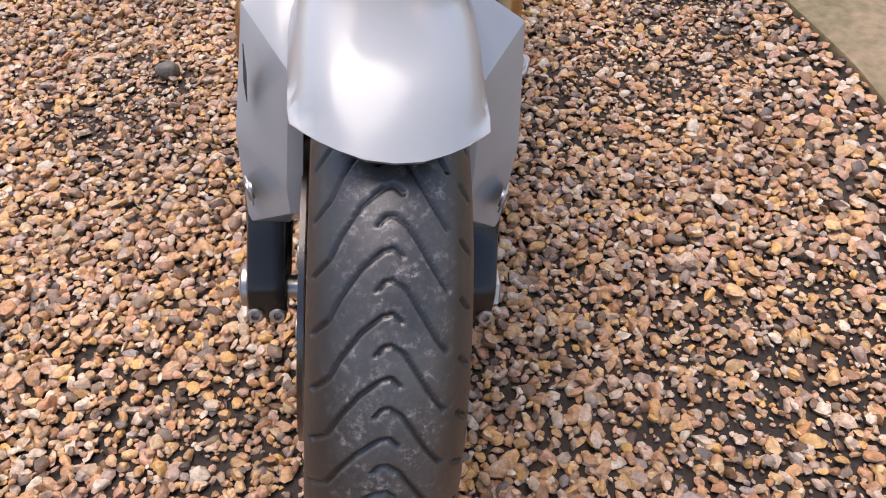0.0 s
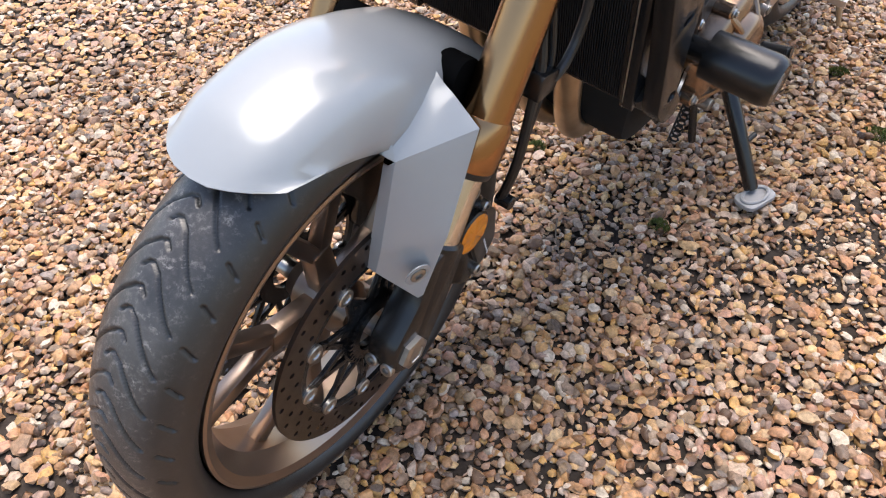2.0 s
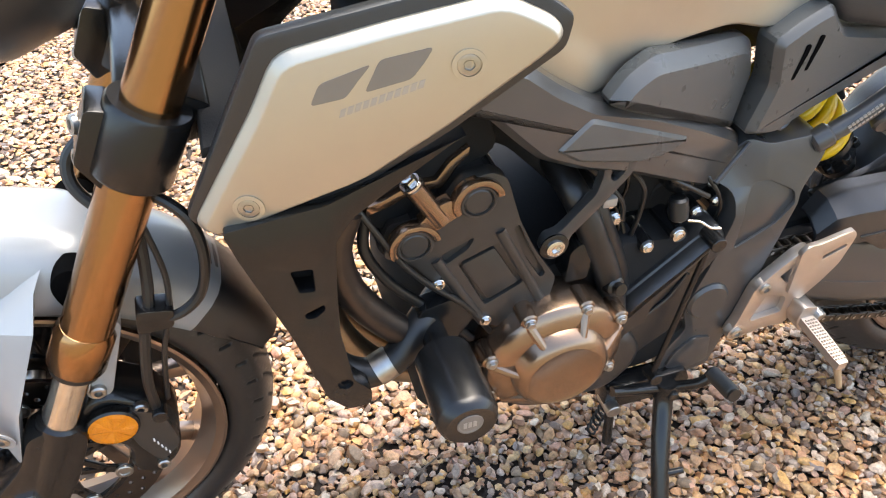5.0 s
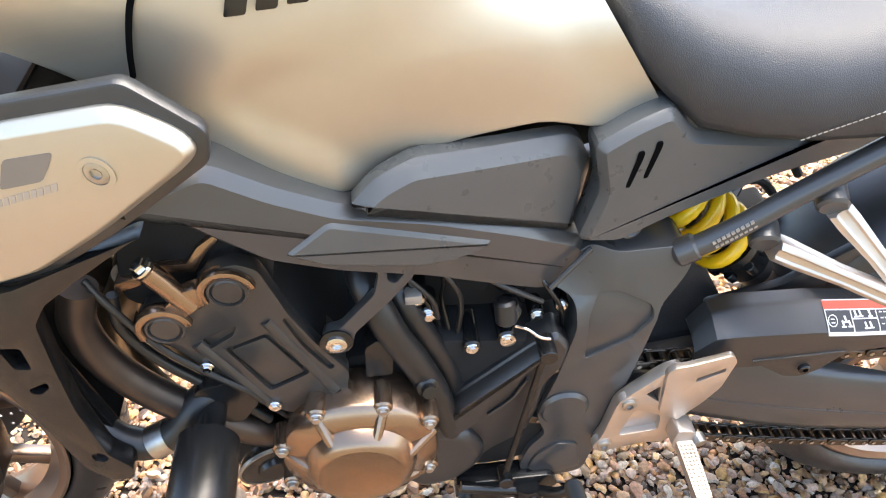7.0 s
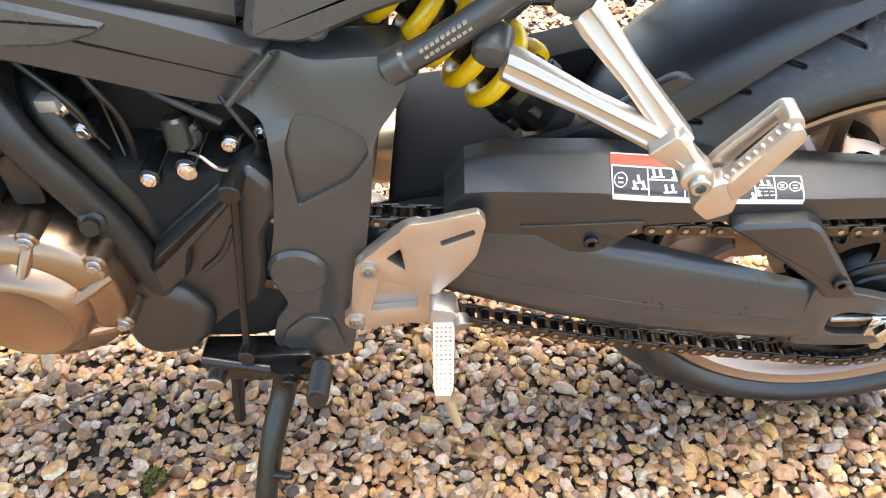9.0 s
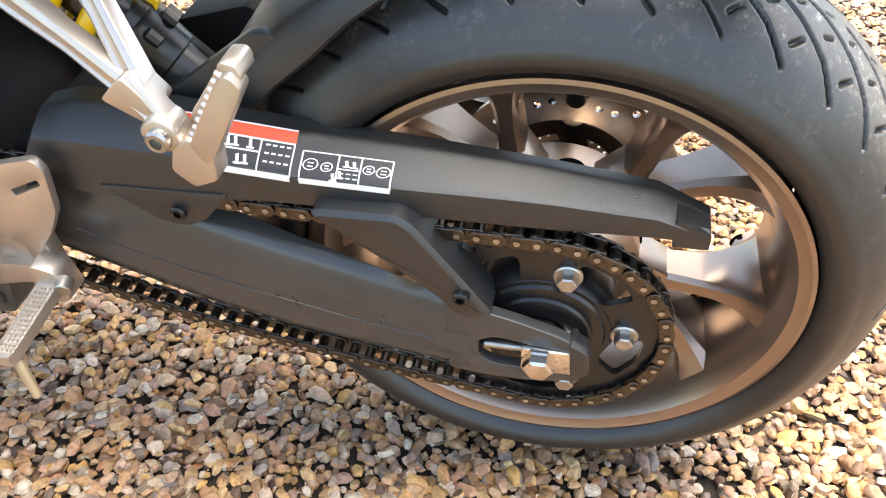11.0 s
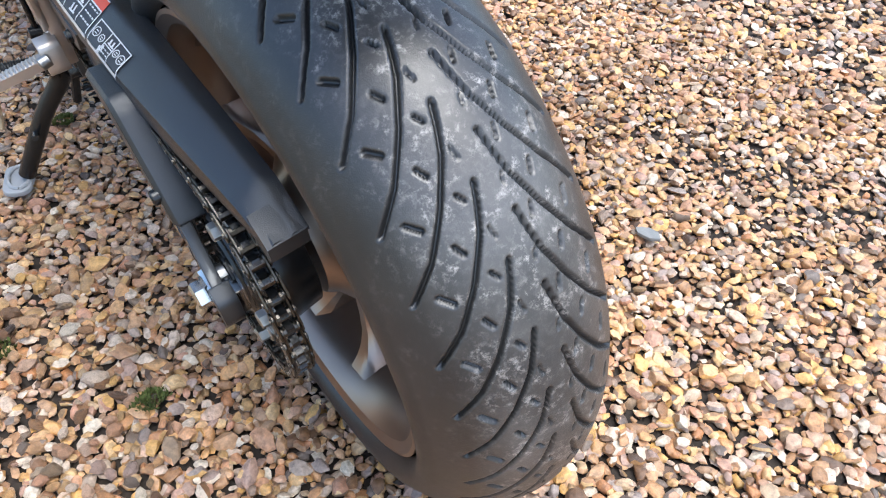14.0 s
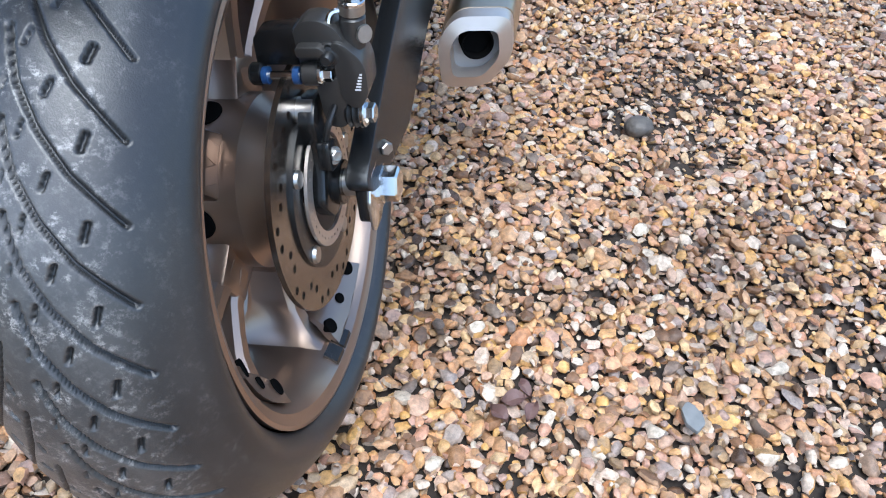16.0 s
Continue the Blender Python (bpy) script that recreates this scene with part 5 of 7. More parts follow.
# ---- gear lever and side stand ----
link = part("gear_lever", tube([(0.150, 0.740, 0.262), (0.150, 0.790, 0.248), (0.152, 0.835, 0.240), (0.172, 0.862, 0.262), (0.176, 0.878, 0.280)], 0.0075, 12), BLACK, bike, "black gear lever with a ribbed rubber")
part("toe_rubber", rev([(0, 0), (0, 0.010), (0.004, 0.011)] + [(0.004 + 0.0035 * k + j, 0.0115 - 0.0022 * (j > 0.001)) for k in range(13) for j in (0, 0.0016, 0.0018, 0.0034)] + [(0.052, 0.010), (0.052, 0)], (0.172, 0.878, 0.280), (1, 0.02, 0.2), 18), RUBBER, link)
part("shift_rod", rod((0.144, 0.832, 0.505), (0.154, 0.796, 0.290), 0.004), BLACK, link)
part("upper_joint", rod((0.130, 0.833, 0.514), (0.160, 0.833, 0.514), 0.010), BLACK, link)
part("lower_joint", rod((0.140, 0.796, 0.280), (0.166, 0.796, 0.284), 0.009), BLACK, link)
part("pivot", rod((0.125, 0.745, 0.225), (0.160, 0.745, 0.225), 0.011), STEEL, link)
stand_bm = tube([(0.150, 0.827, 0.250), (0.158, 0.824, 0.220), (0.205, 0.805, 0.165), (0.272, 0.787, 0.072)], (0.015, 0.0125), 16, 4)
stand = part("side_stand", stand_bm, BLACK, bike, "black steel side stand on an oval foot plate")
INV = bike.matrix_basis.inverted()
fp = bmesh.new()
prism(fillet([(-0.040, -0.022), (0.036, -0.026), (0.042, 0.015), (-0.034, 0.026)], 0.018, 5), -0.005, 0.004, 0.002, 0, bm=fp)
plate_m = INV @ pose(0.127, 1.3185, 0.013, 0, 0, -12) @ Matrix.Rotation(radians(-90), 4, "Y")
part("foot_plate", fp, GREYCAST, stand, "worn grey metal foot plate", plate_m)
rimfp = tube([(0.0055, 0.030 * math.cos(a), 0.017 * math.sin(a)) for a in np.linspace(0, 6.2832, 25)], 0.0035, 8, 1)
part("foot_ring", rimfp, GREYCAST, stand, "", plate_m)
part("pivot_bracket", prism([(0.735, 0.262), (0.860, 0.262), (0.870, 0.235), (0.820, 0.215), (0.735, 0.215)], 0.118, 0.146, 0.004, 0.008), BLACK, stand)
hex_bolt((0.160, 0.832, 0.236), (1, 0, 0), 0.009, stand, BLACK)
spring = [(0.120 + 0.009 * math.cos(k * 0.9), 0.765 - 0.06 * k / 60 * 0.4 + 0.009 * math.sin(k * 0.9) * 0.6, 0.215 - 0.09 * k / 60 + 0.009 * math.sin(k * 0.9) * 0.5) for k in range(61)]
part("spring", tube(spring, 0.0022, 6, 1), RUBBER, stand)
part("tang", rod((0.225, 0.797, 0.142), (0.232, 0.830, 0.150), 0.005), BLACK, stand)
part("stop_pin", rod((0.12, 0.762, 0.230), (0.15, 0.752, 0.135), 0.007), BLACK, stand)

# ---- rider's foot peg ----
OUT = fillet([(0.924, 0.405), (0.936, 0.420), (0.972, 0.455), (0.990, 0.462), (1.004, 0.440), (1.006, 0.376), (1.004, 0.338), (0.995, 0.318), (0.965, 0.322), (0.918, 0.310), (0.905, 0.322), (0.914, 0.345)], 0.008)
TRI = fillet([(0.956, 0.420), (0.971, 0.433), (0.974, 0.402)], 0.003)
TRAY = fillet([(0.947, 0.391), (0.981, 0.376), (0.983, 0.347), (0.933, 0.341)], 0.006)
br = plate(OUT, [TRI, TRAY], 0.134, 0.1495)
peg = part("foot_peg_bracket", bevel(br, 0.0028), ALU, bike, "cast aluminium foot peg bracket")
part("tray", prism(shrink(TRAY, -0.002), 0.130, 0.1405, 0.001, 0), ALU, peg)
part("heel_guard", bevel(plate(fillet([(0.972, 0.462), (0.980, 0.470), (0.996, 0.471), (1.043, 0.483), (1.050, 0.472), (1.041, 0.427), (1.024, 0.400), (0.999, 0.371), (0.975, 0.388)], 0.005), [fillet([(1.008, 0.448), (1.039, 0.462), (1.040, 0.456), (1.009, 0.441)], 0.0015)], 0.147, 0.155), 0.002), ALU, peg, "pale aluminium heel guard")
for b, u in ((0.938, 0.404), (0.918, 0.325)):
    part("boss", rev([(0, 0), (0, 0.014), (0.010, 0.013), (0.010, 0)], (0.140, b, u), (1, 0, 0), 24), ALU, peg)
    socket_bolt((0.150, b, u), (1, 0, 0), 0.0085, peg, STEEL, 0.004)
part("hinge", prism([(0.996, 0.372), (1.020, 0.366), (1.024, 0.330), (1.004, 0.322), (0.992, 0.345)], 0.146, 0.172, 0.003, 0.006), ALU, peg)
pb = bmesh.new()
loft([[(x, 1.008 + k * dw, 0.340 - (x - 0.16) * 0.10 + h) for k, h in ((-1, 0), (-1, 0.012), (1, 0.012), (1, 0))] for x, dw in ((0.160, 0.010), (0.175, 0.0105), (0.240, 0.009), (0.250, 0.007))], bm=pb)
for r in range(14):
    for c in range(4):
        x, b = 0.178 + r * 0.005, 1.0015 + c * 0.0043
        rev([(0, 0.0020), (0.0022, 0.0010), (0.0022, 0)], (x, b, 0.352 - (x - 0.16) * 0.10), (0.1, 0, 1), 4, pb)
part("peg", pb, ALU, peg, "knurled aluminium foot peg")
part("feeler", rod((0.240, 1.010, 0.330), (0.252, 1.021, 0.290), 0.0055, 0.002, 12, None, 0.004), PEGTAN, peg, "worn tan feeler pin")
part("return_spring", rod((0.165, 1.024, 0.352), (0.178, 1.026, 0.350), 0.008), STEEL, peg)

# ---- pillion pegs ----
for s in (1, -1):
    legs = bmesh.new()
    for p, q in (((0.122, 1.064, 0.614), (0.184, 1.188, 0.578)), ((0.114, 1.121, 0.655), (0.184, 1.192, 0.582)), ((0.182, 1.182, 0.588), (0.194, 1.210, 0.556))):
        d = Vector(q) - Vector(p)
        n = Vector((1, 0, 0)).cross(d).normalized()
        rings = []
        for t, w, th in ((0, 0.012, 0.013), (0.12, 0.0125, 0.012), (0.5, 0.0095, 0.009), (1, 0.0105, 0.010)):
            c = Vector(p) + d * t
            o = Vector((1, 0, 0)) * th
            rings.append([c + n * w + o * 0.7, c + n * w * 0.5 + o, c + n * w * 0.3 + o * 0.8, c - n * w * 0.3 + o * 0.8, c - n * w * 0.5 + o, c - n * w + o * 0.7, c - n * w - o * 0.7, c + n * w - o * 0.7])
        loft(rings, bm=legs)
    prism([(1.190, 0.562), (1.203, 0.574), (1.216, 0.568), (1.220, 0.552), (1.208, 0.544), (1.194, 0.550)], 0.182, 0.205, 0.004, 0.006, bm=legs)
    prism([(1.166, 0.578), (1.186, 0.596), (1.204, 0.572), (1.192, 0.562)], 0.170, 0.196, 0.004, 0.004, bm=legs)
    for v in legs.verts:
        v.co.x *= s
    pil = part("pillion_peg_bracket", bevel(legs, 0.0015), ALU, bike, "forked cast aluminium pillion peg bracket")
    for c in ((0.110, 1.054, 0.622), (0.108, 1.112, 0.664)):
        part("mount", rod((s * 0.100, c[1] + 0.004, c[2] + 0.006), (s * 0.124, c[1], c[2] - 0.004), 0.016, 0.003), SATIN, pil)
    socket_bolt((s * 0.2045, 1.206, 0.558), (s, 0, 0), 0.0085, pil)
    fp = prism([(1.205, 0.532), (1.219, 0.518), (1.238, 0.526), (1.240, 0.546), (1.226, 0.560), (1.212, 0.552)], s * 0.186, s * 0.206, 0.003, 0.004)
    pg = part("folded_peg", fp, ALU, pil, "folded aluminium pillion peg")
    part("peg_blade", prism([(1.216, 0.556), (1.221, 0.566), (1.258, 0.613), (1.268, 0.613), (1.271, 0.606), (1.262, 0.600), (1.228, 0.553)], s * 0.176, s * 0.184, 0.002, 0.003), ALU, pg)
    part("peg_tread", prism([(1.226, 0.556), (1.258, 0.606), (1.266, 0.610), (1.273, 0.600), (1.242, 0.548), (1.234, 0.540)], s * 0.192, s * 0.207, 0.003, 0.004), ALU, pg)
    part("peg_tip", prism([(1.255, 0.602), (1.258, 0.614), (1.268, 0.613), (1.272, 0.604), (1.265, 0.598)], s * 0.178, s * 0.200, 0.002, 0.003), ALU, pg)
    for k in range(9):
        t = k / 8
        b, u = 1.2285 + 0.030 * t, 0.558 + 0.047 * t
        part("grip_tooth", rev([(0, 0.0034), (0.0045, 0.0016), (0.0045, 0)], (s * 0.1995, b, u), (0, -0.83, 0.55), 5), ALU, pg)

# ---- swingarm and chain guard ----
SW_RIGHT = [(0.880, 0.430), (1.030, 0.430), (1.150, 0.415), (1.250, 0.402), (1.360, 0.380), (1.470, 0.352), (1.488, 0.345), (1.488, 0.334), (1.470, 0.326), (1.360, 0.318), (1.200, 0.340), (1.000, 0.360)]
slot_cut = fillet([(1.398, 0.318), (1.412, 0.326), (1.478, 0.322), (1.478, 0.294), (1.412, 0.288), (1.398, 0.296)], 0.006)
SW_TOP = [(0.880, 0.405), (0.960, 0.432), (1.036, 0.443), (1.095, 0.430), (1.150, 0.407), (1.216, 0.392), (1.294, 0.376), (1.372, 0.361), (1.410, 0.354)]
SW_LOW = [(0.880, 0.374), (0.930, 0.355), (1.021, 0.327), (1.139, 0.292), (1.226, 0.278), (1.320, 0.272), (1.410, 0.2695)]
rings = []
for b in np.linspace(0.88, 1.39, 34):
    zt, zb = [float(np.mean([np.interp(b + o, [q[0] for q in t], [q[1] for q in t]) for o in (-0.02, 0.0, 0.02)])) for t in (SW_TOP, SW_LOW)]
    off = float(np.interp(b, [0.95, 1.50], [0.030, -0.008]))
    xo, xi, h = 0.148 - off, float(np.interp(b, [1.10, 1.36], [0.106, 0.134])) - off, zt - zb
    rings.append([(x, b, z) for x, z in ((xi, zb + 0.004), (xi + 0.003, zb), (xo - 0.011, zb), (xo - 0.004, zb + 0.005), (xo - 0.001, zb + 0.16 * h), (xo, zb + 0.34 * h), (xo - 0.001, zb + 0.56 * h), (xo - 0.0035, zt - 0.016), (xo - 0.008, zt - 0.008), (xo - 0.0125, zt - 0.0025), (xi + 0.004, zt), (xi, zt - 0.004))])
arm = loft(rings)
tail_arm = plate(fillet([(1.370, 0.3625), (1.430, 0.351), (1.470, 0.340), (1.490, 0.326), (1.492, 0.300), (1.480, 0.284), (1.439, 0.272), (1.399, 0.2695), (1.370, 0.270)], 0.008), [slot_cut], 0.136, 0.147)
for v in tail_arm.verts:
    v.co.x -= float(np.interp(v.co.y, [0.95, 1.50], [0.030, -0.008]))
merge(arm, bevel(tail_arm, 0.003, 3))
sw = part("swingarm", arm, SATIN, bike, "satin black box-section swingarm", None, 50)
part("seam", tube([(0.1477 - float(np.interp(b, [0.95, 1.50], [0.030, -0.008])), b, z) for b, z in ((1.02, 0.375), (1.10, 0.350), (1.20, 0.330), (1.29, 0.316), (1.37, 0.308))], 0.0012, 6), SATIN, sw)
part("adjuster", box(0.130, 0.1555, 1.436, 1.484, 0.294, 0.323, 0.002), CHROME, sw, "bright chain adjuster block")
part("axle_nut", rev([(0, 0), (0, 0.0155), (0.003, 0.0155), (0.003, 0.0135), (0.012, 0.0135), (0.014, 0.011), (0.014, 0)], (0.1545, 1.452, 0.310), (1, 0, 0), 6), CHROME, sw)
part("adjuster_bolt", rod((0.142, 1.402, 0.308), (0.142, 1.438, 0.308), 0.004), STEEL, sw)
part("end_cap", prism([(1.476, 0.338), (1.493, 0.326), (1.495, 0.302), (1.480, 0.284)], 0.138, 0.157, 0.003, 0.005), PLASTIC, sw)
arm = prism(SW_RIGHT, -0.121, -0.141, 0.004, 0.010, seg=3)
for v in arm.verts:
    v.co.x += float(np.interp(v.co.y, [1.20, 1.47], [0.008, 0.0])) - 0.014 * float(np.clip((np.interp(v.co.y, [1.03, 1.25, 1.47], [0.425, 0.395, 0.345]) - v.co.z) / 0.05, 0, 1))
swr = part("swingarm", arm, BLACK, bike, "slender black swingarm")
part("axle_nut", rev([(0, 0), (0, 0.019), (0.003, 0.019), (0.003, 0.0165), (0.016, 0.0165), (0.018, 0.014), (0.018, 0)], (-0.1425, 1.455, 0.318), (-1, 0, 0), 6), CHROME, swr)
part("axle_bracket", prism([(1.415, 0.338), (1.482, 0.338), (1.487, 0.300), (1.478, 0.291), (1.448, 0.291), (1.420, 0.306)], -0.127, -0.1382, 0.002, 0.005), BLACK, swr, "black axle bracket")
part("adjuster_screw", rod((-0.137, 1.425, 0.3405), (-0.149, 1.436, 0.342), 0.0065, 0.001, 6), STEEL, swr)
part("cross_brace", prism([(0.95, 0.44), (1.08, 0.46), (1.10, 0.40), (0.97, 0.38)], -0.115, 0.085, 0.012, 0.02), DULL, bike, "black swingarm cross brace")
# stations along the guard: place, then across and up of its inner edge, ridge and shoulder, and the height of its lower edge
GUARD = np.array([(1.012, 0.090, 0.478, 0.108, 0.476, 0.130, 0.462, 0.445), (1.030, 0.086, 0.500, 0.106, 0.500, 0.134, 0.486, 0.440), (1.060, 0.085, 0.508, 0.105, 0.508, 0.137, 0.490, 0.436),
                  (1.145, 0.085, 0.506, 0.104, 0.506, 0.1375, 0.486, 0.432), (1.190, 0.085, 0.500, 0.103, 0.500, 0.137, 0.480, 0.445), (1.250, 0.084, 0.492, 0.102, 0.4925, 0.136, 0.474, 0.446),
                  (1.330, 0.083, 0.485, 0.100, 0.486, 0.1345, 0.470, 0.444), (1.440, 0.082, 0.472, 0.097, 0.474, 0.127, 0.463, 0.437), (1.530, 0.081, 0.458, 0.095, 0.459, 0.119, 0.450, 0.432), (1.571, 0.081, 0.437, 0.093, 0.438, 0.115, 0.434, 0.428)])


def guard_at(b, k):
    return float(np.interp(b, GUARD[:, 0], GUARD[:, k]))


def on_guard(b, s, off):
    """A place on the guard's sloping upper face, from its ridge (s=0) to its shoulder (s=1)."""
    lr, ur, lo, us = [guard_at(b, k) for k in (3, 4, 5, 6)]
    xs, us_ = [lr, lr + 0.004, lo - 0.006, lo - 0.001, lo], [ur, ur - 0.0018, us + 0.0035, us, us - 0.005]
    x = lr + (lo - lr) * s
    return Vector((x + 0.5 * off, b, float(np.interp(x, xs, us_)) + 0.86 * off))


def label_patch(b0, b1, s0, s1, off):
    """A thin sheet of label on the guard."""
    rows = []
    for b in np.linspace(b0, b1, 8):
        top_ = [on_guard(b, s, off) for s in np.linspace(s0, s1, 12)]
        rows.append(top_ + [p - Vector((0.0001, 0, 0.00015)) for p in reversed(top_)])
    return loft(rows)


rings = []
for b in list(np.linspace(1.012, 1.06, 6)) + list(np.linspace(1.08, 1.52, 14)) + list(np.linspace(1.53, 1.571, 5)):
    li, ui, lr, ur, lo, us, ub = [guard_at(b, k) for k in range(1, 8)]
    sec = [(li, ui - 0.003), (li, ui), (lr - 0.004, ur), (lr, ur), (lr + 0.004, ur - 0.0018), (lo - 0.006, us + 0.0035), (lo - 0.001, us), (lo, us - 0.005), (lo - 0.001, ub), (lo - 0.0045, ub), (lo - 0.004, us - 0.006), (lo - 0.008, us), (lr, ur - 0.0035)]
    rings.append([(x, b, u) for x, u in sec])
chain_guard = part("chain_guard", loft(rings), PLASTIC, bike, "black plastic chain guard with a warning label", None, 30)
part("guard_end", loft([[(0.083, b, u0), (0.1155, b, u0 - 0.002), (0.1155, b, 0.422), (0.083, b, 0.424)] for b, u0 in ((1.545, 0.451), (1.558, 0.445), (1.572, 0.437))]), PLASTIC, chain_guard)
part("guard_arm", prism([(1.267, 0.450), (1.275, 0.456), (1.338, 0.457), (1.350, 0.448), (1.387, 0.393), (1.412, 0.355), (1.395, 0.348), (1.380, 0.350), (1.365, 0.370), (1.325, 0.405)], 0.114, 0.152, 0.003, 0.006, face=(0.004, 0.004)), PLASTIC, chain_guard)
socket_bolt((0.152, 1.386, 0.378), (1, 0, 0), 0.0075, chain_guard, BLACK)
part("guard_flange", prism([(1.078, 0.448), (1.098, 0.434), (1.128, 0.413), (1.150, 0.411), (1.168, 0.420), (1.196, 0.450)], 0.128, 0.1385, 0.002, 0.006), PLASTIC, chain_guard)
socket_bolt((0.1385, 1.147, 0.428), (1, 0, 0), 0.007, chain_guard, BLACK)


def wrap_label(bm):
    """Lays flat label shapes (place along, height) on to the guard's sloping face."""
    for v in bm.verts:
        b, off = v.co.y, v.co.x - 0.1122
        left = b < 1.255
        top_u = (0.497 - 0.147 * (b - 1.160)) if left else (0.4835 - 0.117 * (b - 1.258))
        s = (top_u - v.co.z) / 0.0335 if left else 0.40 + 0.60 * (top_u - v.co.z) / 0.028
        v.co = on_guard(b, s, off)
    return bm


lab = part("warning_label", label_patch(1.160, 1.252, 0.0, 1.0, 0.0003), INK, chain_guard, "black and white warning label with a red band")
part("red_band", label_patch(1.160, 1.252, 0.0, 0.32, 0.0007), RED, lab)
part("label_ground", label_patch(1.258, 1.331, 0.40, 1.0, 0.0003), INK, lab)
pr = bmesh.new()


def label_line(p, q, w=0.0009):
    w *= 0.72
    p, q = Vector(p), Vector(q)
    t = (q - p).normalized() * w
    n = Vector((-t.y, t.x))
    m = max(1, round((q - p).length / 0.004))
    for k in range(m):
        a, b = p + (q - p) * (k / m), p + (q - p) * ((k + 1) / m)
        prism([tuple(a - n), tuple(a + n), tuple(b + n), tuple(b - n)], 0.1130, 0.1132, 0, 0, bm=pr)


def label_box(b0, u0, b1, u1, slope=-0.12):
    c = [(b0, u0), (b1, u0 + slope * (b1 - b0)), (b1, u1 + slope * (b1 - b0)), (b0, u1)]
    for k in range(4):
        label_line(c[k - 1], c[k])


label_box(1.161, 0.4640, 1.2515, 0.4865, -0.147)
label_box(1.259, 0.4560, 1.3305, 0.4830, -0.117)
label_line((1.161, 0.4965), (1.2515, 0.4835))
for b in (1.193, 1.225):
    label_line((b, 0.4865 - 0.147 * (b - 1.161)), (b, 0.4640 - 0.147 * (b - 1.161)))
for b in (1.288, 1.306):
    label_line((b, 0.483 - 0.117 * (b - 1.259)), (b, 0.456 - 0.117 * (b - 1.259)))
label_line((1.193, 0.4725), (1.225, 0.468))
label_line((1.288, 0.4655), (1.306, 0.4635))
for c, r in (((1.1685, 0.4745), 0.0058), ((1.2665, 0.4695), 0.0058), ((1.2795, 0.4670), 0.0045), ((1.3125, 0.4650), 0.0045), ((1.3240, 0.4630), 0.0055)):
    a = [(c[0] + r * math.cos(k * 0.6283), c[1] + r * math.sin(k * 0.6283)) for k in range(10)]
    for k in range(10):
        label_line(a[k - 1], a[k], 0.0007)
    label_line((c[0] - r * 0.4, c[1] + r * 0.3), (c[0] + r * 0.4, c[1] + r * 0.2), 0.0008)
    label_line((c[0] - r * 0.4, c[1] - r * 0.3), (c[0] + r * 0.4, c[1] - r * 0.4), 0.0008)
for b, u in ((1.180, 0.470), (1.184, 0.474), (1.188, 0.469), (1.198, 0.477), (1.204, 0.4765), (1.216, 0.4745), (1.208, 0.464), (1.214, 0.4635), (1.294, 0.471), (1.300, 0.470), (1.290, 0.460), (1.285, 0.4575)):
    label_line((b, u + 0.003), (b + 0.0012, u - 0.003), 0.0017)
    label_line((b - 0.002, u - 0.003), (b + 0.004, u - 0.0038), 0.0010)
for k in range(12):
    b = 1.229 + (k % 4) * 0.0055
    u = 0.4735 - 0.006 * (k // 4) - 0.147 * (b - 1.229)
    label_line((b, u), (b + 0.0035, u - 0.0005), 0.0009)
for k in range(6):
    b = 1.290 + (k % 3) * 0.0055
    u = 0.4610 - 0.004 * (k // 3) - 0.117 * (b - 1.290)
    label_line((b, u), (b + 0.0035, u - 0.0004), 0.0008)
wrap_label(pr)
part("label_print", pr, WHITE, lab, "white pictograms and lettering bars")

# ---- chain drive ----
teeth = 42
sprk = []
for k in range(teeth):
    a = 2 * math.pi * k / teeth
    for da, r in ((0.0, 0.1115), (0.02, 0.1120), (0.048, 0.1040), (0.075, 0.1018), (0.102, 0.1040), (0.13, 0.1120)):
        sprk.append((r * math.cos(a + da), r * math.sin(a + da)))
holes = [fillet([(0.062 * math.cos(a - 0.28), 0.062 * math.sin(a - 0.28)), (0.090 * math.cos(a - 0.34), 0.090 * math.sin(a - 0.34)), (0.092 * math.cos(a), 0.092 * math.sin(a)), (0.090 * math.cos(a + 0.34), 0.090 * math.sin(a + 0.34)), (0.062 * math.cos(a + 0.28), 0.062 * math.sin(a + 0.28))], 0.008) for a in (0.9 + 2 * math.pi * k / 5 for k in range(5))]
part("rear_sprocket", plate(sprk, holes + [ring2((0, 0), 0.032, 32)], 0.1155, 0.1225), BLACK, rear_wheel, "black rear sprocket with five bolts")
car = rev([(0.070, 0.030), (0.070, 0.062), (0.108, 0.068), (0.1135, 0.066), (0.1235, 0.060), (0.1235, 0.056), (0.1265, 0.054), (0.1275, 0.048), (0.1275, 0.044), (0.1300, 0.042), (0.1310, 0.036), (0.1310, 0.024), (0.1290, 0.022), (0.050, 0.022)], n=56)
part("sprocket_carrier", car, BLACK, rear_wheel, "black sprocket carrier")
for k in range(5):
    a = 1.30 + 2 * math.pi * k / 5
    hex_bolt((0.1225, 0.0715 * math.cos(a), 0.0715 * math.sin(a)), (1, 0, 0), 0.0085, rear_wheel, STEEL, 0.012)
part("axle", rod((-0.150, 0, 0), (0.150, 0, 0), 0.0125), STEEL, rear_wheel)
for s in (1, -1):
    part("spacer", rod((s * 0.06, 0, 0), (s * (0.134 if s > 0 else 0.108), 0, 0), 0.021), BLACK, rear_wheel)
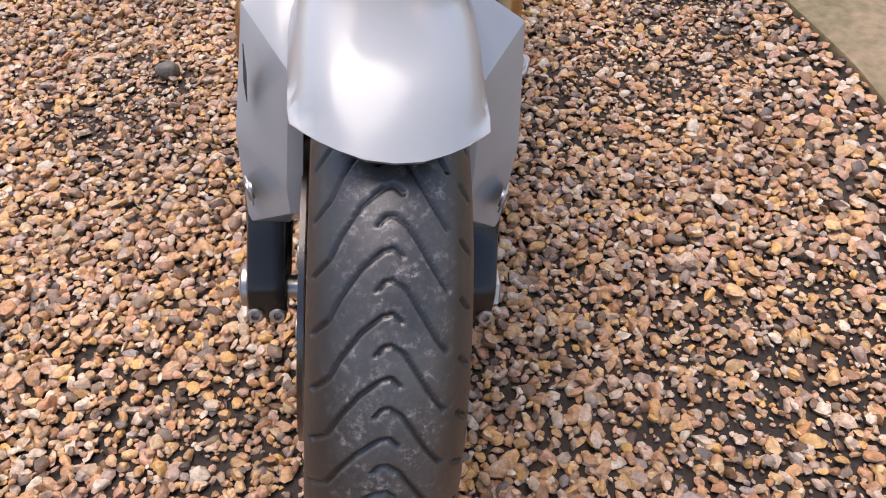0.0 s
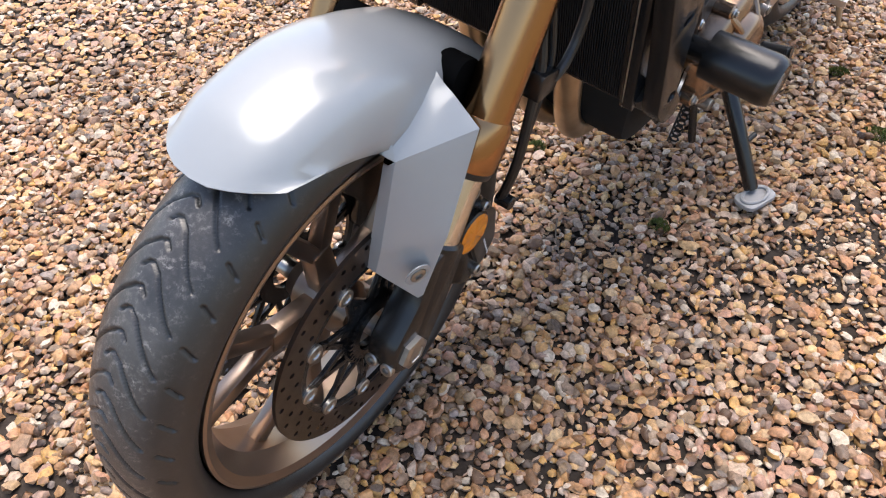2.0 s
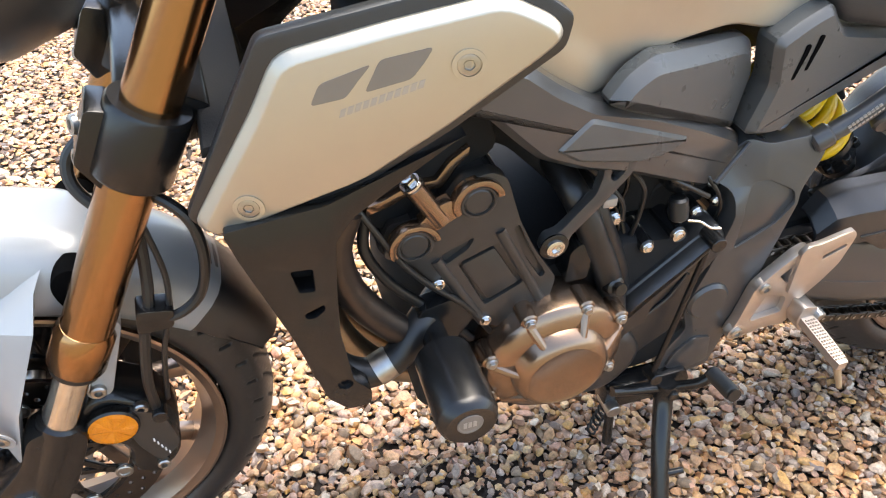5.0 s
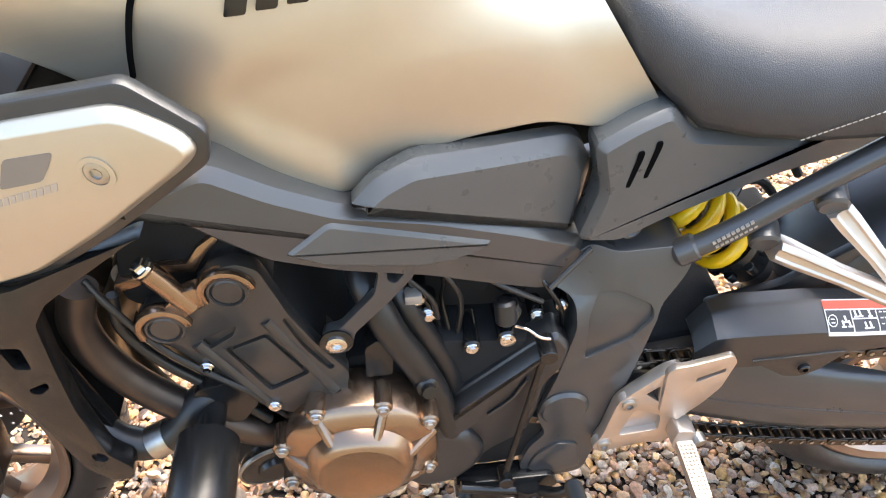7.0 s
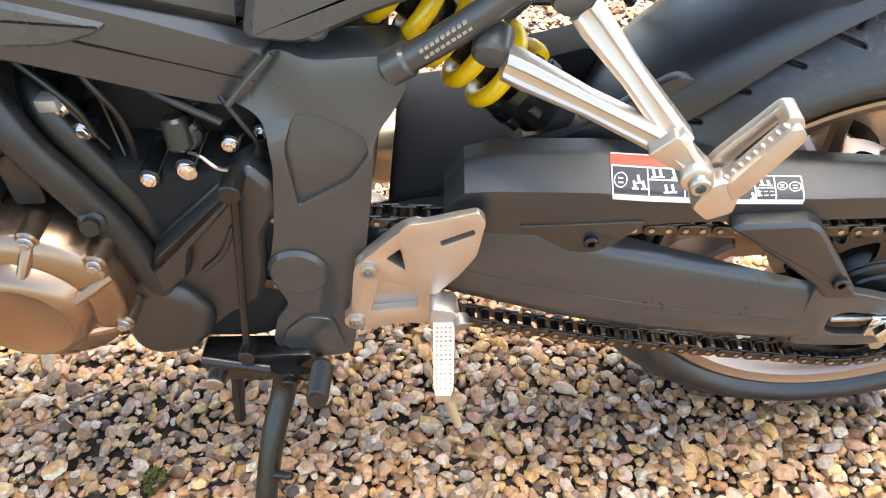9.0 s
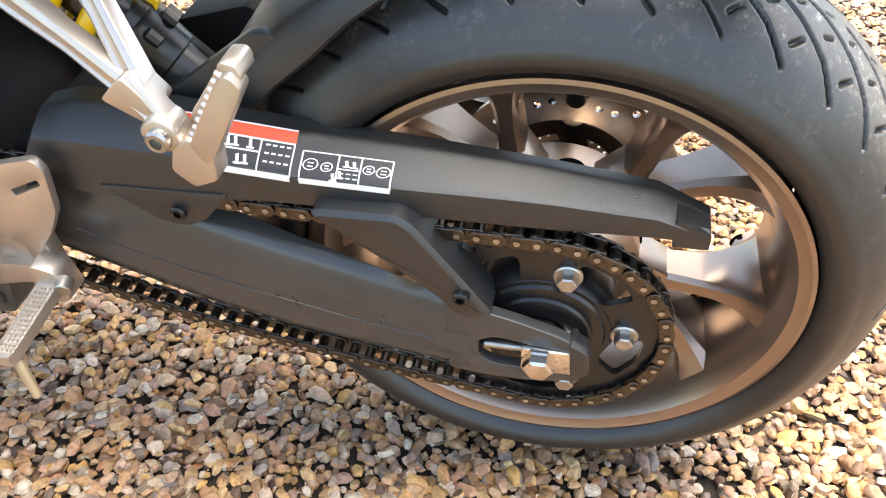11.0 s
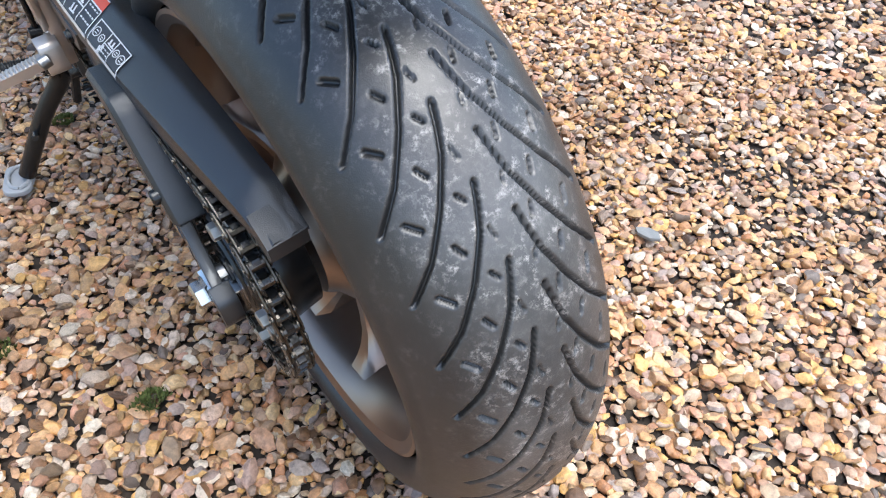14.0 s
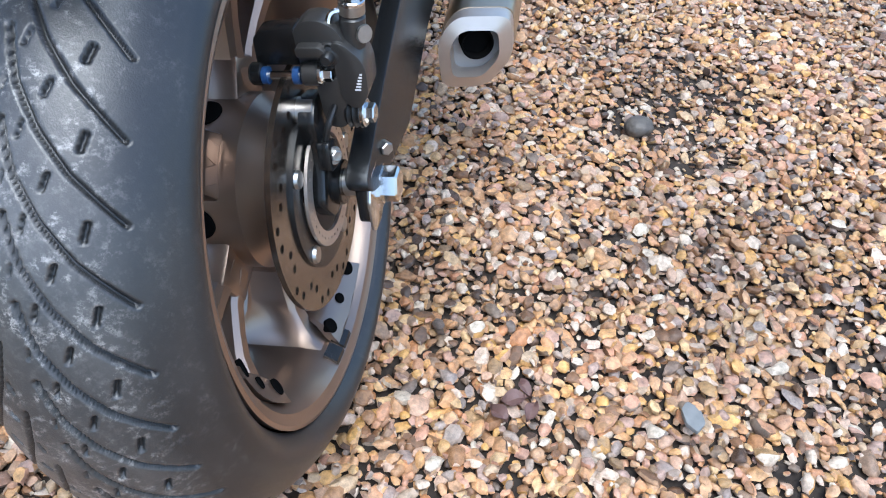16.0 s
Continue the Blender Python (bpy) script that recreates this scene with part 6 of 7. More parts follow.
for a0 in (-88, -80.7):
    part("balance_weight", loft([[(x, r * math.cos(radians(a0 + k * 1.6)), r * math.sin(radians(a0 + k * 1.6))) for x, r in ((-0.0615, 0.2045), (-0.0755, 0.2120), (-0.0745, 0.2075), (-0.0605, 0.2000))] for k in range(5)]), BLACK, rear_wheel, "black stick-on balance weight")
loop = []
fs, rs = Vector((0.800, 0.418)), Vector((1.450, 0.315))
fr_, rr_ = 0.041, 0.1065
for t in np.linspace(0, 1, 40):
    loop.append(Vector((0.800 + 0.006, 0.459)) * (1 - t) + Vector((1.459, 0.4212)) * t + Vector((0, -0.006 * math.sin(math.pi * t))))
for a in np.linspace(1.48, -1.75, 60):
    loop.append(rs + Vector((math.cos(a), math.sin(a))) * rr_)
for t in np.linspace(0, 1, 40):
    loop.append(Vector((1.431, 0.2102)) * (1 - t) + Vector((0.790, 0.378)) * t + Vector((0, -0.022 * math.sin(math.pi * t))))
for a in np.linspace(-1.85, -4.8, 24):
    loop.append(fs + Vector((math.cos(a), math.sin(a))) * fr_)
seglen = [(loop[(k + 1) % len(loop)] - loop[k]).length for k in range(len(loop))]
total = sum(seglen)
count = 2 * round(total / 0.015875 / 2)
step = total / count


def on_loop(d):
    d %= total
    for k, s in enumerate(seglen):
        if d <= s:
            return loop[k] + (loop[(k + 1) % len(loop)] - loop[k]) * (d / s)
        d -= s
    return loop[0]


def link_mesh(name, half):
    bm = bmesh.new()
    out = []
    for k in range(16):
        a = 2 * math.pi * k / 16
        cx = step / 2 if math.cos(a) > 0.01 else -step / 2
        out.append((cx + 0.0072 * math.cos(a), 0.0072 * math.sin(a) * (1 if abs(math.cos(a)) > 0.3 else 0.82)))
    for s in (1, -1):
        prism(out, s * half, s * (half + 0.0020), 0.0004, 0, seg=1, bm=bm)
    for e in (-1, 1):
        rev([(-half - 0.003, 0), (-half - 0.003, 0.0027), (half + 0.003, 0.0027), (half + 0.003, 0)] if half > 0.008 else [(-half, 0), (-half, 0.0050), (half, 0.0050), (half, 0)], (0, e * step / 2, 0), (1, 0, 0), 10, bm)
    me = finish(name, bm, CHAIN)
    me.materials.append(STEEL)
    for f in me.polygons:
        if abs(f.center.x) > half + 0.0025:
            f.material_index = 1
    return me


outer_link, inner_link = link_mesh("outer_link", 0.0088), link_mesh("inner_link", 0.0062)
chain = new("chain")
chain.parent = bike
tagged(chain, "oily steel drive chain")
for k in range(count):
    p, q = on_loop(k * step), on_loop((k + 1) * step)
    c = (p + q) / 2
    a = math.degrees(math.atan2(q.y - p.y, q.x - p.x))
    ob = new("chain_link", outer_link if k % 2 else inner_link)
    ob.parent = chain
    ob.matrix_basis = pose(0.119, c.x, c.y, a, 0, 0)

# ---- rear brake, shock absorber, hugger ----
cut = [ring2((r * math.cos(a), r * math.sin(a)), 0.004, 8) for k in range(20) for r, a in ((0.098 + 0.014 * (k % 2), k * 0.31416), (0.110 - 0.010 * (k % 2), k * 0.31416 + 0.157))]
part("rear_brake_disc", plate(ring2((0, 0), 0.120, 80), cut + [ring2((0, 0), 0.078, 60)], -0.084, -0.079), DISC2, rear_wheel, "bright steel rear brake disc")
ins = plate([(r * math.cos(a), r * math.sin(a)) for k in range(60) for r, a in ((0.080, k * 0.10472), (0.080, k * 0.10472 + 0.0524), (0.080, k * 0.10472 + 0.0785))], [ring2((0, 0), 0.058, 48)], -0.087, -0.083)
part("disc_carrier", ins, BLACK, rear_wheel)
part("sensor_ring", plate(ring2((0, 0), 0.060, 48), [ring2(((0.053) * math.cos(k * 0.1745), 0.053 * math.sin(k * 0.1745)), 0.0018, 6) for k in range(36)] + [ring2((0, 0), 0.046, 40)], -0.092, -0.089), ALU, rear_wheel)
for k in range(5):
    a = 0.7 + k * 1.2566
    part("rivet", rev([(0, 0), (0, 0.0085), (0.003, 0.0075), (0.003, 0)], (-0.087, 0.070 * math.cos(a), 0.070 * math.sin(a)), (-1, 0, 0), 16), STEEL, rear_wheel)


def prism_b(pts, b0, b1, bev=0.002, r=0.004, bm=None):
    """A block whose outline (across, up) runs from b0 to b1 along the motorcycle."""
    own = prism(pts, b0, b1, bev, r)
    for v in own.verts:
        v.co = Vector((v.co.y, v.co.x, v.co.z))
    return merge(bm, own)


rc = prism_b([(-0.094, 0.428), (-0.094, 0.470), (-0.104, 0.478), (-0.118, 0.478), (-0.129, 0.471), (-0.136, 0.455), (-0.136, 0.426)], 1.432, 1.455, 0.003, 0.004)
prism_b([(-0.096, 0.460), (-0.116, 0.460), (-0.121, 0.455), (-0.118, 0.451), (-0.096, 0.451)], 1.435, 1.464, 0.002, 0.003, rc)
rcal = part("rear_caliper", rc, HOUSING, bike, "black rear brake caliper with bright pins")
part("inner_half", prism_b([(-0.056, 0.438), (-0.058, 0.462), (-0.064, 0.468), (-0.096, 0.471), (-0.096, 0.438)], 1.434, 1.452, 0.003, 0.004), BLACK, rcal)
part("outer_half", prism_b([(-0.124, 0.462), (-0.134, 0.460), (-0.146, 0.447), (-0.149, 0.436), (-0.148, 0.414), (-0.139, 0.400), (-0.130, 0.402), (-0.124, 0.412)], 1.426, 1.459, 0.003, 0.005), HOUSING, rcal)
part("slider_body", prism_b([(-0.104, 0.430), (-0.126, 0.430), (-0.128, 0.392), (-0.123, 0.380), (-0.110, 0.380), (-0.105, 0.388)], 1.425, 1.457, 0.004, 0.006), HOUSING, rcal)
part("pad_pin", rod((-0.055, 1.461, 0.434), (-0.110, 1.461, 0.434), 0.0036), CHROME, rcal, "bright steel pad pin")
for x in (-0.066, -0.0925):
    part("ring", rev([(-0.0025, 0.0035), (-0.0025, 0.0072), (0.0025, 0.0072), (0.0025, 0.0035)], (x, 1.461, 0.434), (1, 0, 0), 20), BLUE, rcal, "blue rubber ring")
part("pin_boss", rod((-0.096, 1.458, 0.434), (-0.112, 1.458, 0.434), 0.0098, 0.002, 20), HOUSING, rcal)
part("pin_eye", rod((-0.052, 1.458, 0.434), (-0.064, 1.458, 0.434), 0.0095, 0.002, 20), BLACK, rcal)
hex_bolt((-0.112, 1.460, 0.434), (-1, 0, 0), 0.0058, rcal, CHROME, 0.010)
part("bleed_boss", rev([(-0.004, 0.012), (0.002, 0.011), (0.003, 0.0095)], (-0.121, 1.455, 0.449), (0, 1, 0.1), 22), HOUSING, rcal)
part("bleed_cap", rev([(0, 0), (0, 0.0085), (0.004, 0.0085), (0.005, 0.0055), (0.011, 0.005), (0.013, 0.0035), (0.013, 0)], (-0.121, 1.455, 0.449), (0, 1, 0.1), 18), RUBBER, rcal)
part("hose_post", rod((-0.137, 1.440, 0.448), (-0.1405, 1.440, 0.476), 0.0105, 0.002, 20), HOUSING, rcal)
part("banjo", rev([(0, 0.004), (0, 0.0105), (0.008, 0.0105), (0.008, 0.004)], (-0.1407, 1.440, 0.4775), (-0.12, 0, 1), 22), STEEL, rcal)
hex_bolt((-0.1417, 1.440, 0.4865), (-0.12, 0, 1), 0.0075, rcal, CHROME, 0.010)
part("crimp", tube([(-0.132, 1.444, 0.481), (-0.126, 1.447, 0.480), (-0.1235, 1.450, 0.474), (-0.124, 1.452, 0.463)], 0.0026, 8), CHROME, rcal)
part("seal_screw", rev([(0, 0), (0, 0.0075), (0.002, 0.0070), (0.002, 0)], (-0.149, 1.446, 0.462), (-0.75, 0.6, 0.1), 18), STEEL, rcal)
part("bellows", rev([(0.0, 0.010)] + [(0.0025 * k + 0.001, 0.0135 if k % 2 else 0.0105) for k in range(6)] + [(0.016, 0.008), (0.016, 0)], (-0.124, 1.450, 0.392), (-1, 0.05, 0), 22), RUBBER, rcal)
hex_bolt((-0.139, 1.451, 0.392), (-1, 0.05, 0), 0.0085, rcal, CHROME, 0.010)
part("carrier_arm", prism([(1.430, 0.404), (1.458, 0.410), (1.474, 0.396), (1.470, 0.368), (1.476, 0.345), (1.492, 0.320), (1.474, 0.292), (1.436, 0.292), (1.438, 0.330), (1.446, 0.360), (1.428, 0.385)], -0.086, -0.101, 0.004, 0.008), BLACK, rcal, "black cast caliper carrier")
part("carrier_eye", rod((-0.080, 1.456, 0.396), (-0.100, 1.456, 0.396), 0.0125, 0.002, 22), STEEL, rcal)
part("wheel_sensor", prism([(1.456, 0.370), (1.478, 0.380), (1.484, 0.352), (1.462, 0.345)], -0.100, -0.111, 0.003, 0.006), BLACK, rcal)
hex_bolt((-0.111, 1.472, 0.362), (-0.8, 0.5, 0.2), 0.0055, rcal, STEEL)
part("sensor_wire", tube([(-0.106, 1.470, 0.376), (-0.112, 1.468, 0.392), (-0.116, 1.455, 0.402), (-0.118, 1.42, 0.41)], 0.0028, 8), RUBBER, rcal)
mk = bmesh.new()
for k in range(6):
    prism_b([(-0.1375 - 0.0012 * k, 0.4185 + 0.0028 * k), (-0.1425 - 0.0006 * k, 0.4185 + 0.0028 * k), (-0.1425 - 0.0006 * k, 0.4200 + 0.0028 * k), (-0.1375 - 0.0012 * k, 0.4200 + 0.0028 * k)], 1.4592, 1.4596, 0, 0, mk)
part("marking", mk, WHITE, rcal, "white lettering bars")
part("brake_pipe", tube([(-0.143, 1.432, 0.482), (-0.142, 1.412, 0.492), (-0.130, 1.36, 0.490), (-0.12, 1.25, 0.46), (-0.12, 1.1, 0.47)], 0.005, 10), RUBBER, rcal)
part("axle_plate", prism([(1.438, 0.345), (1.478, 0.344), (1.492, 0.325), (1.492, 0.292), (1.470, 0.290), (1.438, 0.302)], -0.1385, -0.1425, 0.001, 0.004), CHROME, rcal, "bright axle plate")
A, B = Vector((0.030, 0.947, 0.668)), Vector((0.020, 1.142, 0.458))
d = (B - A).normalized()
ex = d.orthogonal().normalized()
ey = d.cross(ex)
shock = part("shock_absorber", rod(A, A + d * 0.20, 0.021), BLACK, bike, "rear shock absorber with a yellow spring")
coil = []
for k in range(120):
    t = k / 119
    a = t * 5.4 * 2 * math.pi
    coil.append(A + d * (0.020 + 0.172 * t) + (ex * math.cos(a) + ey * math.sin(a)) * 0.0345)
part("spring", tube(coil, 0.0086, 12, 1), YELLOW, shock, "yellow enamelled coil spring")
part("spring_seat", rev([(0.185, 0.020), (0.185, 0.036), (0.195, 0.037), (0.200, 0.034), (0.206, 0.034), (0.212, 0.031), (0.235, 0.030), (0.238, 0.020)], A, d, 32), BLACK, shock)
for k in range(8):
    a = k * math.pi / 4
    c = A + d * 0.205 + (ex * math.cos(a) + ey * math.sin(a)) * 0.034
    part("collar_tooth", rod(c, c + d * 0.014, 0.006, 0.001, 8), BLACK, shock)
part("damper_body", rod(A + d * 0.23, A + d * 0.262, 0.024, 0.003, 24), HOUSING, shock)
part("damper_end", rod(A + d * 0.258, A + d * 0.292, 0.016, 0.003, 20), ALU, shock)
rings = []
for th, hw, r0, cut_ in ((28, 0.058, 0.345, 0.50), (34, 0.070, 0.345, 0.52), (42, 0.076, 0.343, 0.56), (50, 0.076, 0.341, 0.58), (60, 0.076, 0.340, 0.48), (68, 0.075, 0.341, 0.40), (75, 0.073, 0.344, 0.33), (81, 0.067, 0.349, 0.22), (87, 0.056, 0.357, 0.14), (92, 0.047, 0.368, 0.10), (97, 0.042, 0.386, 0.08), (101, 0.038, 0.403, 0.06)):
    ca, sa = math.cos(radians(th)), math.sin(radians(th))
    sec = [(-hw - 0.006, r0 - 0.075 * cut_), (-hw, r0 - 0.035 * cut_), (-hw * 0.85, r0 - 0.012), (-hw * 0.5, r0 - 0.002), (0, r0 + 0.002), (hw * 0.5, r0 - 0.002), (hw * 0.85, r0 - 0.012), (hw, r0 - 0.035 * cut_), (hw + 0.006, r0 - 0.075 * cut_)]
    sec = sec + [(x * 0.96, r - 0.003) for x, r in reversed(sec)]
    rings.append([(x, 1.45 - r * ca, 0.315 + r * sa) for x, r in sec])
hug = part("rear_hugger", loft(rings), PLASTIC, bike, "black plastic rear tyre hugger", None, 60)
part("side_wing", prism([(1.040, 0.478), (1.130, 0.500), (1.215, 0.560), (1.240, 0.555), (1.205, 0.490), (1.165, 0.440), (1.06, 0.452)], 0.060, 0.072, 0.003, 0.01), PLASTIC, hug)
for pts in ([(0.0, 1.05, 0.62), (-0.02, 1.12, 0.615), (-0.06, 1.17, 0.59), (-0.07, 1.20, 0.55)], [(-0.03, 1.08, 0.58), (-0.04, 1.13, 0.57), (-0.05, 1.16, 0.54)], [(0.05, 1.0, 0.60), (0.02, 1.06, 0.585), (-0.04, 1.11, 0.59)]):
    part("cable", tube(pts, 0.006, 8), RUBBER, shock)
part("linkage", prism([(1.08, 0.50), (1.16, 0.52), (1.19, 0.48), (1.12, 0.46)], -0.09, -0.04, 0.005, 0.008), DULL, shock)

# ---- exhaust and number plate ----
rings = []
for t, sc_ in ((0.016, 0.97), (0.03, 1.0), (0.17, 1.0), (0.30, 0.96)):
    pts = fillet([(-0.148, 0.236), (-0.200, 0.226), (-0.236, 0.262), (-0.236, 0.318), (-0.170, 0.330), (-0.146, 0.300)], 0.016, 4)
    cx, cz = -0.19, 0.28
    rings.append([(cx + (x - cx) * sc_, 1.150 - t - (x + 0.19) * -0.35, cz + (z - cz) * sc_) for x, z in pts])
muf = part("silencer", loft(rings), EXHAUST, bike, "short stainless exhaust silencer")
cap = fillet([(-0.148, 0.238), (-0.200, 0.228), (-0.234, 0.262), (-0.234, 0.316), (-0.170, 0.328), (-0.148, 0.300)], 0.016, 4)
inner = [(-0.19 + (x + 0.19) * 0.66, 0.28 + (z - 0.28) * 0.66) for x, z in cap]
own = bmesh.new()
lo, hi = [[own.verts.new((x, 1.150 + dy + (x + 0.19) * 0.35, z)) for x, z in q] for q, dy in ((cap, 0.006), (inner, 0.012))]
ba, bi = [[own.verts.new((x, 1.150 + dy + (x + 0.19) * 0.35, z)) for x, z in q] for q, dy in ((cap, -0.02), (inner, -0.02))]
for a, b in ((ba, lo), (lo, hi), (hi, bi), (bi, ba)):
    for i in range(len(a)):
        own.faces.new((a[i - 1], a[i], b[i], b[i - 1]))
part("end_cap", own, ALU, muf, "pale aluminium silencer end cap")
rec = prism([(q[0], q[1]) for q in inner], 0, 0.002, 0, 0)
for v in rec.verts:
    v.co = Vector((v.co.y, 1.202 + 0.35 * v.co.y + v.co.x, v.co.z))
part("recess", rec, GREYCAST, muf, "grey recess")
part("outlet", rev([(-0.006, 0.0), (-0.006, 0.0175), (0.006, 0.0175), (0.0075, 0.0185), (0.006, 0.020), (-0.012, 0.020)], (-0.192, 1.150, 0.288), (-0.35, 1, 0), 28), SHADEBLACK, muf, "dark round outlet")
part("mid_pipe", tube([(-0.02, 0.70, 0.24), (-0.08, 0.80, 0.22), (-0.15, 0.86, 0.25), (-0.18, 0.90, 0.28)], 0.03, 18), EXHAUST, muf)
pm = Matrix.Translation((0, 1.650, 0.660)) @ Matrix.Rotation(radians(34), 4, "X")
pl = prism(fillet([(-0.114, 0.0), (0.114, 0.0), (0.114, 0.178), (-0.114, 0.178)], 0.010), -0.0015, 0.0015, 0.0004, 0)
for v in pl.verts:
    v.co = Vector((v.co.y, v.co.x, v.co.z))
np_ = part("number_plate", pl, PLATE, bike, "yellow number plate with dark bars for its characters", pm)
for row, n_ in ((0.022, 3), (0.098, 4)):
    for k in range(n_):
        x0 = 0.085 - k * (0.060 if n_ == 3 else 0.047)
        for dx in (0.0, -0.026):
            b2 = prism([(x0 + dx, row), (x0 + dx - 0.011, row), (x0 + dx - 0.011, row + 0.062), (x0 + dx, row + 0.062)], 0.0016, 0.0022, 0, 0)
            for v in b2.verts:
                v.co = Vector((v.co.y, v.co.x, v.co.z))
            part("character_bar", b2, INK, np_)
part("plate_back", prism(fillet([(-0.112, 0.002), (0.112, 0.002), (0.112, 0.176), (-0.112, 0.176)], 0.010), -0.006, -0.002, 0.0004, 0), BLACK, np_, "", Matrix(((0, 1, 0, 0), (1, 0, 0, 0), (0, 0, 1, 0), (0, 0, 0, 1))))
part("plate_carrier", prism([(1.36, 0.77), (1.46, 0.79), (1.54, 0.80), (1.56, 0.83), (1.46, 0.84), (1.36, 0.82)], -0.035, 0.035, 0.005, 0.01), PLASTIC, bike, "black number plate carrier")

# ---- ground ----
g = bmesh.new()
bmesh.ops.create_grid(g, x_segments=60, y_segments=60, size=4.5, matrix=Matrix.Translation((-1.0, 1.3, -0.014)))
for v in g.verts:
    v.co.z += 0.004 * noise.noise(v.co * 2.2)
far = bmesh.ops.extrude_edge_only(g, edges=[e for e in g.edges if len(e.link_faces) == 1])
for v in far["geom"]:
    if isinstance(v, bmesh.types.BMVert):
        d2 = Vector((v.co.x + 1.0, v.co.y - 1.3, 0)).normalized() * 400
        v.co = Vector((d2.x, d2.y, -0.014))
ground_mesh = finish("ground", g, SOIL)
ground_mesh.materials.append(FARSTONE)
for p in ground_mesh.polygons:
    if not (-3.4 < p.center.x < 0.9 and -0.25 < p.center.y < 2.85):
        p.material_index = 1
ground = new("ground", ground_mesh)
tagged(ground, "damp brown soil and grit under the gravel", "ground", kind="structure")


def stone_shapes(level, n, seed):
    rng = np.random.RandomState(seed)
    bm = bmesh.new()
    if level > 1:
        bmesh.ops.create_uvsphere(bm, u_segments=7, v_segments=4, radius=1)
        bmesh.ops.triangulate(bm, faces=bm.faces)
        bm.verts.index_update()
    else:
        bmesh.ops.create_icosphere(bm, subdivisions=1, radius=1)
    base = np.array([v.co[:] for v in bm.verts])
    faces = np.array([[v.index for v in f.verts] for f in bm.faces])
    bm.free()
    out = []
    for _ in range(n):
        p = base.copy()
        for _k in range(8):
            d = rng.normal(size=3)
            d /= np.linalg.norm(d)
            h = rng.uniform(0.46, 0.84)
            over = np.maximum(p @ d - h, 0)
            p -= over[:, None] * d * 0.92
        p *= 1 + 0.035 * rng.normal(size=(len(p), 1))
        p *= np.array([rng.uniform(0.85, 1.38), rng.uniform(0.66, 0.98), rng.uniform(0.42, 0.68)])
        out.append(p)
    return out, faces


def scatter(name, region, spacing, size, level, seed, keep, lift, label, apart=None):
    """Stones laid over a region of the ground, each turned and sized at random; the first 300 inside the stretch apart are parts of the ground."""
    rng = np.random.RandomState(seed)
    shapes, faces = stone_shapes(level, 24, seed)
    x0, x1, y0, y1 = region
    xs, ys = np.meshgrid(np.arange(x0, x1, spacing), np.arange(y0, y1, spacing * 0.87))
    xs = xs + (np.arange(xs.shape[0]) % 2)[:, None] * spacing / 2
    pts = np.stack([xs.ravel(), ys.ravel()], axis=1)
    pts += rng.uniform(-0.42, 0.42, pts.shape) * spacing
    pts = pts[keep(pts, rng)]
    n = len(pts)
    sz = size * np.clip(np.exp(rng.normal(0, 0.30, n)), 0.5, 1.65)
    yaw, tx, ty = rng.uniform(0, 6.283, n), rng.normal(0, 0.24, n), rng.normal(0, 0.24, n)
    kind_ = rng.randint(0, len(shapes), n)
    height = lift - 0.35 * sz + rng.normal(0, 0.0022, n)
    if apart:
        inside = np.nonzero((pts[:, 0] > apart[0]) & (pts[:, 0] < apart[1]) & (pts[:, 1] > apart[2]) & (pts[:, 1] < apart[3]))[0][:300]
        meshes = []
        for p in shapes:
            me = bpy.data.meshes.new("stone")
            me.from_pydata(p.tolist(), [], faces.tolist())
            me.materials.append(LONESTONE)
            me.shade_smooth()
            me.set_sharp_from_angle(angle=radians(44))
            meshes.append(me)
        for k in inside:
            ob = new("stone", meshes[kind_[k]])
            ob.parent = ground
            ob.matrix_basis = pose(pts[k, 0], pts[k, 1], height[k], math.degrees(tx[k]), math.degrees(ty[k]), math.degrees(yaw[k])) @ Matrix.Scale(sz[k], 4)
        rest = np.setdiff1d(np.arange(n), inside)
        pts, sz, yaw, tx, ty, kind_, height = [q[rest] for q in (pts, sz, yaw, tx, ty, kind_, height)]
        n = len(rest)
    nv = len(shapes[0])
    co = np.empty((n, nv, 3))
    S = np.array(shapes)[kind_] * sz[:, None, None]
    cy, sy = np.cos(ty)[:, None], np.sin(ty)[:, None]
    x, y, z = S[..., 0], S[..., 1], S[..., 2]
    x, z = x * cy + z * sy, z * cy - x * sy
    cx, sx = np.cos(tx)[:, None], np.sin(tx)[:, None]
    y, z = y * cx - z * sx, z * cx + y * sx
    ca, sa = np.cos(yaw)[:, None], np.sin(yaw)[:, None]
    co[..., 0] = x * ca - y * sa + pts[:, 0:1]
    co[..., 1] = x * sa + y * ca + pts[:, 1:2]
    co[..., 2] = z + height[:, None]
    fc = (faces[None] + (np.arange(n) * nv)[:, None, None]).reshape(-1, 3)
    me = bpy.data.meshes.new(name)
    me.vertices.add(n * nv)
    me.vertices.foreach_set("co", co.reshape(-1).astype(np.float32))
    me.loops.add(fc.size)
    me.loops.foreach_set("vertex_index", fc.reshape(-1).astype(np.int32))
    me.polygons.add(len(fc))
    me.polygons.foreach_set("loop_start", (np.arange(len(fc)) * 3).astype(np.int32))
    me.update(calc_edges=True)
    me.validate()
    me.materials.append(STONE)
    me.shade_smooth()
    me.set_sharp_from_angle(angle=radians(44))
    ob = new(name, me)
    return tagged(ob, label, "gravel", kind="stuff")


NEAR = (-1.30, 0.62, 0.22, 2.50)


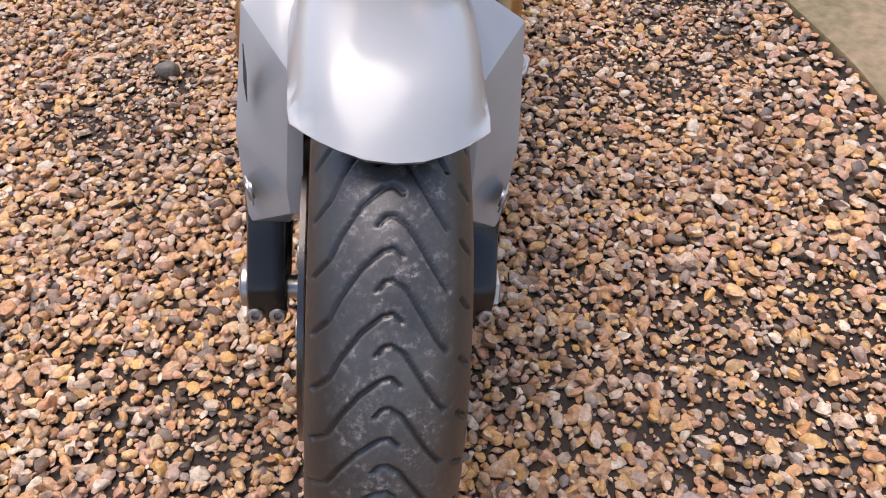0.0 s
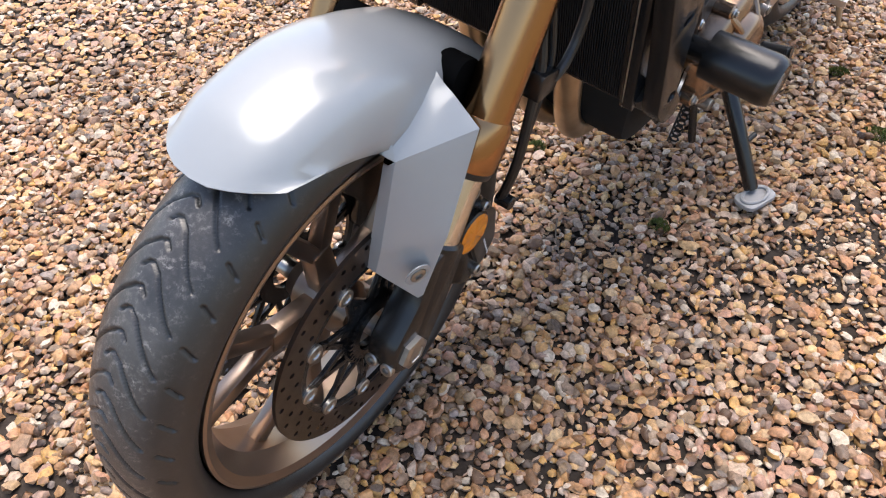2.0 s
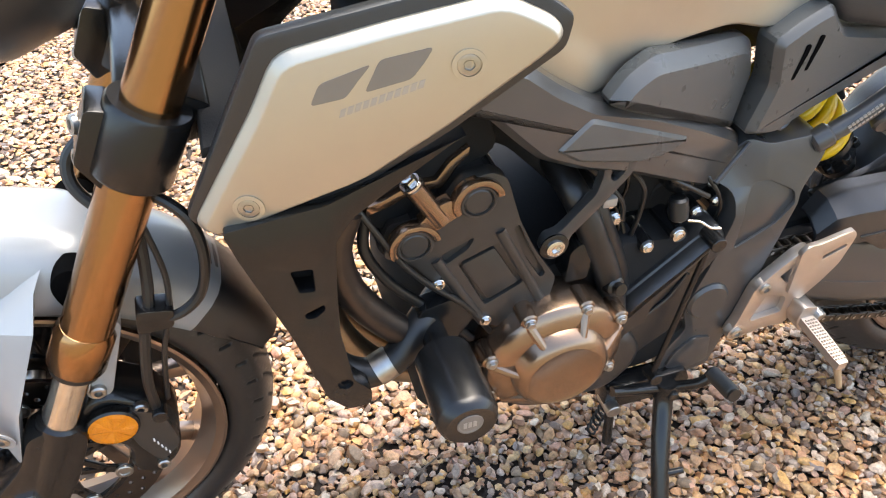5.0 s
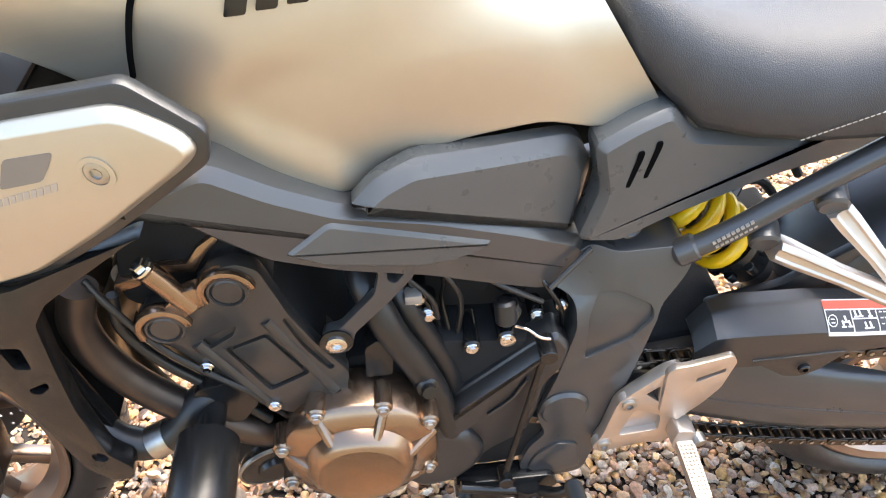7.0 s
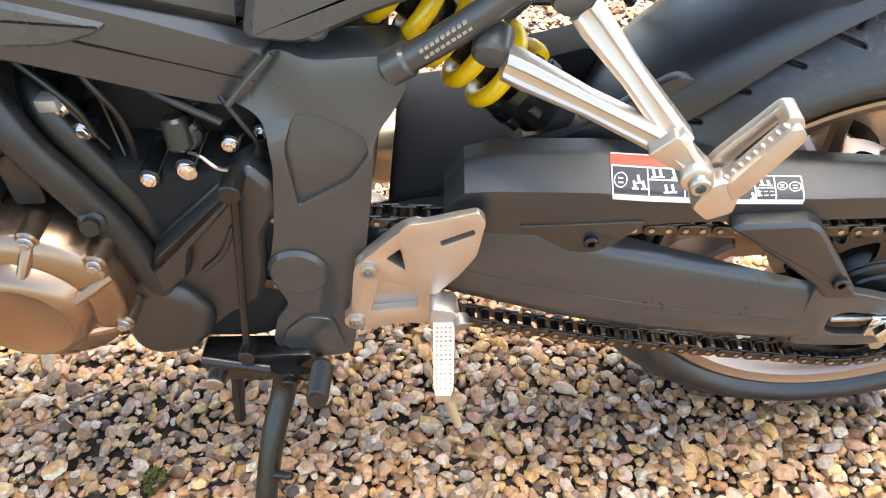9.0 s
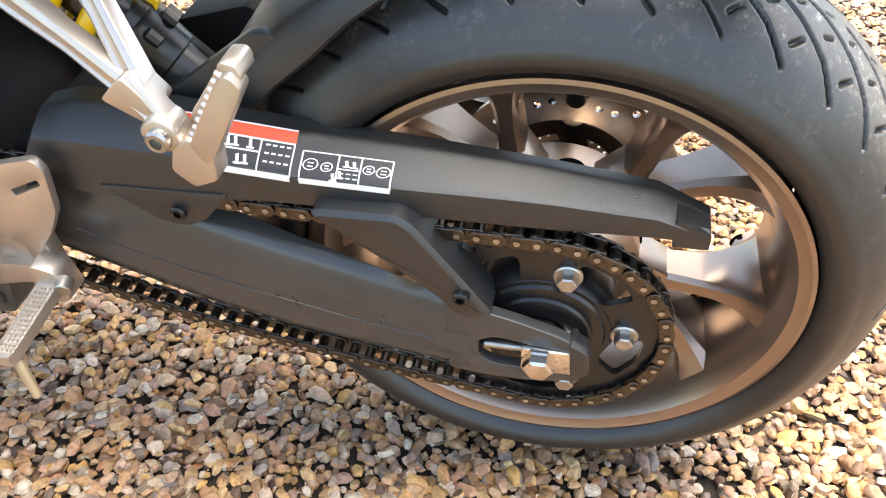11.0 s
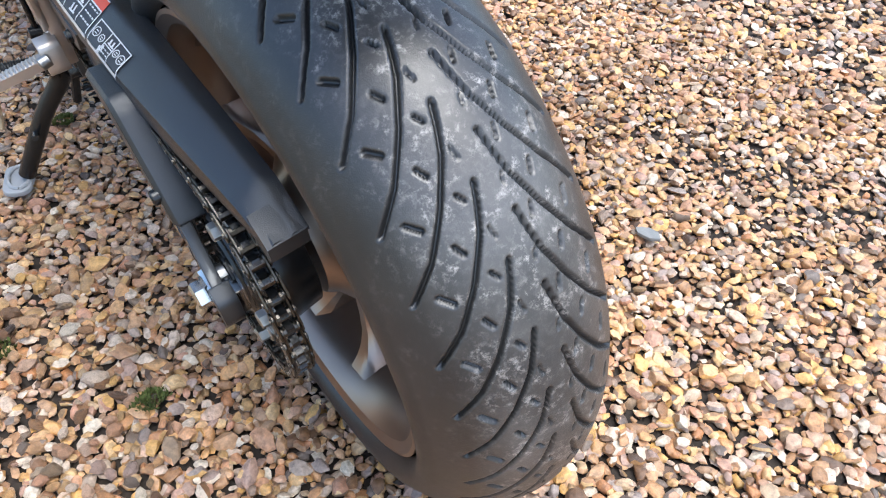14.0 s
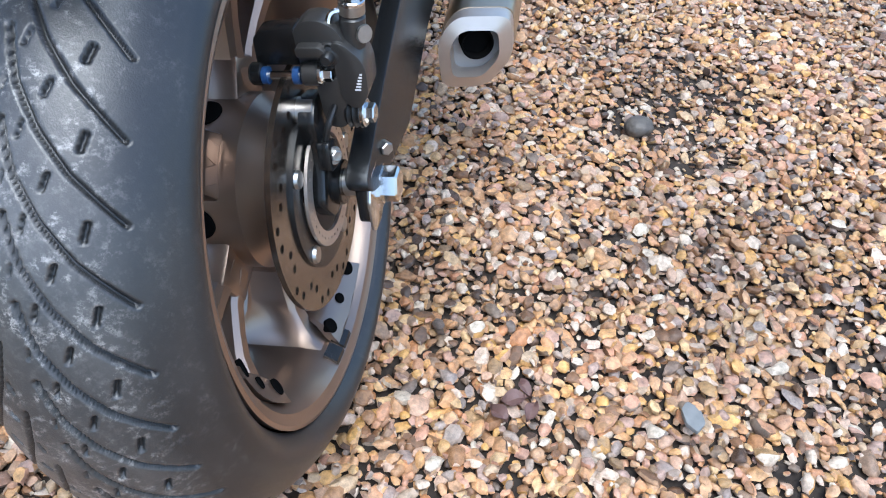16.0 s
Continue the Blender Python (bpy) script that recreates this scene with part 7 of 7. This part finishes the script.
def patchy(p):
    """How bare the ground is: worn tracks with fewer stones beside the motorcycle."""
    v = np.array([noise.noise(Vector((a * 2.3, b * 2.3, 0.7))) for a, b in p])
    return v + 0.55 * np.clip((p[:, 0] - 0.02) / 0.35, 0, 1) - 0.25


def keep_near(p, rng):
    return (rng.uniform(size=len(p)) > np.clip(patchy(p) * 1.1, 0, 0.55))


def keep_top(p, rng):
    return rng.uniform(size=len(p)) > np.clip(0.62 + patchy(p), 0.45, 0.97)


def keep_far(p, rng):
    inside = (p[:, 0] > NEAR[0]) & (p[:, 0] < NEAR[1]) & (p[:, 1] > NEAR[2]) & (p[:, 1] < NEAR[3])
    slab = p[:, 0] > np.interp(p[:, 1], [-3.0, 0.8, 1.16, 1.37, 1.55, 1.75, 2.6], [0.86, 0.80, 0.80, 0.77, 0.735, 0.72, 0.76])
    return ~inside & ~slab


scatter("gravel", NEAR, 0.0130, 0.0088, 2, 11, keep_near, -0.004, "tan, ochre and grey flint gravel, loose on soil")
scatter("top_gravel", NEAR, 0.021, 0.0108, 2, 12, keep_top, 0.005, "loose larger flint stones lying on the gravel", (0.10, 0.50, 1.35, 2.20))
scatter("distant_gravel", (-3.5, 0.95, -0.3, 2.95), 0.0198, 0.0128, 1, 13, keep_far, -0.002, "tan and grey gravel further off")


def keep_grit(p, rng):
    return rng.uniform(size=len(p)) < np.clip(patchy(p) * 1.3 + 0.08, 0.04, 0.6)


scatter("grit", NEAR, 0.0105, 0.0048, 1, 14, keep_grit, -0.007, "small grit and broken flint between the stones")
slab = prism(fillet([(0.86, -3.0), (0.80, 0.80), (0.80, 1.16), (0.792, 1.27), (0.772, 1.37), (0.735, 1.55), (0.72, 1.75), (0.76, 2.6), (1.0, 6.0), (6.0, 6.0), (6.0, -3.0)], 0.03), -0.05, 0.004, 0.006, 0)
for v in slab.verts:
    v.co = Vector((v.co.y, v.co.z, v.co.x)) + Vector((noise.noise(v.co * 9) * 0.008, 0, 0))
tagged(new("concrete_edge", finish("concrete_edge", slab, CONCRETE)), "worn mossy concrete edge beside the gravel", "concrete", kind="structure")


def moss_patch(x, y, size, seed):
    """A low cushion of many small leafy tufts."""
    rng = np.random.RandomState(seed)
    bm = bmesh.new()
    for k in range(int(90 * size / 0.03)):
        r, a = size * math.sqrt(rng.uniform()), rng.uniform(0, 6.283)
        h = 0.010 * (1 - (r / size) ** 2) + 0.002
        c = Vector((x + r * math.cos(a), y + 0.7 * r * math.sin(a), h - 0.006))
        for j in range(6):
            b, w = rng.uniform(0, 6.283), rng.uniform(0.0018, 0.0034)
            o = Vector((math.cos(b), math.sin(b), 0)) * w
            up = Vector((rng.normal() * 0.002, rng.normal() * 0.002, rng.uniform(0.005, 0.010)))
            q = Vector((-o.y, o.x, 0)) * 0.45
            bm.faces.new([bm.verts.new(p) for p in (c, c + o + q + up * 0.6, c + o * 1.4 + up, c + o - q + up * 0.6)])
    return tagged(new("moss", finish("moss", bm, MOSS)), "small cushion of green moss among the gravel", "moss", kind="stuff")


for k, (x, y, size) in enumerate(((0.239, 1.659, 0.035), (0.085, 1.841, 0.024), (-0.288, 1.226, 0.018), (0.025, 1.160, 0.020))):
    moss_patch(x, y, size, 30 + k)
flint = bmesh.new()
bmesh.ops.create_icosphere(flint, subdivisions=4, radius=0.022)
for v in flint.verts:
    v.co = Vector((v.co.x * 1.15, v.co.y, v.co.z * 0.8)) * (1 + 0.10 * noise.noise(v.co * 60) + 0.05 * noise.noise(v.co * 160)) + Vector((-0.585, 1.363, 0.006))
tagged(new("stone", finish("stone", flint, mat("dark_flint", (0.05, 0.042, 0.035), 0.5, 0, (0.12, 0.10, 0.08), 90, 0.8, 0.4, 300), 60)), "dark rounded flint stone lying on the gravel", "stone")


def twig(pts, r, label):
    return tagged(new("twig", finish("twig", tube(pts, (r, r * 0.5), 7, 5), mat("dry_bark", (0.16, 0.115, 0.08), 0.8, 0, (0.09, 0.065, 0.045), 120, 0.8, 0.5, 400))), label, "twig")


twig([(-0.124, 1.062, 0.008), (-0.098, 1.020, 0.010), (-0.070, 0.990, 0.008), (-0.040, 0.948, 0.009)], 0.0017, "thin dry brown twig lying on the gravel")


def dead_leaf(x, y, turn, size):
    """A curled, pointed leaf with a midrib."""
    bm = bmesh.new()
    rows = []
    for i in range(9):
        t = i / 8
        w = size * 0.30 * math.sin(math.pi * min(1, t * 1.02 + 0.02)) ** 0.8
        rows.append([bm.verts.new((size * (t - 0.5), k * w, 0.004 + 0.006 * abs(k) ** 1.5 + 0.004 * math.sin(t * 5 + k))) for k in (-1, -0.5, 0, 0.5, 1)])
    for a, b in zip(rows, rows[1:]):
        for k in range(4):
            bm.faces.new((a[k], a[k + 1], b[k + 1], b[k]))
    g = bmesh.ops.extrude_face_region(bm, geom=bm.faces[:])
    bmesh.ops.translate(bm, vec=(0, 0, -0.0006), verts=[v for v in g["geom"] if isinstance(v, bmesh.types.BMVert)])
    ob = new("dead_leaf", finish("dead_leaf", bm, LEAF))
    ob.matrix_basis = pose(x, y, 0.005, 0, 0, turn)
    return tagged(ob, "curled purple-brown dead leaf lying on the gravel", "leaf", "dead leaves on the gravel")


for x, y, turn, size in ((-0.440, 1.962, 20, 0.034), (-0.462, 1.975, 75, 0.028), (-0.425, 1.985, -40, 0.030), (-0.452, 1.945, 130, 0.026)):
    dead_leaf(x, y, turn, size)
flake = prism([(-0.022, -0.004), (-0.010, -0.014), (0.012, -0.013), (0.024, -0.002), (0.010, 0.011), (-0.012, 0.010)], -0.003, 0.003, 0.0012, 0.003)
slate = new("slate_flake", finish("slate_flake", flake, mat("grey_slate", (0.15, 0.15, 0.145), 0.6, 0, (0.24, 0.235, 0.22), 60, 0.8, 0.5, 300)))
slate.matrix_basis = pose(-0.655, 1.940, 0.010, 6, -4, 10) @ Matrix.Rotation(radians(-90), 4, "Y")
tagged(slate, "flat grey slate flake lying on the gravel", "stone")
